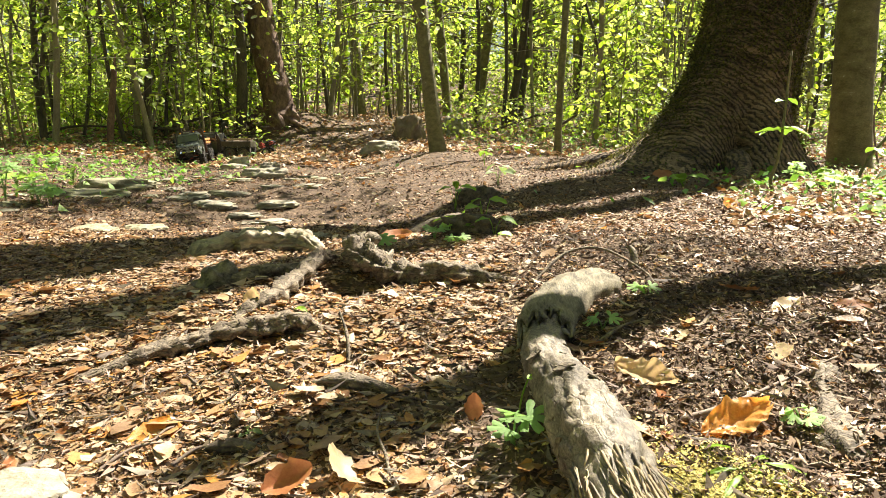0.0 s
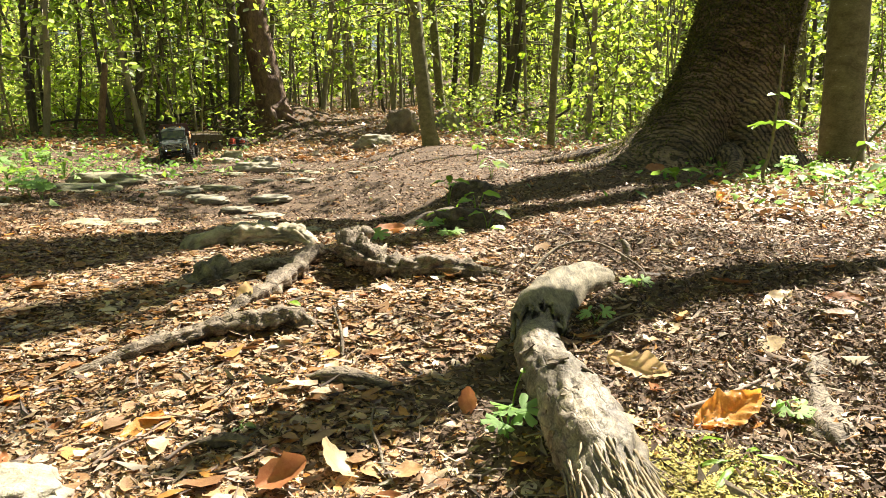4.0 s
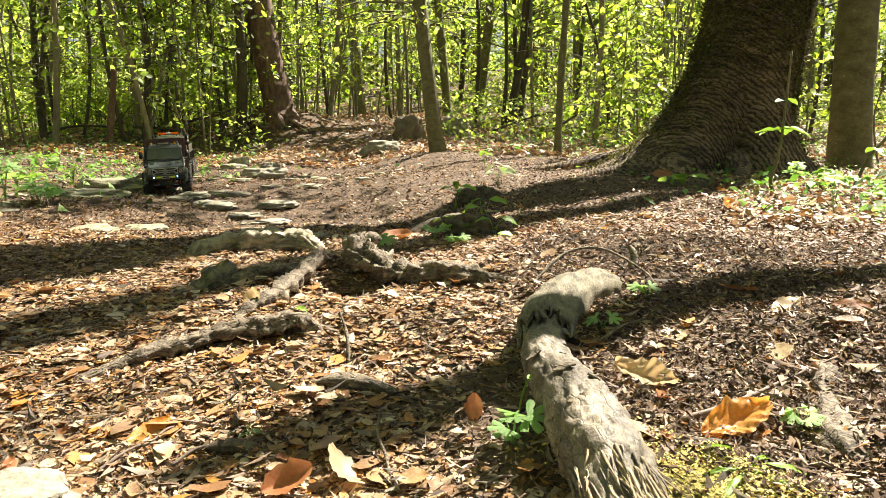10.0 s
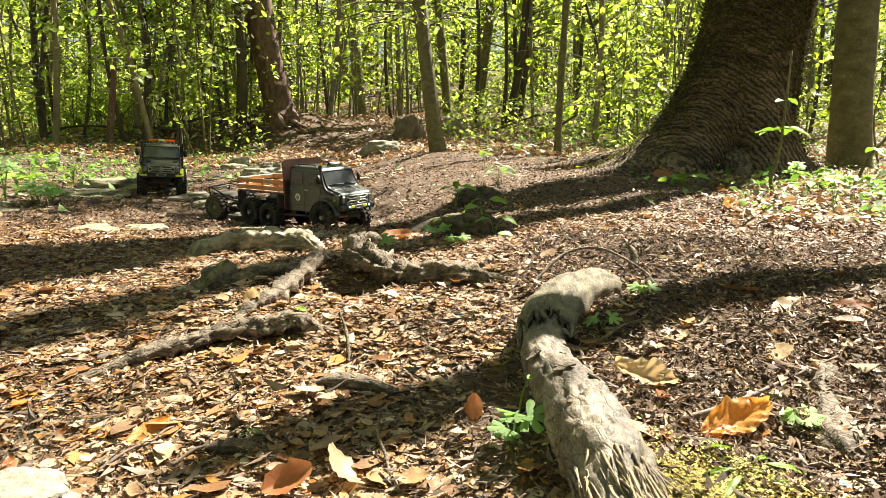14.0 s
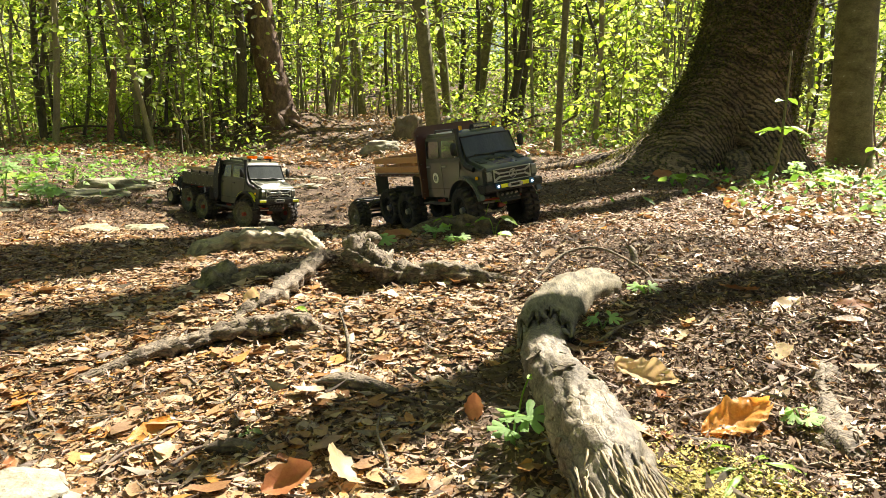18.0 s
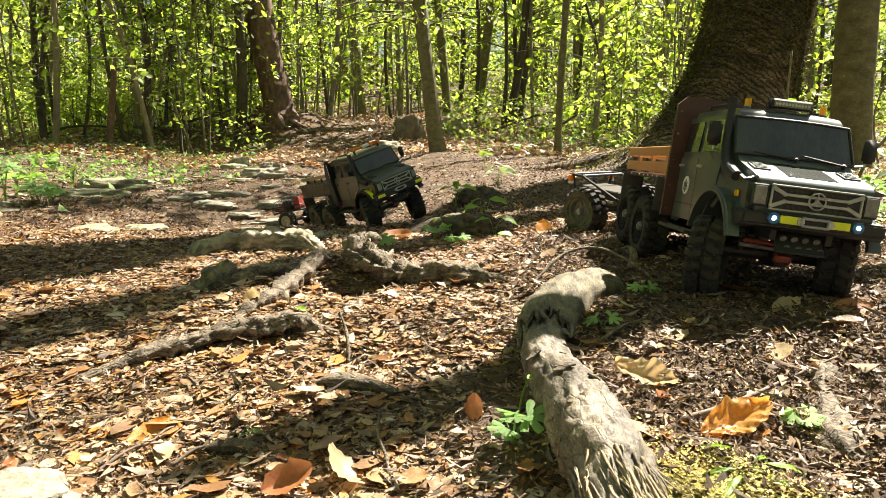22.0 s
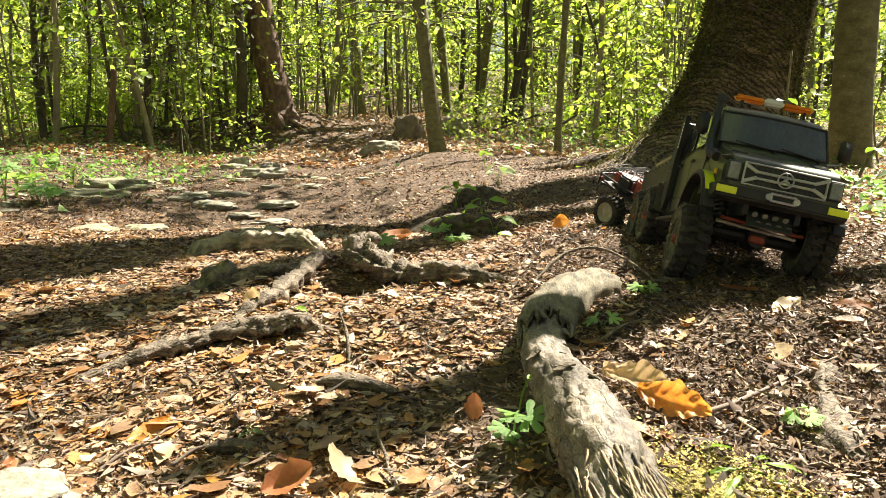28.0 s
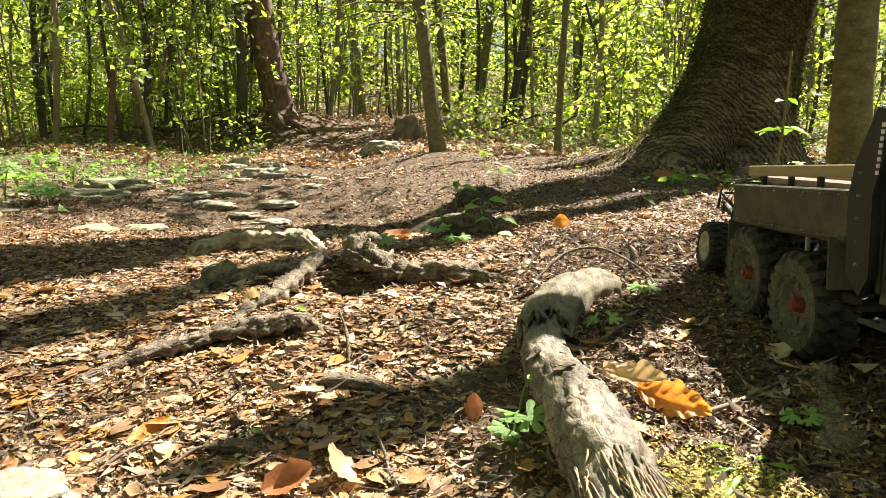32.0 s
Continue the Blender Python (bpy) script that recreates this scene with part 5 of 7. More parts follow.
def lobed_leaf(r, lobes=5, teeth=3, seed=0):
    """A hand-shaped leaf with toothed lobes, its stalk at the origin."""
    rnd_ = random.Random(seed)
    bm = bmesh.new()
    c = bm.verts.new((0, 0, 0))
    ring = []
    n = lobes * 6
    for i in range(n + 1):
        a = radians(-115 + 230 * i / n)
        k = (i % 6) / 6
        rr = r * (0.42 + 0.58 * math.sin(math.pi * k) ** 0.6) * (1 + 0.06 * math.sin(i * 4.1)) * (0.75 + 0.25 * math.cos(a * 0.7))
        ring.append(bm.verts.new((math.cos(a) * rr, math.sin(a) * rr, 0.18 * rr * (1 - 2 * abs(k - 0.5)) - 0.9 * rr * rr / r * 0.25)))
    for a, b in zip(ring, ring[1:]):
        bm.faces.new((c, a, b))
    return bm


def herb(label, x, y, leaves_, stem_h, material, seed, lobed=False, spread=0.5, name="seedling", up=0.0, slim=0.8):
    """A small plant: leaf sizes in leaves_, each on its own stalk from one foot."""
    rnd_ = random.Random(seed)
    root = new(name)
    tagged(root, label, "plant")
    root.location = on(x, y, up)
    n = len(leaves_)
    for i, s in enumerate(leaves_):
        a = 2 * math.pi * i / n + rnd_.uniform(-0.4, 0.4)
        h = stem_h * rnd_.uniform(0.7, 1.1)
        p = Vector((math.cos(a) * s * spread, math.sin(a) * s * spread, h))
        limb("stem", [(0, 0, -0.004), (p.x * 0.4, p.y * 0.4, h * 0.6), p[:]], [0.0011, 0.001, 0.0008], material, root, seg=5, steps=2)
        ob = smooth(part("leaf", lobed_leaf(s, 5, seed=seed + i) if lobed else leaf_shape(s * 1.5, s * slim, 0.25, 0.1, -0.35, seed + i, 8, 4), material, root))
        ob.matrix_basis = Matrix.Translation(p + (Vector() if lobed else Vector((math.cos(a), math.sin(a), 0)) * s * 0.7)) @ pose(0, 0, 0, rnd_.uniform(8, 30) * math.cos(a), rnd_.uniform(5, 20) + 20 * math.sin(a), math.degrees(a))
    return root


herb("fresh green seedling with hand-shaped toothed leaves", 0.06, 0.545, [0.022, 0.022, 0.02, 0.018, 0.018], 0.03, PALM_LEAF, 1, True, 0.55)
herb("single lime green leaf beside the root", 0.07, 0.6, [0.02], 0.034, LIME_LEAF, 2)
herb("small white-green seedling at the old tree's foot", 1.02, 2.9, [0.06, 0.055, 0.05, 0.06, 0.04], 0.05, LIME_LEAF, 3)
herb("lime green leaves beside the dark root knob", 0.02, 1.6, [0.03, 0.026, 0.03], 0.05, LIME_LEAF, 4)
herb("tuft of pale grass blades behind the dark root knob", 0.06, 1.72, [0.05, 0.045, 0.05, 0.04, 0.045, 0.05, 0.04, 0.05, 0.04], 0.03, LIME_LEAF, 15, slim=0.1, name="grass_tuft")
herb("lime green leaves on thin stalks beside the dark stump", 0.04, 2.2, [0.035, 0.03, 0.035, 0.03], 0.09, LIME_LEAF, 16)
herb("round lime green leaves beside the root knob", 0.1, 1.66, [0.03, 0.026, 0.03], 0.075, LIME_LEAF, 17)
herb("pale woodland flower leaves beside the root knob", -0.02, 1.56, [0.026, 0.024, 0.026, 0.022, 0.024], 0.03, PALM_LEAF, 18, True)
herb("round lime green leaf beside the dark root knob", 0.12, 1.58, [0.03, 0.024], 0.04, LIME_LEAF, 5)
herb("round lime green leaf beside the dark root knob", 0.11, 1.5, [0.03], 0.012, LIME_LEAF, 6)
herb("pale woodland flower leaves by the knotted root", -0.14, 1.42, [0.03, 0.028, 0.028, 0.02, 0.025], 0.03, HERB_LEAF, 7, True)
herb("pale woodland flower leaves by the knotted root", 0.03, 1.45, [0.022, 0.02, 0.02, 0.02], 0.02, HERB_LEAF, 8, True)
herb("grass-like green blades under the old root", 0.215, 0.445, [0.026, 0.02, 0.03, 0.018, 0.024, 0.022], 0.006, LIME_LEAF, 9, slim=0.2)
herb("small pale herb beside an orange leaf", 0.285, 0.51, [0.014, 0.013, 0.012, 0.012], 0.012, HERB_LEAF, 10, True)
herb("dark green ivy sprig behind the grey root", 0.275, 0.905, [0.016, 0.014, 0.018, 0.014], 0.014, HERB_LEAF, 11, True)
herb("dark green ivy sprig behind the grey root", 0.19, 0.78, [0.016, 0.018], 0.015, HERB_LEAF, 12, True)
herb("tiny clover-like herb in the litter", -0.19, 0.62, [0.008, 0.008, 0.007], 0.006, HERB_LEAF, 13)
herb("lime green scrap of leaf in the litter", -0.22, 0.97, [0.012], 0.006, LIME_LEAF, 14)
rnd = random.Random(5)
for k in range(46):  # taller herbs: a bank by the old tree, a fringe on the other side
    if k < 22:
        x, y = rnd.uniform(0.95, 2.1), rnd.uniform(1.7, 3.4)
        if x < 0.42 * y + 0.1:
            continue
        lab = "green seedling on the leafy bank below the old tree"
    elif k < 40:
        y = rnd.uniform(2.6, 4.6)
        x = -0.62 * y + rnd.uniform(-0.25, 0.3)
        lab = "green herb in the fringe beside the track"
    else:
        x, y = rnd.uniform(0.2, 1.1), rnd.uniform(3.0, 4.6)
        lab = "green herb on the forest floor"
    s = rnd.uniform(0.022, 0.05)
    herb(lab, x, y, [s * rnd.uniform(0.7, 1.1) for _ in range(rnd.randint(4, 8))], rnd.uniform(0.03, 0.1), rnd.choice((HERB_LEAF, HERB_LEAF, LIME_LEAF)), 200 + k, rnd.random() < 0.4)
for k in range(7):  # leafy clump at the near edge of the fringe
    herb("lush green herb clump beside the track", -1.62 + rnd.uniform(-0.25, 0.2), 2.3 + rnd.uniform(-0.2, 0.45), [rnd.uniform(0.03, 0.05) for _ in range(8)], rnd.uniform(0.06, 0.16), HERB_LEAF, 300 + k, k % 2 == 0)


def tall_sapling(label, x, y, pts, whorls, seed):
    root = new("beech_sapling")
    tagged(root, label, "plant")
    root.location = on(x, y)
    limb("stem", pts, [0.008 - 0.005 * i / (len(pts) - 1) for i in range(len(pts))], BEECH, root, seg=7, steps=5, rough=0.1)
    rnd_ = random.Random(seed)
    for (px_, py_, pz), n, s in whorls:
        for i in range(n):
            a = 2 * math.pi * i / n + rnd_.uniform(-0.5, 0.5)
            ob = smooth(part("leaf", leaf_shape(s, s * 0.55, 0.2, 0.08, -0.25, seed + i, 8, 4), LIME_LEAF, root))
            ob.matrix_basis = Matrix.Translation((px_ + math.cos(a) * s * 0.5, py_ + math.sin(a) * s * 0.5, pz)) @ pose(0, 0, 0, rnd_.uniform(-15, 15), rnd_.uniform(0, 25), math.degrees(a))


tall_sapling("young beech stem with a whorl of broad green leaves", 1.18, 2.4, [(0, 0, -0.01), (-0.03, 0, 0.06), (-0.01, 0, 0.14), (0.0, 0, 0.3), (0.005, 0, 0.5)], [((0, 0, 0.235), 5, 0.09), ((0, 0, 0.335), 2, 0.05)], 1)
tall_sapling("thin leaning sapling on the bank", 1.62, 2.7, [(0, 0, -0.01), (0.05, 0, 0.12), (0.14, 0, 0.24), (0.3, 0, 0.44)], [((0.08, 0, 0.16), 3, 0.06), ((0.3, 0, 0.44), 4, 0.07)], 2)
tall_sapling("thin sapling with sparse leaves on the bank", 1.75, 2.6, [(0, 0, -0.01), (0.0, 0, 0.12), (0.02, 0, 0.2)], [((0.0, 0, 0.1), 4, 0.07), ((0.02, 0, 0.2), 5, 0.06)], 3)


def twig(label, pts, r, material=TWIG):
    P = [on(x, y, h) for x, y, h in pts]
    ob = limb("twig", P, [r * (1 - 0.6 * i / (len(P) - 1)) for i in range(len(P))], material, seg=6, steps=5, rough=0.25, freq=60)
    return tagged(ob, label, "twig")


twig("forked grey twig lying beside an orange leaf", [(0.195, 0.531, 0.004), (0.243, 0.545, 0.008), (0.314, 0.602, 0.008), (0.381, 0.629, 0.014)], 0.0026)
twig("thin arching vine over the end of the root", [(0.14, 1.05, 0.0), (0.2, 1.1, 0.03), (0.26, 1.1, 0.035), (0.3, 1.0, 0.015), (0.3, 0.93, 0.0)], 0.003, ROOT)
twig("broken stick stub behind the grey root", [(0.3, 1.06, 0.0), (0.305, 1.07, 0.02), (0.3, 1.08, 0.035)], 0.009, ROOT)
twig("small curved twig standing in the litter", [(-0.115, 0.79, 0.0), (-0.12, 0.82, 0.02), (-0.135, 0.86, 0.04)], 0.003, ROOT)
twig("thin bent twig in the litter", [(-0.045, 0.53, 0.0), (-0.05, 0.56, 0.008), (-0.062, 0.6, 0.012), (-0.06, 0.63, 0.016)], 0.002, ROOT)
twig("pale straw lying on dark soil", [(0.45, 0.73, 0.003), (0.42, 0.735, 0.006), (0.385, 0.725, 0.003)], 0.002, ROOT)
twig("long thin straw across the bank", [(0.52, 0.98, 0.003), (0.6, 0.99, 0.006), (0.68, 0.98, 0.003)], 0.0016, ROOT)
twig("thin stick behind the grey root", [(0.17, 0.73, 0.003), (0.2, 0.75, 0.012), (0.235, 0.77, 0.006)], 0.003, ROOT)
rnd = random.Random(9)
for k in range(70):
    y = 0.45 + 2.0 * rnd.random() ** 1.5
    x = rnd.uniform(-0.7, 0.7) * (y + 0.1)
    a, ln = rnd.uniform(0, 6.28), rnd.uniform(0.02, 0.09)
    c, s = math.cos(a) * ln, math.sin(a) * ln
    twig("thin dry twig lying in the litter", [(x, y, 0.003), (x + c * 0.5 - s * 0.1, y + s * 0.5 + c * 0.1, 0.007), (x + c, y + s, 0.003)], rnd.uniform(0.0008, 0.002))
# yellow moss beside the split end of the root
rng = np.random.default_rng(12)
n = 17000
x, y = 0.178 + rng.normal(0, 0.024, n), 0.43 + rng.normal(0, 0.036, n)
x = x - (y - 0.435) * 0.6
tagged(attach("moss", leaf_mesh("moss", np.stack([x, y, gz(x, y) + rng.random(n) * 0.008], -1), rng.uniform(0, 6.28, n), rng.uniform(-0.6, 0.6, n), rng.uniform(-0.6, 0.6, n), rng.uniform(0.002, 0.0055, n), wide=0.5), PALE_MOSS), "yellow-green moss cushion beside the split root", "moss", kind="stuff")


# ---- the two model trucks and their trailers ----
WHEEL_R = 0.0545


def wheel(parent, x, y, side, r=WHEEL_R, w=0.042, tyre_mat=RUBBER, rim_mat=BLACK, hub_mat=STEEL, bolts=8):
    """A wheel whose axle lies along y; side is +1 or -1, the way that its dish faces."""
    bm = bmesh.new()
    rod(bm, (0, side * (w * 0.18), 0), (0, side * (w * 0.46), 0), r * 0.17, r * 0.13, 10)
    rod(bm, (0, side * (w * 0.46), 0), (0, side * (w * 0.5), 0), r * 0.08, r * 0.08, 6)
    hub = part("wheel", bm, hub_mat, parent)
    # one moulded tyre: the tread's blocks stand up from the carcass in two staggered halves
    prof = [(0.56, 0.34), (0.59, 0.44), (0.66, 0.49), (0.76, 0.5), (0.83, 0.49), (0.875, 0.47), (0.89, 0.4), (0.89, 0.3), (0.89, 0.26), (0.89, 0.06), (0.89, 0.03)]
    prof = prof + [(p_, -q_) for p_, q_ in prof[::-1]]
    seg, lugs = 160, 20
    vs, fs = [], []
    for k in range(seg):
        a = 2 * math.pi * k / seg
        for p_, q_ in prof:
            rr, wq = p_, q_
            if p_ >= 0.83:
                shift = 0.5 if q_ < 0 else 0.0
                outer = abs(q_) > 0.28
                ph = (k / seg * lugs + shift + (0.9 * abs(q_) if not outer else 0.35 - 0.3 * abs(q_))) % 1.0
                if ph < 0.62 and not 0.275 < abs(q_) < 0.285 and abs(q_) > 0.045:
                    rr += 0.11 if p_ >= 0.88 else 0.06
                    wq *= 1.07 if abs(q_) > 0.45 else 1.0
                if ph < 0.62 and abs(q_) > 0.45:
                    rr -= 0.02
            elif p_ == 0.76 and k % 4 < 2:
                wq *= 1.02
            vs.append((math.cos(a) * rr * r, wq * w, math.sin(a) * rr * r))
    m = len(prof)
    for k in range(seg):
        for i in range(m):
            j, kk = (i + 1) % m, (k + 1) % seg
            fs.append((k * m + i, k * m + j, kk * m + j, kk * m + i))
    tyre = attach("tyre", raw("tyre", vs, fs), tyre_mat, hub)
    tyre.data.materials.append(RUBBER)
    for i, face in enumerate(tyre.data.polygons):
        face.material_index = 1 if 4 <= i % m <= m - 6 else 0
    # rim: ring, dish and bolt heads
    bm = bmesh.new()
    prof = [(0.58, 0.5), (0.6, 0.44), (0.5, 0.42), (0.46, 0.2), (0.2, 0.24), (0.0, 0.24)]
    rings = []
    for p, q in prof:
        if p == 0:
            rings.append([bm.verts.new((0, side * q * w, 0))])
        else:
            rings.append([bm.verts.new((math.cos(2 * math.pi * k / 24) * p * r, side * q * w, math.sin(2 * math.pi * k / 24) * p * r)) for k in range(24)])
    for a, b in zip(rings, rings[1:]):
        for k in range(24):
            if len(b) > 1:
                bm.faces.new((a[k], a[(k + 1) % 24], b[(k + 1) % 24], b[k]))
            else:
                bm.faces.new((a[k], a[(k + 1) % 24], b[0]))
    for k in range(bolts * 2):
        a = 2 * math.pi * k / (bolts * 2)
        rod(bm, (math.cos(a) * 0.54 * r, side * 0.43 * w, math.sin(a) * 0.54 * r), (math.cos(a) * 0.54 * r, side * 0.5 * w, math.sin(a) * 0.54 * r), 0.035 * r, None, 6)
    for k in range(bolts):
        a = 2 * math.pi * k / bolts
        box(bm, (math.cos(a) * 0.33 * r, side * 0.25 * w, math.sin(a) * 0.33 * r), (0.16 * r, 0.06 * w, 0.09 * r), rot=Matrix.Rotation(-a, 3, "Y"))
    bmesh.ops.recalc_face_normals(bm, faces=bm.faces)
    part("rim", bm, rim_mat, hub)
    hub.location = (x, y, r)
    return hub


def side_y(z):
    """Half width of the cab at the height z."""
    return 0.08 if z < 0.172 else 0.08 - 0.005 * (z - 0.172) / 0.064


def panel(name, pts, side, material, parent, thick=0.0012, label="", bevel=0.0):
    """A thin plate of (x, z) on the cab's side."""
    bm = bmesh.new()
    a = [bm.verts.new((x, side * (side_y(z) - 0.0005), z)) for x, z in pts]
    b = [bm.verts.new((x, side * (side_y(z) + thick), z)) for x, z in pts]
    bm.faces.new(b)
    for i in range(len(pts)):
        j = (i + 1) % len(pts)
        bm.faces.new((a[i], a[j], b[j], b[i]))
    bmesh.ops.recalc_face_normals(bm, faces=bm.faces)
    return part(name, bm, material, parent, label)


def arch_points(r, a0, a1, n, cx=0.002, cz=0.058):
    return [(cx + r * math.cos(radians(a0 + (a1 - a0) * i / n)), cz + r * math.sin(radians(a0 + (a1 - a0) * i / n))) for i in range(n + 1)]


def cab(truck, paint, fleet):
    prof = [(-0.188, 0.078)] + arch_points(0.064, 162, 38, 9) + [(0.079, 0.1), (0.081, 0.1445), (0.074, 0.152), (0.0105, 0.17), (-0.018, 0.229), (-0.03, 0.2365), (-0.182, 0.2385), (-0.188, 0.23)]

    def narrow(x, z):
        k = side_y(z) / 0.08
        return k * (0.965 if x > 0.075 else 1.0)
    keep, upper = prof[:11], prof[11:]
    fine = []
    for i, (x, z) in enumerate(upper):  # soften each corner with a short curve
        p0, p2 = (upper[i - 1] if i else keep[-1]), (upper[i + 1] if i + 1 < len(upper) else keep[0])
        cut = []
        for qx, qz in (p0, p2):
            ln = math.hypot(qx - x, qz - z)
            f = min(0.42, 0.009 / ln)
            cut.append((x + (qx - x) * f, z + (qz - z) * f))
        for u in (0, 0.33, 0.67, 1):
            fine.append(tuple((1 - u) ** 2 * cut[0][j] + 2 * u * (1 - u) * (x, z)[j] + u * u * cut[1][j] for j in range(2)))
    bm = prism(bmesh.new(), keep + fine, -0.08, 0.08, 0, narrow)
    roll = [e for e in bm.edges if abs(e.verts[0].co.y - e.verts[1].co.y) < 0.03 and min(v.co.z for v in e.verts) > 0.1]
    bmesh.ops.bevel(bm, geom=roll, offset=0.009, segments=4, affect="EDGES", clamp_overlap=False)
    across = [e for e in bm.edges if abs(e.verts[0].co.y - e.verts[1].co.y) > 0.1]
    bmesh.ops.subdivide_edges(bm, edges=across, cuts=7, use_grid_fill=True)
    for v in bm.verts:
        q = max(0.0, 1 - (v.co.y / 0.078) ** 2)
        if v.co.z > 0.2:
            v.co.z += 0.003 * q
        if v.co.z > 0.17 and v.co.x > -0.04:
            v.co.x += 0.0045 * q
    smooth(part("cab_body", bm, paint, truck)).data.set_sharp_from_angle(angle=radians(42))
    # windscreen lies 1 mm proud of the sloping front
    bm = bmesh.new()
    grid = []
    for i in range(5):
        up_ = 0.1 + 0.79 * i / 4
        row = []
        for j in range(11):
            v_ = j / 5 - 1
            wd = 0.0755 - 0.0025 * (up_ - 0.1) / 0.78
            row.append(bm.verts.new((0.0105 - 0.0285 * up_ + 0.0015 + 0.0045 * (1 - v_ * v_), wd * v_, 0.17 + 0.0605 * up_ + 0.001 + 0.0015 * (1 - v_ * v_))))
        grid.append(row)
    for i in range(4):
        for j in range(10):
            bm.faces.new((grid[i][j], grid[i][j + 1], grid[i + 1][j + 1], grid[i + 1][j])).smooth = True
    part("windscreen", bm, SCREEN, truck, "dark reflecting windscreen")
    bm = bmesh.new()

    def ctr(u, y):
        q = 1 - min(1, (y / 0.0755) ** 2)
        return Vector((0.0105 - 0.0285 * u + 0.002 + 0.0045 * q, y, 0.17 + 0.0605 * u + 0.001 + 0.0015 * q))

    for u0, y0, u1, y1 in ((0.1, -0.0755, 0.1, 0.0755), (0.89, -0.073, 0.89, 0.073), (0.1, -0.0755, 0.89, -0.073), (0.1, 0.0755, 0.89, 0.073)):
        for i in range(8):
            c0, c1 = i / 8, (i + 1) / 8
            rod(bm, ctr(u0 + (u1 - u0) * c0, y0 + (y1 - y0) * c0), ctr(u0 + (u1 - u0) * c1, y0 + (y1 - y0) * c1), 0.0018, None, 6)
    part("windscreen_seal", bm, BLACK, truck)
    for y in (-0.012, 0.05):
        bm = bmesh.new()
        rod(bm, ctr(0.06, y + 0.014) + Vector((0.003, 0, 0)), ctr(0.16, y - 0.042) + Vector((0.004, 0, 0)), 0.0016, 0.001, 6)
        rod(bm, ctr(0.02, y + 0.012), ctr(0.1, y + 0.01) + Vector((0.005, 0, 0)), 0.0026, 0.002, 8)
        part("wiper", bm, BLACK, truck)
    for s in (-1, 1):
        for x0, x1, cut in ((-0.1, -0.022, True), (-0.178, -0.108, False)):
            if cut:
                low = [(-0.1032, 0.083), (-0.066, 0.083)] + arch_points(0.071, 150, 112, 4) + [(-0.016, 0.168), (-0.1032, 0.168)]
            else:
                low = [(-0.18, 0.083), (-0.105, 0.083), (-0.105, 0.168), (-0.18, 0.168)]
            panel("door", low, s, paint, truck, 0.0009)
            glass = [(x0 + 0.004, 0.178), (x1 - (0.002 if cut else 0.004), 0.178), (x1 - (0.014 if cut else 0.004), 0.221), (x0 + 0.004, 0.221)]
            panel("side_window", glass, s, GLASS, truck, 0.0014, "dark side window")
            bm = bmesh.new()
            box(bm, (x0 + 0.012, s * 0.0835, 0.157), (0.017, 0.004, 0.0042), 0.0012)
            part("door_handle", bm, STEEL if fleet == "slatted" else BLACK, truck)
        # crease along the door and the sill seam
        bm = bmesh.new()
        box(bm, (-0.122, s * 0.0818, 0.101), (0.118, 0.0012, 0.0016))
        part("door_crease", bm, PANEL, truck)
        bm = bmesh.new()
        y0, y1 = s * 0.078, s * 0.0945
        prism(bm, arch_points(0.0745, 168, 14, 16) + arch_points(0.0675, 14, 168, 16), min(y0, y1), max(y0, y1))
        roll = [e for e in bm.edges if abs(e.verts[0].co.y - e.verts[1].co.y) < 1e-5 and abs(e.verts[0].co.y - y1) < 1e-4 and min(math.hypot(v.co.x - 0.002, v.co.z - 0.058) for v in e.verts) > 0.074]
        bmesh.ops.bevel(bm, geom=roll, offset=0.003, segments=3, affect="EDGES", clamp_overlap=True)
        part("fender_flare", bm, paint if fleet == "slatted" else BLACK, truck)
        if fleet == "board":
            for a0, a1, w0, w1 in ((140, 108, 0.084, 0.0915), (72, 34, 0.079, 0.0915)):
                bm = bmesh.new()
                prism(bm, arch_points(0.0757, a0, a1, 6) + arch_points(0.0744, a1, a0, 6), min(s * w0, s * w1), max(s * w0, s * w1))
                part("reflective_strip", bm, YELLOW, truck, "bright yellow reflective strip")
        bm = bmesh.new()
        box(bm, (0.052, s * 0.081, 0.127), (0.0095, 0.003, 0.008), 0.001)
        part("indicator", bm, AMBER, truck, "small amber side indicator")
        # headlamp with its surround
        bm = bmesh.new()
        box(bm, (0.081, s * 0.0655, 0.1285), (0.004, 0.019, 0.027), 0.0015)
        lampb = part("headlamp", bm, PANEL, truck)
        bm = bmesh.new()
        box(bm, (0.0835, s * 0.0655, 0.1285), (0.002, 0.0145, 0.022), 0.0008)
        part("lens", bm, LENS, lampb, "grey rectangular lens")
        # mirror on its arm
        bm = bmesh.new()
        rod(bm, (-0.012, s * 0.078, 0.176), (-0.006, s * 0.098, 0.18), 0.0015, None, 6)
        rod(bm, (-0.006, s * 0.098, 0.18), (-0.006, s * 0.098, 0.196), 0.0015, None, 6)
        arm = part("mirror_arm", bm, STEEL, truck)
        bm = bmesh.new()
        box(bm, (-0.004, s * 0.1, 0.199), (0.0075, 0.0175, 0.031), 0.003, seg=2)
        smooth(part("mirror", bm, BLACK, arm))
        # step under the doors
        bm = bmesh.new()
        for dy in (0.083, 0.097):
            box(bm, (-0.125, s * dy, 0.064), (0.125, 0.0045, 0.0045), 0.001)
        for k in range(5):
            box(bm, (-0.18 + k * 0.0275, s * 0.09, 0.0638), (0.004, 0.016, 0.003))
        part("side_step", bm, MUDFLAP, truck)
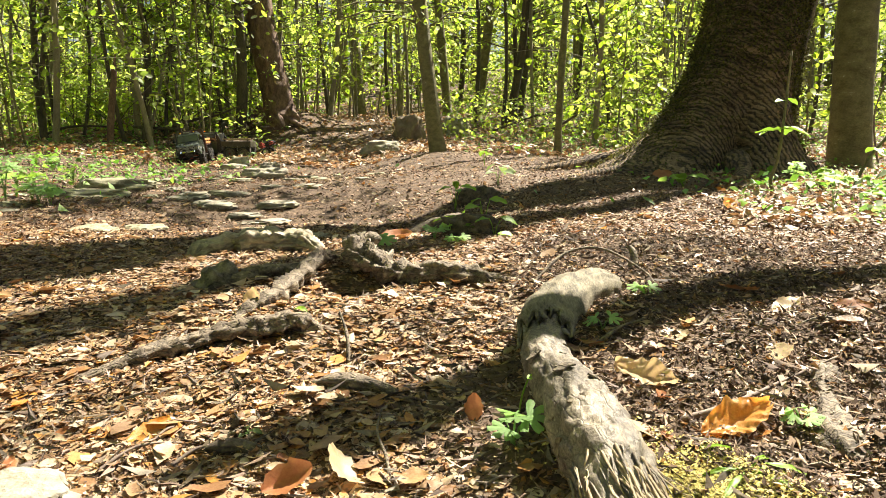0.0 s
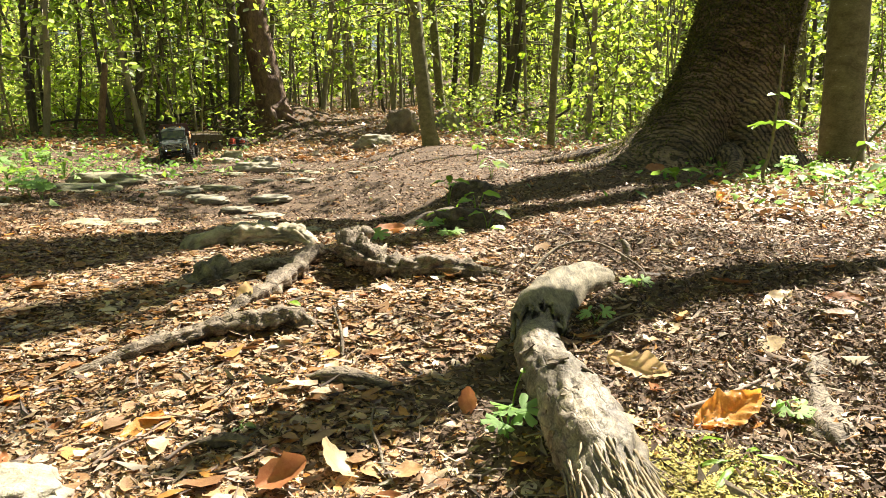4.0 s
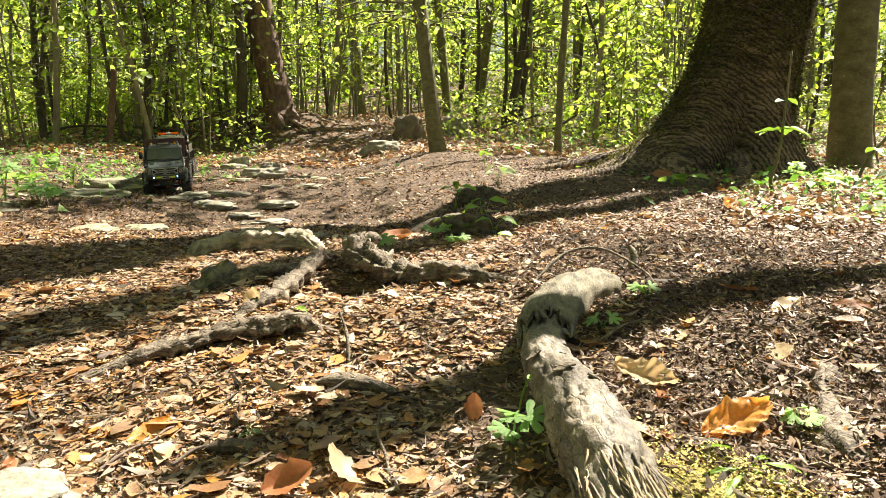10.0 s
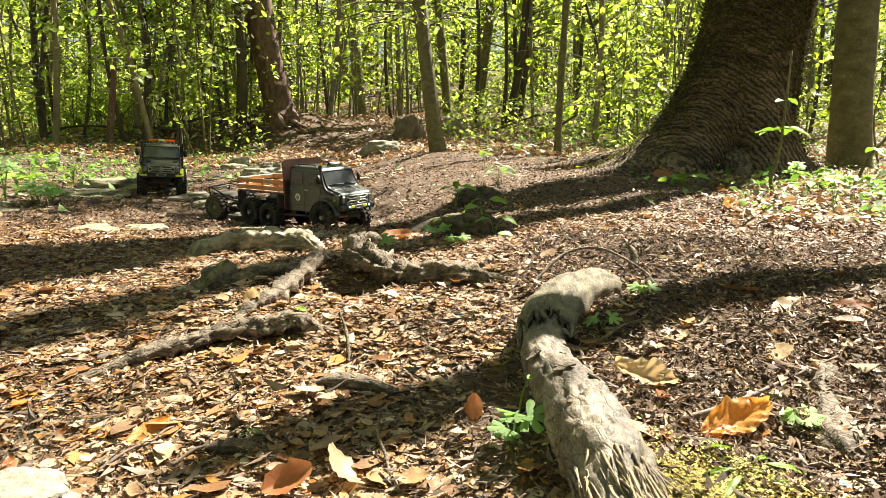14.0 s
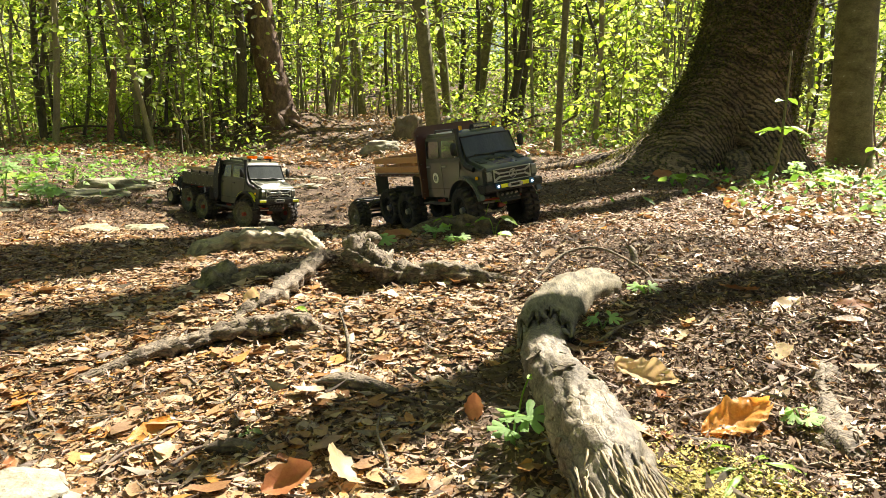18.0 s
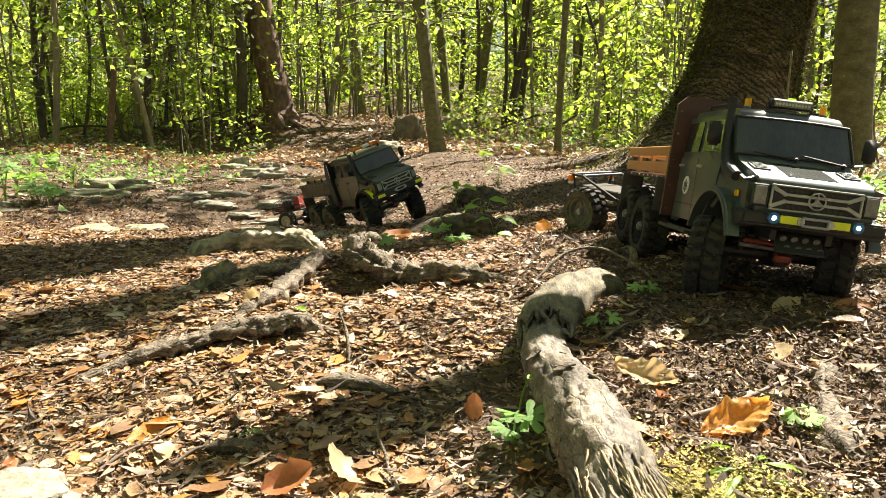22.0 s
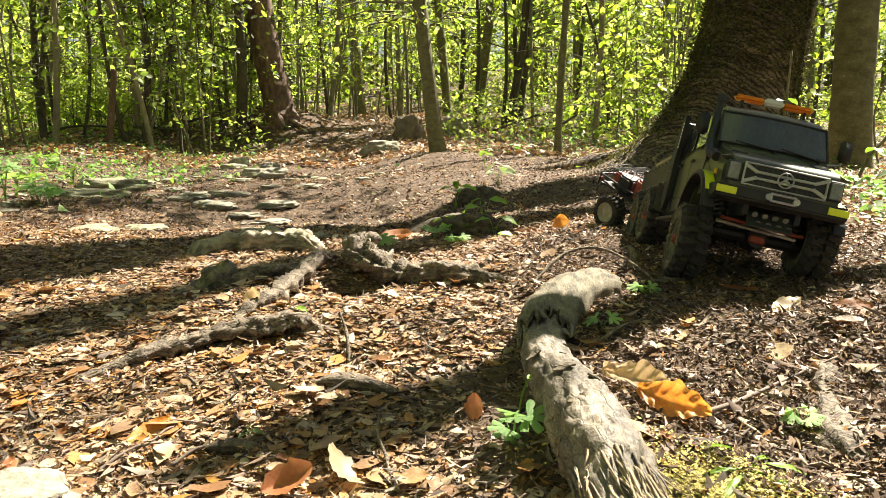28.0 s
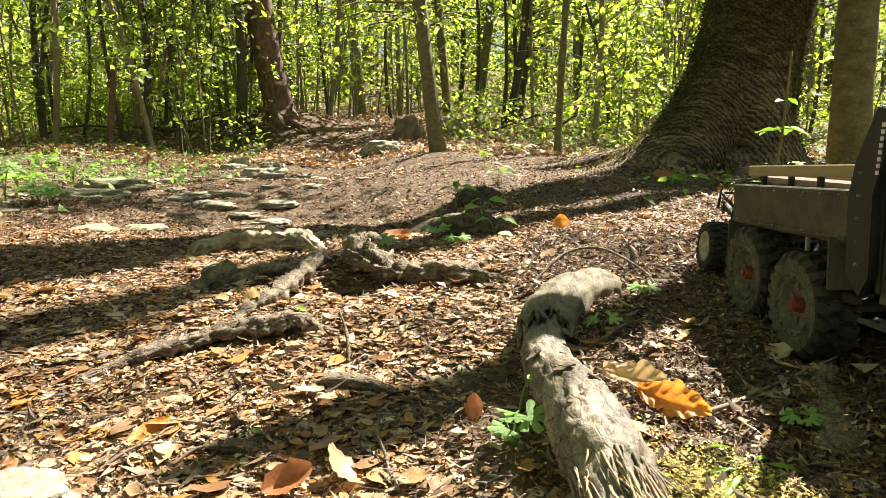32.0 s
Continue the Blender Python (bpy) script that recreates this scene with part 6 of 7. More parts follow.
        # shock absorber with its coils
        bm = bmesh.new()
        rod(bm, (0.02, s * 0.052, 0.055), (0.01, s * 0.05, 0.12), 0.004, None, 8)
        for k in range(7):
            rod(bm, (0.019 - k * 0.0012, s * 0.052, 0.064 + k * 0.007), (0.0185 - k * 0.0012, s * 0.052, 0.067 + k * 0.007), 0.0095, None, 10)
        part("shock_absorber", bm, BLACK, truck)
        # frame rail
        bm = bmesh.new()
        box(bm, (-0.2, s * 0.034, 0.086), (0.53, 0.008, 0.02), 0.001)
        part("chassis_rail", bm, BLACK, truck)
    # bonnet: raised panel, two vents of slits
    slope = Matrix.Rotation(math.atan2(0.018, 0.0635), 3, "Y")
    bm = bmesh.new()
    box(bm, (0.044, 0, 0.1593), (0.052, 0.062, 0.003), 0.001, slope)
    part("bonnet_panel", bm, paint if fleet == "board" else SCREEN, truck, "smooth panel on the bonnet")
    for s in (-1, 1):
        bm = bmesh.new()
        box(bm, (0.04, s * 0.055, 0.1623), (0.024, 0.021, 0.0024), 0.0008, slope)
        vent = part("bonnet_vent", bm, BLACK, truck)
        for k in range(4):
            bm = bmesh.new()
            box(bm, (0.048 - k * 0.0055, s * 0.055, 0.1609 + k * 0.00156), (0.0026, 0.016, 0.0028), 0.0005, slope)
            part("vent_slat", bm, paint, vent)
    # grille: frame bars that flare to both ends, dark mesh, ring badge
    bm = bmesh.new()
    box(bm, (0.0815, 0, 0.128), (0.003, 0.108, 0.028))
    mesh = part("grille_mesh", bm, BLACK, truck)
    bm = bmesh.new()
    for s in (-1, 1):
        for zz in (0.1138, 0.1422):
            box(bm, (0.084, s * 0.027, zz), (0.003, 0.054, 0.0022), 0.0006)
        box(bm, (0.084, s * 0.053, 0.128), (0.003, 0.0026, 0.0295), 0.0006)
        for zz, tilt in ((0.1355, -25), (0.1205, 25)):
            box(bm, (0.0845, s * 0.045, zz), (0.003, 0.02, 0.0048), 0.0006, Matrix.Rotation(radians(tilt * -s), 3, "X"))
        for zz in (0.1322, 0.1238):
            box(bm, (0.0845, s * 0.02, zz), (0.0032, 0.04, 0.0035), 0.0006)
    part("grille_frame", bm, SILVER, truck, "silver grille frame flaring to both ends")
    for i in range(2):
        for k in range(12):
            bm = bmesh.new()
            box(bm, (0.0832, -0.0385 + k * 0.007, 0.1378 if i else 0.1182), (0.001, 0.0026, 0.0045), 0, Matrix.Rotation(radians(45), 3, "X"))
            part("mesh_link", bm, PANEL, mesh)
    bm = bmesh.new()
    loops = [[bm.verts.new((0.0868 + 0.0013 * math.cos(q), (0.0098 + 0.0011 * math.sin(q)) * math.cos(p), 0.128 + (0.0098 + 0.0011 * math.sin(q)) * math.sin(p))) for q in (0, 1.26, 2.51, 3.77, 5.03)] for p in (2 * math.pi * k / 24 for k in range(24))]
    for k in range(24):
        for j in range(5):
            bm.faces.new((loops[k][j], loops[(k + 1) % 24][j], loops[(k + 1) % 24][(j + 1) % 5], loops[k][(j + 1) % 5]))
    bmesh.ops.recalc_face_normals(bm, faces=bm.faces)
    badge = part("ring_badge", bm, STEEL, truck, "plain silver ring badge")
    bm = bmesh.new()
    rod(bm, (0.0855, 0, 0.128), (0.0875, 0, 0.128), 0.003, 0.0022, 12)
    for a in (90, 210, 330):
        rod(bm, (0.0868, 0, 0.128), (0.0868, 0.0095 * math.cos(radians(a)), 0.128 + 0.0095 * math.sin(radians(a))), 0.0016, 0.0007, 6)
    part("badge_boss", bm, STEEL, badge)
    # bumper with lamps or reflectors and a fairlead
    bm = bmesh.new()
    prism(bm, [(0.05, 0.091), (0.08, 0.089), (0.09, 0.094), (0.09, 0.109), (0.05, 0.111)], -0.087, 0.087, 0.002, lambda x, z: 0.97 if x > 0.085 else 1.0)
    part("bumper", bm, BLACK, truck)
    for s in (-1, 1):
        if fleet == "slatted":
            bm = bmesh.new()
            rod(bm, (0.088, s * 0.0495, 0.1035), (0.0935, s * 0.0495, 0.1035), 0.0068, None, 16)
            ring = part("fog_lamp", bm, BLUE, truck, "small round lamp in a dark blue housing")
            bm = bmesh.new()
            rod(bm, (0.0936, s * 0.0495, 0.1035), (0.0948, s * 0.0495, 0.1035), 0.0028, 0.0022, 14)
            part("lit_bulb", bm, FOG_GLOW, ring, "glowing white lamp")
            bm = bmesh.new()
            box(bm, (0.0908, s * 0.0285, 0.103), (0.002, 0.025, 0.0092), 0.0004)
        else:
            bm = bmesh.new()
            box(bm, (0.0905, s * 0.0715, 0.1012), (0.0022, 0.026, 0.0092), 0.0004)
        part("reflector", bm, YELLOW, truck, "bright yellow reflector strip")
    bm = bmesh.new()
    for zz in (0.098, 0.107):
        rod(bm, (0.0925, -0.016, zz), (0.0925, 0.016, zz), 0.0018, None, 8)
    for s in (-1, 1):
        rod(bm, (0.0925, s * 0.016, 0.098), (0.0925, s * 0.016, 0.107), 0.0024, None, 8)
        rod(bm, (0.089, s * 0.0175, 0.1025), (0.0935, s * 0.0175, 0.1025), 0.0045, None, 10)
    part("fairlead", bm, STEEL, truck, "rounded metal fairlead")
    # perforated skid plate, steering rods, red gear case, axles
    bm = bmesh.new()
    box(bm, (0.062, 0, 0.073), (0.003, 0.06, 0.026), 0.001, Matrix.Rotation(radians(-35), 3, "Y"))
    plate = part("skid_plate", bm, PANEL, truck)
    for k in range(8):
        bm = bmesh.new()
        rod(bm, (0.0645, -0.021 + (k % 4) * 0.0135 + (k // 4) * 0.006, 0.08 - (k // 4) * 0.011), (0.0655, -0.021 + (k % 4) * 0.0135 + (k // 4) * 0.006, 0.0792 - (k // 4) * 0.011), 0.0042, None, 10)
        part("plate_hole", bm, LENS, plate)
    for x in (0.0, -0.29, -0.405):
        bm = bmesh.new()
        rod(bm, (x, -0.07, 0.0525), (x, 0.07, 0.0525), 0.0085, None, 10)
        rod(bm, (x - 0.016, 0.006, 0.0525), (x + 0.016, 0.006, 0.0525), 0.018, 0.014, 12)
        axle = part("axle", bm, BLACK, truck)
        bm = bmesh.new()
        box(bm, (x + 0.02, 0.004, 0.05), (0.008, 0.022, 0.011), 0.002)
        part("gear_cover", bm, RED_DARK, axle, "red gear cover")
    for zz, y0, y1, mt in ((0.07, -0.055, 0.06, RED_DARK), (0.064, -0.06, 0.05, STEEL)):
        bm = bmesh.new()
        rod(bm, (0.034, y0, zz), (0.03, y1, zz - 0.004), 0.0026, None, 8)
        part("steering_rod", bm, mt, truck)
    # snorkel up the pillar on the off side
    pts = [(0.036, -0.083, 0.152), (0.022, -0.0865, 0.156), (0.006, -0.0855, 0.172), (-0.004, -0.0835, 0.195), (-0.012, -0.081, 0.222), (-0.014, -0.08, 0.24)]
    ob = limb("snorkel", pts, [0.0065, 0.0065, 0.006, 0.0052, 0.005, 0.005], BLACK, truck, seg=10, steps=4)
    bm = bmesh.new()
    rod(bm, (-0.014, -0.08, 0.237), (-0.0145, -0.08, 0.247), 0.0072, 0.0065, 12)
    part("snorkel_cap", bm, BLACK, ob)
    bm = bmesh.new()
    rod(bm, (0.03, -0.0845, 0.154), (0.046, -0.0825, 0.1475), 0.0075, 0.0065, 12)
    part("pipe_elbow", bm, BLACK, ob)
    for s in (-1, 1):
        bm = bmesh.new()
        for p, q in (((-0.06, 0.238), (-0.064, 0.2455)), ((-0.15, 0.2385), (-0.146, 0.2465)), ((-0.064, 0.2455), (-0.146, 0.2465))):
            rod(bm, (p[0], s * 0.06, p[1]), (q[0], s * 0.06, q[1]), 0.0022, None, 6)
        part("roof_rail", bm, BLACK, truck)


def mark(truck):
    """A pale round badge with dark strokes on each front door."""
    for s in (-1, 1):
        bm = bmesh.new()
        rod(bm, (-0.138, s * 0.0812, 0.128), (-0.138, s * 0.0822, 0.128), 0.0135, None, 20)
        disc = part("door_badge", bm, WHITE, truck, "pale round badge with dark strokes")
        for dx, h in ((-0.005, 0.012), (0.0, 0.019), (0.005, 0.012)):
            bm = bmesh.new()
            box(bm, (-0.138 + dx, s * 0.0825, 0.127), (0.0022, 0.0006, h))
            part("badge_stroke", bm, PAINT, disc)


def bolts_along(parent, pts, r=0.0018, mt=STEEL):
    for p, q in pts:
        bm = bmesh.new()
        rod(bm, p, q, r, r * 0.8, 6)
        part("bolt", bm, mt, parent)


def truck_slatted():
    truck = new("toy_truck")
    tagged(truck, "dark green six-wheeled model truck with slatted wooden bed", "toy truck", group="model trucks")
    cab(truck, PAINT, "slatted")
    mark(truck)
    bm = bmesh.new()
    a = [(-0.096, 0.077), (0.096, 0.077), (0.096, 0.25), (0.083, 0.263), (-0.083, 0.263), (-0.096, 0.25)]
    f = [bm.verts.new((-0.192, y, z)) for y, z in a]
    b = [bm.verts.new((-0.199, y, z)) for y, z in a]
    bm.faces.new(f)
    bm.faces.new(b[::-1])
    for i in range(6):
        j = (i + 1) % 6
        bm.faces.new((f[j], f[i], b[i], b[j]))
    bmesh.ops.recalc_face_normals(bm, faces=bm.faces)
    head = part("headboard", bm, HEADBOARD, truck, "brown-red headboard with cut corners")
    bolts_along(head, [((-0.1915, s * 0.09, z), (-0.19, s * 0.09, z)) for s in (-1, 1) for z in (0.088, 0.125, 0.165, 0.205, 0.24)], 0.0016, LENS)
    bm = bmesh.new()
    box(bm, (-0.34, 0, 0.136), (0.278, 0.178, 0.007), 0.001)
    bed = part("bed_floor", bm, HEADBOARD, truck)
    bm = bmesh.new()
    box(bm, (-0.34, 0, 0.1405), (0.27, 0.165, 0.002))
    part("bed_board", bm, BED_PLY, bed, "pale plywood bed")
    bolts_along(bed, [((-0.21 - k * 0.029, s * 0.0888, 0.136), (-0.21 - k * 0.029, s * 0.0905, 0.136)) for s in (-1, 1) for k in range(10)], 0.0017)
    for s in (-1, 1):
        for zz in (0.1525, 0.178):
            bm = bmesh.new()
            box(bm, (-0.339, s * 0.0895, zz), (0.277, 0.006, 0.0165), 0.0012)
            part("side_slat", bm, SLAT, truck, "varnished orange-brown wooden slat")
        for x in (-0.24, -0.33, -0.42):
            bm = bmesh.new()
            box(bm, (x, s * 0.0835, 0.1645), (0.013, 0.0055, 0.046), 0.0008)
            part("slat_post", bm, SLAT, truck)
    for zz in (0.1525, 0.178):
        bm = bmesh.new()
        box(bm, (-0.4785, 0, zz), (0.006, 0.172, 0.0165), 0.0012)
        part("tail_slat", bm, SLAT, truck)
    bm = bmesh.new()
    box(bm, (-0.36, 0.02, 0.1565), (0.03, 0.04, 0.03), 0.003)
    part("crate", bm, RED_DARK, truck, "small red box in the bed")
    for s in (-1, 1):
        for x in (-0.235, -0.47):
            bm = bmesh.new()
            box(bm, (x, s * 0.078, 0.108), (0.0025, 0.04, 0.056), 0.0005)
            part("mudguard", bm, MUDFLAP, truck)
    for y in (-0.05, 0.05):  # beacons
        bm = bmesh.new()
        rod(bm, (-0.042, y, 0.236), (-0.042, y, 0.2415), 0.0046, None, 14)
        base = part("beacon", bm, BLUE, truck)
        bm = bmesh.new()
        rod(bm, (-0.042, y, 0.2416), (-0.042, y, 0.2525), 0.0044, 0.004, 14)
        part("beacon_lens", bm, AMBER, base, "amber beacon lens")
    bm = bmesh.new()
    box(bm, (-0.028, 0, 0.248), (0.012, 0.054, 0.0125), 0.002)
    bar = part("light_bar", bm, BLACK, truck)
    bm = bmesh.new()
    box(bm, (-0.0217, 0, 0.248), (0.0012, 0.048, 0.008), 0.0003)
    strip = part("lamp_strip", bm, LENS, bar, "grey lens over a row of lamps")
    for k in range(11):
        bm = bmesh.new()
        box(bm, (-0.021, -0.021 + k * 0.0042, 0.2478), (0.0008, 0.003, 0.0032), 0.0002)
        part("lamp_chip", bm, LEDS, strip)
    for s in (-1, 1):
        bm = bmesh.new()
        box(bm, (-0.03, s * 0.0285, 0.243), (0.005, 0.002, 0.0125))
        part("bar_bracket", bm, BLACK, bar)
    return truck


def truck_board():
    truck = new("toy_truck")
    tagged(truck, "olive green six-wheeled model truck with orange roof light bar", "toy truck", group="model trucks")
    cab(truck, PAINT_B, "board")
    for s in (-1, 1):  # black sloping guards behind the cab
        bm = bmesh.new()
        prism(bm, [(-0.2, 0.08), (-0.186, 0.1), (-0.186, 0.17), (-0.176, 0.2), (-0.172, 0.243), (-0.186, 0.246), (-0.214, 0.2), (-0.222, 0.17), (-0.222, 0.1)], s * 0.0835, s * 0.0915, 0.001)
        guard = part("cab_guard", bm, BLACK, truck)
        bolts_along(guard, [((-0.205, s * 0.0915, z), (-0.205, s * 0.0935, z)) for z in (0.11, 0.13, 0.15, 0.17, 0.19)], 0.0018, LENS)
        bars = [(0.19 + k * 0.0056) for k in range(8)]
        for k, z in enumerate(bars):  # unreadable upright lettering as bars
            bm = bmesh.new()
            box(bm, (-0.182 + 0.006 * (z - 0.19) / 0.04, s * 0.0918, z), (0.0042, 0.0008, 0.0034))
            part("lettering_bar", bm, WHITE, guard)
    bm = bmesh.new()
    box(bm, (-0.19, 0, 0.16), (0.006, 0.166, 0.15), 0.002)
    part("back_panel", bm, BLACK, truck)
    bm = bmesh.new()
    box(bm, (-0.343, 0, 0.128), (0.25, 0.176, 0.006), 0.001)
    bed = part("bed_floor", bm, OLIVE_WOOD, truck)
    for s in (-1, 1):
        bm = bmesh.new()
        box(bm, (-0.345, s * 0.088, 0.1515), (0.245, 0.005, 0.047), 0.001)
        board = part("side_board", bm, OLIVE_WOOD, truck, "worn olive side board")
        for zz in (0.1305, 0.172):
            bm = bmesh.new()
            box(bm, (-0.345, s * 0.0912, zz), (0.245, 0.002, 0.0042), 0.0005)
            part("edge_strip", bm, OLIVE_WOOD, board)
        bolts_along(board, [((-0.235 - k * 0.031, s * 0.091, z), (-0.235 - k * 0.031, s * 0.0932, z)) for k in range(8) for z in (0.1325, 0.17)], 0.0014)
        bm = bmesh.new()
        box(bm, (-0.348, s * 0.07, 0.191), (0.24, 0.005, 0.0125), 0.001)
        rail = part("top_rail", bm, TAN_WOOD, truck, "tan wooden top rail")
        for x in (-0.255, -0.315, -0.375, -0.44):
            bm = bmesh.new()
            box(bm, (x, s * 0.0655, 0.185), (0.007, 0.005, 0.03), 0.0006)
            part("rail_post", bm, BLACK, rail)
    bm = bmesh.new()
    box(bm, (-0.466, 0, 0.15), (0.005, 0.17, 0.045), 0.001)
    part("tail_board", bm, OLIVE_WOOD, truck)
    rnd = random.Random(5)
    for k in range(9):  # split logs on the bed
        bm = bmesh.new()
        y = -0.056 + 0.0135 * k
        rod(bm, (-0.235, y, 0.16 + rnd.uniform(-0.003, 0.02)), (-0.45, y + rnd.uniform(-0.006, 0.006), 0.162 + rnd.uniform(-0.003, 0.02)), rnd.uniform(0.006, 0.0085), None, 8)
        part("loaded_stick", bm, TWIG, truck, "grey-brown stick lying on the bed")
    for s in (-1, 1):
        for x in (-0.238, -0.462):
            bm = bmesh.new()
            box(bm, (x, s * 0.078, 0.106), (0.0025, 0.04, 0.05), 0.0005)
            part("mudguard", bm, MUDFLAP, truck)
        bm = bmesh.new()
        rod(bm, (-0.345, s * 0.06, 0.06), (-0.345, s * 0.06, 0.122), 0.003, None, 8)
        part("bed_strut", bm, STEEL, truck)
    # roof bar: two orange lenses and a white middle on three feet
    bm = bmesh.new()
    box(bm, (-0.04, 0, 0.2555), (0.016, 0.028, 0.0105), 0.003, seg=2)
    bar = part("light_bar", bm, WHITE, truck, "orange light bar with a white middle")
    for s in (-1, 1):
        bm = bmesh.new()
        box(bm, (-0.04, s * 0.0345, 0.2545), (0.0145, 0.044, 0.0095), 0.0035, seg=2)
        part("orange_lens", bm, ORANGE, bar)
        bm = bmesh.new()
        box(bm, (-0.04, s * 0.045, 0.2435), (0.008, 0.004, 0.015))
        part("bar_foot", bm, BLACK, bar)
    return truck


def trailer_pipes():
    """Two-wheeled trailer; its origin is on the ground under the axle, the drawbar's eye at x = 0.15."""
    tr = new("toy_trailer")
    tagged(tr, "black pipe-framed model trailer with large knobbly tyres", "toy trailer", group="model trailers")
    bm = bmesh.new()
    rod(bm, (0, -0.07, 0.05), (0, 0.07, 0.05), 0.006, None, 10)
    part("axle", bm, BLACK, tr)
    bm = bmesh.new()
    for s in (-1, 1):
        rod(bm, (0.15, 0, 0.075), (0.06, s * 0.04, 0.078), 0.0035, None, 8)
        rod(bm, (0.06, s * 0.04, 0.078), (-0.07, s * 0.04, 0.078), 0.0035, None, 8)
    for x in (0.055, 0.0, -0.068):
        rod(bm, (x, -0.042, 0.078), (x, 0.042, 0.078), 0.0035, None, 8)
    part("frame", bm, BLACK, tr)
    bm = bmesh.new()
    for s in (-1, 1):
        rod(bm, (0.055, s * 0.055, 0.082), (-0.04, s * 0.06, 0.117), 0.003, None, 8)
        rod(bm, (-0.04, s * 0.06, 0.117), (-0.07, s * 0.06, 0.117), 0.003, None, 8)
        rod(bm, (-0.068, s * 0.06, 0.117), (-0.068, s * 0.05, 0.08), 0.003, None, 8)
    rod(bm, (-0.07, -0.06, 0.117), (-0.07, 0.06, 0.117), 0.003, None, 8)
    rod(bm, (-0.04, -0.06, 0.117), (-0.04, 0.06, 0.117), 0.003, None, 8)
    part("pipe_rack", bm, BLACK, tr)
    bm = bmesh.new()
    box(bm, (-0.01, 0, 0.088), (0.11, 0.08, 0.012), 0.002)
    part("deck", bm, MUDFLAP, tr)
    for s in (-1, 1):
        bm = bmesh.new()
        rod(bm, (-0.072, s * 0.062, 0.103), (-0.072, s * 0.062, 0.115), 0.006, 0.005, 10)
        lamp = part("tail_lamp", bm, ORANGE, tr, "small red-orange tail lamp")
        bm = bmesh.new()
        rod(bm, (-0.072, s * 0.062, 0.097), (-0.072, s * 0.062, 0.103), 0.006, None, 10)
        part("lamp_base", bm, WHITE, lamp)
    return tr


def trailer_load():
    tr = new("toy_trailer")
    tagged(tr, "small black model trailer loaded with red cans under netting", "toy trailer", group="model trailers")
    bm = bmesh.new()
    rod(bm, (0, -0.055, 0.037), (0, 0.055, 0.037), 0.005, None, 10)
    part("axle", bm, BLACK, tr)
    bm = bmesh.new()
    for s in (-1, 1):
        rod(bm, (0.14, 0, 0.07), (0.05, s * 0.045, 0.07), 0.003, None, 8)
        rod(bm, (0.05, s * 0.045, 0.07), (-0.075, s * 0.045, 0.082), 0.003, None, 8)
        rod(bm, (0.0, s * 0.04, 0.04), (0.0, s * 0.045, 0.072), 0.003, None, 8)
    for x in (0.05, -0.01, -0.074):
        rod(bm, (x, -0.046, 0.072), (x, 0.046, 0.072), 0.003, None, 8)
    part("frame", bm, BLACK, tr)
    bm = bmesh.new()
    for s in (-1, 1):
        rod(bm, (0.05, s * 0.05, 0.092), (-0.08, s * 0.05, 0.096), 0.0025, None, 8)
        for x in (0.05, -0.015, -0.08):
            rod(bm, (x, s * 0.05, 0.07), (x, s * 0.05, 0.094), 0.002, None, 6)
    rod(bm, (-0.08, -0.05, 0.096), (-0.08, 0.05, 0.096), 0.0025, None, 8)
    rod(bm, (0.05, -0.05, 0.092), (0.05, 0.05, 0.092), 0.0025, None, 8)
    part("rail", bm, BLACK, tr)
    bm = bmesh.new()
    box(bm, (-0.015, 0, 0.075), (0.125, 0.09, 0.004))
    part("deck", bm, BLACK, tr)
    for x, y, sx, sy, sz, mt in ((0.03, -0.022, 0.028, 0.04, 0.046, RED), (0.028, 0.025, 0.03, 0.038, 0.05, RED), (-0.015, -0.018, 0.04, 0.05, 0.036, BLACK), (-0.055, 0.01, 0.03, 0.06, 0.03, RED)):
        bm = bmesh.new()
        box(bm, (x, y, 0.078 + sz / 2), (sx, sy, sz), 0.004, seg=2)
        can = part("loaded_can", bm, mt, tr)
        if mt is RED:
            bm = bmesh.new()
            rod(bm, (x + 0.006, y, 0.078 + sz), (x + 0.006, y, 0.085 + sz), 0.005, None, 10)
            part("cap", bm, BLACK, can)
    tubes = []
    for k in range(9):
        y = -0.05 + 0.0125 * k
        tubes.append(tube([(0.055, y, 0.1), (0.03, y, 0.131), (-0.015, y * 0.95, 0.126), (-0.06, y, 0.118), (-0.082, y, 0.097)], [0.0009] * 5, seg=4, steps=3))
    for k in range(9):
        x = 0.05 - 0.016 * k
        zt = 0.128 if k < 6 else 0.115
        tubes.append(tube([(x, -0.052, 0.094), (x, -0.04, zt), (x, 0.0, zt + 0.004), (x, 0.04, zt), (x, 0.052, 0.094)], [0.0009] * 5, seg=4, steps=3))
    pooled("netting", tubes, PANEL, tr, "dark net over the load")
    for s in (-1, 1):
        bm = bmesh.new()
        rod(bm, (-0.082, s * 0.04, 0.082), (-0.086, s * 0.04, 0.082), 0.004, None, 10)
        part("tail_lamp", bm, RED, tr)
    return tr


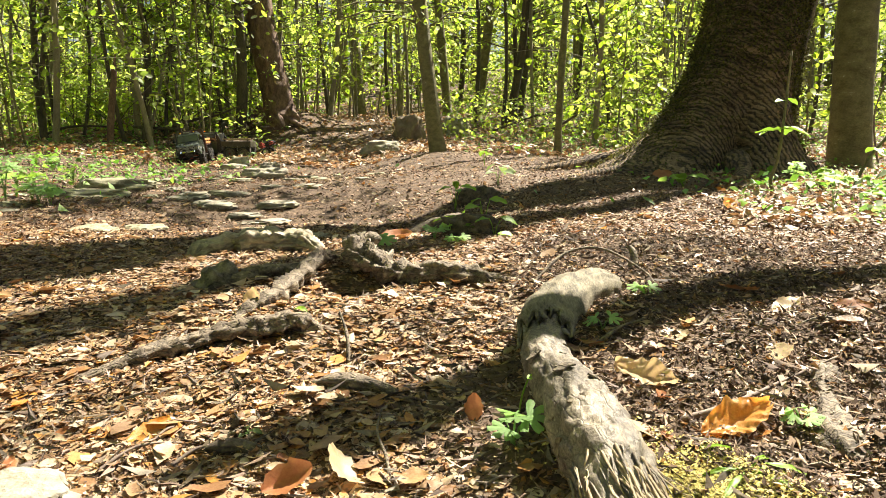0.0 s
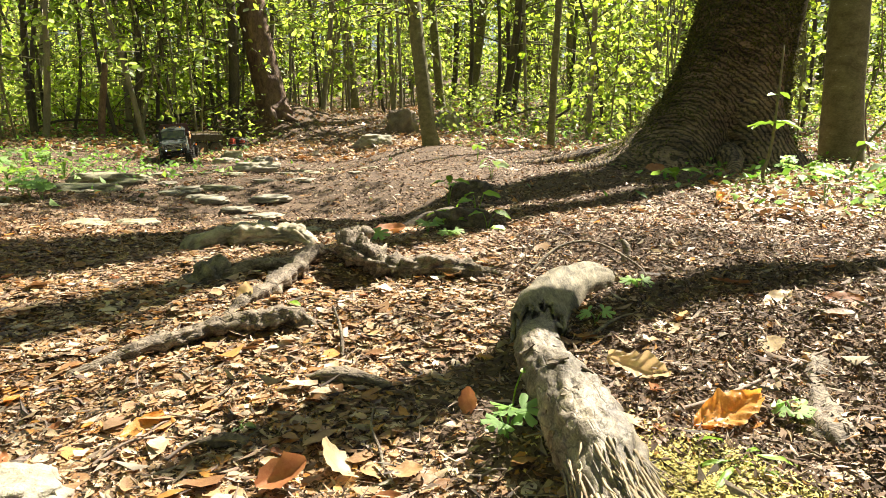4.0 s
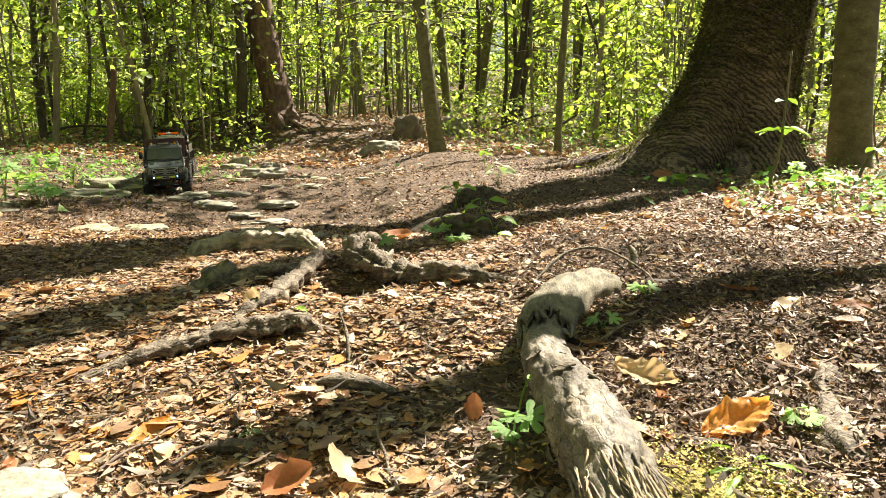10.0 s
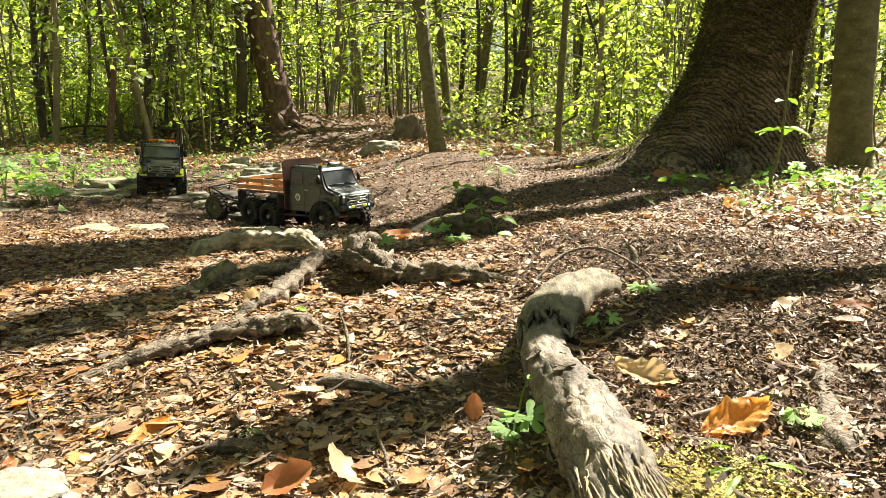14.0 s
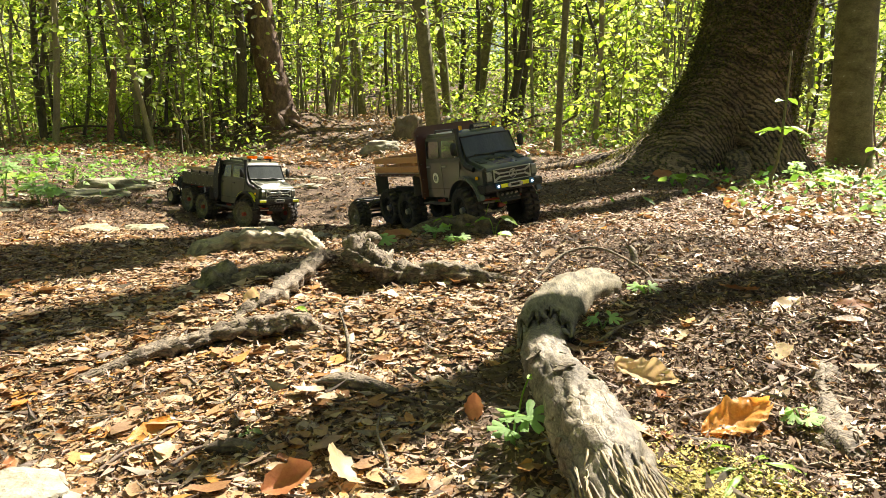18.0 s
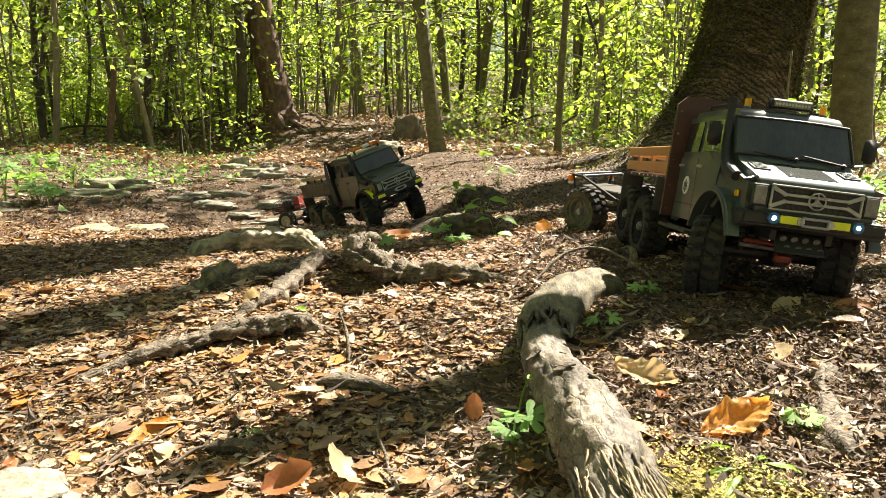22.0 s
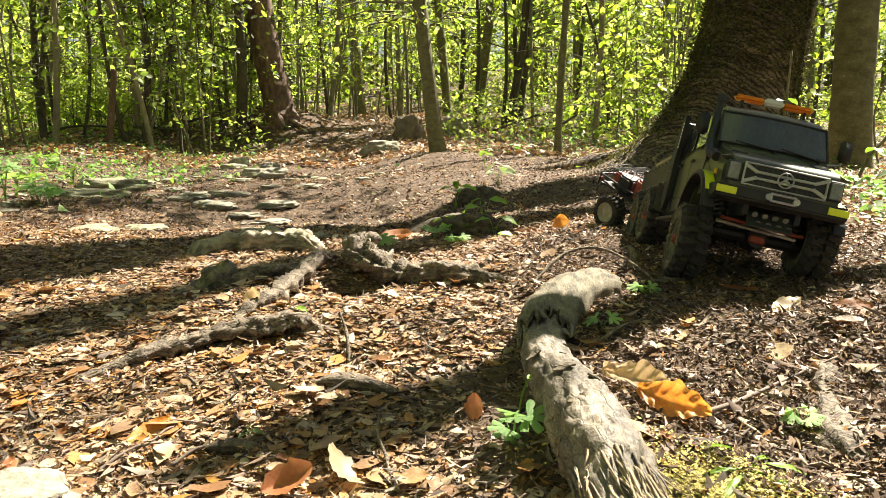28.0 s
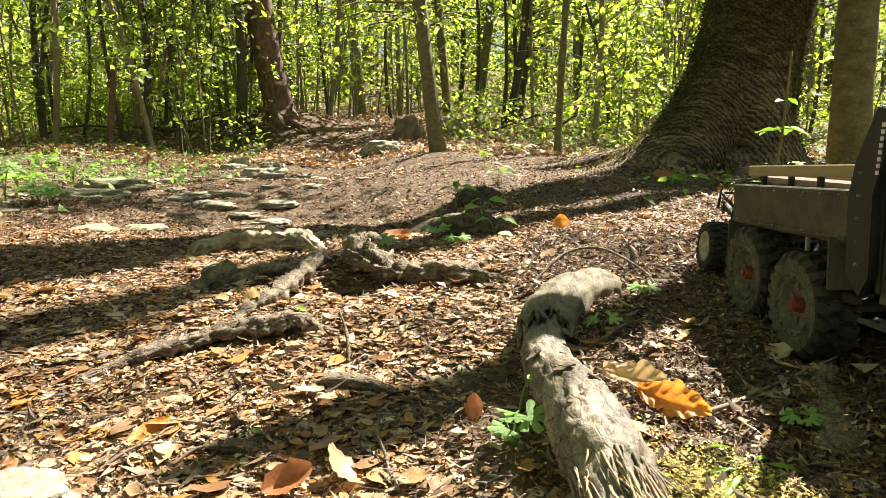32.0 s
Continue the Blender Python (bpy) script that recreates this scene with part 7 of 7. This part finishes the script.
# ---- what moves: seconds, x, y, z, heading, nose-down and lean of each truck ----
TRACK_A = [(0, -1.93, 5.3, -0.062, -80, 0, 9), (3, -1.84, 4.95, -0.068, -76, 3, 5), (6, -1.7, 4.38, -0.056, -68, 2, 4), (9, -1.384, 3.476, -0.08, -70.9, 3.5, 3),
           (10.5, -1.236, 3.069, -0.094, -69.7, 1, 2.6), (11.5, -1.107, 2.816, -0.111, -66, 5, 8.1), (12.5, -0.785, 2.584, -0.128, -46.9, 2.2, 6), (13, -0.635, 2.556, -0.14, -40.1, 1.9, -2),
           (14, -0.37, 2.47, -0.14, -37, 0, 1), (14.4, -0.221, 2.395, -0.112, -36.9, -4.5, 6.2), (16.5, -0.023, 1.992, -0.009, -59.1, -14.4, 20.4), (17, 0.03, 1.905, -0.004, -59, -9, 11), (17.5, 0.083, 1.818, -0.002, -58.3, -4.3, 9.0), (19, 0.253, 1.429, 0.012, -63.7, -3, -0.6),
           (20, 0.394, 1.246, -0.002, -68.4, -0.2, -11.5), (21, 0.424, 1.048, 0.038, -79.0, -7.9, -9.2), (22, 0.426, 0.878, 0.029, -91.6, -2.5, -6.9), (23, 0.35, 0.676, -0.002, -107.7, 3.7, 1.5),
           (24, 0.29, 0.454, 0.014, -104.3, -3.8, 1.4), (25, 0.301, 0.169, 0.018, -96.6, -4.2, 1.7), (26, 0.32, -0.1, 0.02, -90, 0, 0), (28, 0.35, -0.65, 0.0, -88, 0, 0), (32, 0.4, -1.7, 0.0, -86, 0, 0)]
TRACK_B = [(0, -2.09, 5.9, -0.07, 180, 0, 0), (1, -2.04, 5.9, -0.07, 180, 0, 0), (2, -1.89, 5.9, -0.07, 180, 0, 0), (3, -2.15, 5.9, -0.07, 186, 0, 0), (4.5, -2.28, 5.6, -0.065, 222, 1, 1),
           (6, -2.12, 5.2, -0.055, 258, 3, 3), (9, -1.63, 4.2, -0.062, 284, 1.5, 2.5),
           (10.5, -1.56, 3.88, -0.06, 286, 1.5, 2.5), (11.5, -1.54, 3.62, -0.06, 283, 0, 1), (12.5, -1.475, 3.46, -0.066, 286, 1, 2), (13, -1.42, 3.36, -0.072, 289, 2, 1),
           (14.4, -1.228, 3.023, -0.08, 291.6, -2, -4), (16.5, -0.951, 2.708, -0.108, 304.2, 1.1, 2.3), (17.5, -0.761, 2.598, -0.122, 313.1, 0.7, -1.5), (19, -0.521, 2.55, -0.145, 324.4, 3, -4),
           (20, -0.367, 2.42, -0.115, 324.3, -2.5, -1), (21, -0.21, 2.35, -0.094, 315.9, -6, 5.2), (22, -0.151, 2.217, -0.056, 303.9, -7.6, 17.1), (23, -0.065, 1.986, -0.011, 296.3, -12.4, 13.4),
           (24, 0.086, 1.8, 0.003, 294.8, -5.0, 3.5), (25, 0.245, 1.535, 0.02, 296.5, -4.4, -0.6), (26.2, 0.37, 1.27, 0.02, 281, -4, -7), (27.4, 0.417, 1.035, 0.042, 267, -9, -11.5), (28, 0.427, 0.957, 0.039, 263.8, -9.5, -12.1), (29, 0.44, 0.839, 0.012, 264.3, 1.8, -3.4), (30, 0.432, 0.703, -0.004, 262.5, 3.2, -4.8),
           (31, 0.436, 0.552, 0.004, 265.9, 1.0, -2.0), (32, 0.456, 0.376, 0.034, 269.8, -3.8, 1.0)]
STEP = 0.2


def along(track, t):
    """A smooth way through the track's rows (monotone cubic in each value)."""
    T = [r[0] for r in track]
    i = max(0, min(len(T) - 2, sum(1 for v in T if v <= t) - 1))
    h = T[i + 1] - T[i]
    u = (t - T[i]) / h
    out = []
    for c in range(1, 7):
        def slope(j):
            if j == 0 or j == len(T) - 1:
                k = 0 if j == 0 else j - 1
                return (track[k + 1][c] - track[k][c]) / (T[k + 1] - T[k])
            a = (track[j][c] - track[j - 1][c]) / (T[j] - T[j - 1])
            b = (track[j + 1][c] - track[j][c]) / (T[j + 1] - T[j])
            return 0 if a * b <= 0 else 2 * a * b / (a + b)
        p0, p1, m0, m1 = track[i][c], track[i + 1][c], slope(i) * h, slope(i + 1) * h
        out.append((2 * u ** 3 - 3 * u ** 2 + 1) * p0 + (u ** 3 - 2 * u ** 2 + u) * m0 + (3 * u ** 2 - 2 * u ** 3) * p1 + (u ** 3 - u ** 2) * m1)
    return out


def truck_pose(track, t):
    x, y, z, yaw, nose, lean = along(track, t)
    return pose(x, y, z, lean, nose, yaw)


def drive(truck, wheels, track, trailer, trailer_wheels, trailer_r, reach):
    times = [round(i * STEP, 2) for i in range(int(32 / STEP) + 1)]
    poses = [truck_pose(track, t) for t in times]
    walk(truck, list(zip(times, poses)))
    spin, spins = 0.0, []
    for i, m in enumerate(poses):
        if i:
            step = m.translation - poses[i - 1].translation
            spin += math.degrees(step.length / WHEEL_R)
        spins.append(spin)
    for w in wheels:
        x, y, z = w.location
        rows = []
        for i, t in enumerate(times):
            steer, lift = 0.0, 0.0
            a = along(track, min(t + 0.3, 32))[3] - along(track, max(t - 0.3, 0))[3]
            if x > -0.1:
                steer = max(-27, min(27, a * 3.0))
            p = poses[i] @ Vector((x, y, 0))
            if p.y > 0.1:
                lift = max(-0.03, min(0.018, float(gz(p.x, p.y)) - p.z))
            rows.append((t, pose(x, y, z + lift, 0, spins[i], steer)))
        walk(w, rows)
    # the trailer trails behind its hitch
    hitch = poses[0] @ Vector((-0.465, 0, 0.07))
    back = (poses[0].to_3x3() @ Vector((-1, 0, 0)))
    axle = Vector((hitch.x, hitch.y)) + Vector((back.x, back.y)).normalized() * reach
    rows, turn, turns = [], 0.0, []
    for i, t in enumerate(times):
        hitch = poses[i] @ Vector((-0.465, 0, 0.07))
        h2 = Vector((hitch.x, hitch.y))
        old = axle.copy()
        axle = h2 + (axle - h2).normalized() * reach
        turn += math.degrees((axle - old).length / trailer_r)
        turns.append(turn)
        d = h2 - axle
        z = float(gz(axle.x, axle.y))
        rise = math.degrees(math.atan2(hitch.z - 0.07 - z, reach))
        side = Vector((-d.y, d.x)).normalized() * 0.08
        lean = math.degrees(math.atan2(float(gz(*(axle + side)) - gz(*(axle - side))), 0.16))
        rows.append((t, pose(axle.x, axle.y, z, lean, -max(-20, min(20, rise)), math.degrees(math.atan2(d.y, d.x)))))
    walk(trailer, rows)
    for w in trailer_wheels:
        x, y, z = w.location
        walk(w, [(t, pose(x, y, z, 0, turns[i], 0)) for i, t in enumerate(times)])


AXLES = (0.0, -0.29, -0.405)
truck_a = truck_slatted()
wheels_a = [wheel(truck_a, x, s * 0.083, s) for x in AXLES for s in (-1, 1)]
truck_b = truck_board()
wheels_b = [wheel(truck_b, x, s * 0.083, s, tyre_mat=MUD_RUBBER, rim_mat=DUSTY_RIM, hub_mat=RED_DARK) for x in AXLES for s in (-1, 1)]
trailer_a = trailer_pipes()
wheels_ta = [wheel(trailer_a, 0, s * 0.083, s, r=0.05, tyre_mat=MUD_RUBBER, rim_mat=DUSTY_RIM) for s in (-1, 1)]
trailer_b = trailer_load()
wheels_tb = [wheel(trailer_b, 0, s * 0.072, s, r=0.037, w=0.032, rim_mat=CREAM, hub_mat=CREAM) for s in (-1, 1)]


def lie(x, y, up, roll, tilt, turn):
    return Matrix.Translation(on(x, y, up)) @ pose(0, 0, 0, roll, tilt, turn)


def motions():
    # the wheels push a few leaves about
    a, b = BIG_LEAF.matrix_basis.copy(), lie(0.196, 0.545, 0.012, 50, 5, -42)
    walk(BIG_LEAF, [(0, a), (23.3, a), (23.7, lie(0.225, 0.52, 0.02, 70, 10, -10)), (24.2, b), (32, b)])
    a, b = TORN_LEAF.matrix_basis.copy(), lie(0.178, 0.6, 0.012, 25, 5, -30)
    walk(TORN_LEAF, [(0, a), (23.6, a), (24.6, b), (32, b)])
    a, b, c = POP_LEAF.matrix_basis.copy(), lie(0.222, 1.5, 0.014, 20, -40, 70), lie(0.262, 1.5, 0.018, 10, -60, 80)
    walk(POP_LEAF, [(0, a), (20.6, a), (21.4, b), (25.4, b), (26.4, c), (32, c)])
    drive(truck_a, wheels_a, TRACK_A, trailer_a, wheels_ta, 0.05, 0.15)
    drive(truck_b, wheels_b, TRACK_B, trailer_b, wheels_tb, 0.037, 0.14)


motions()
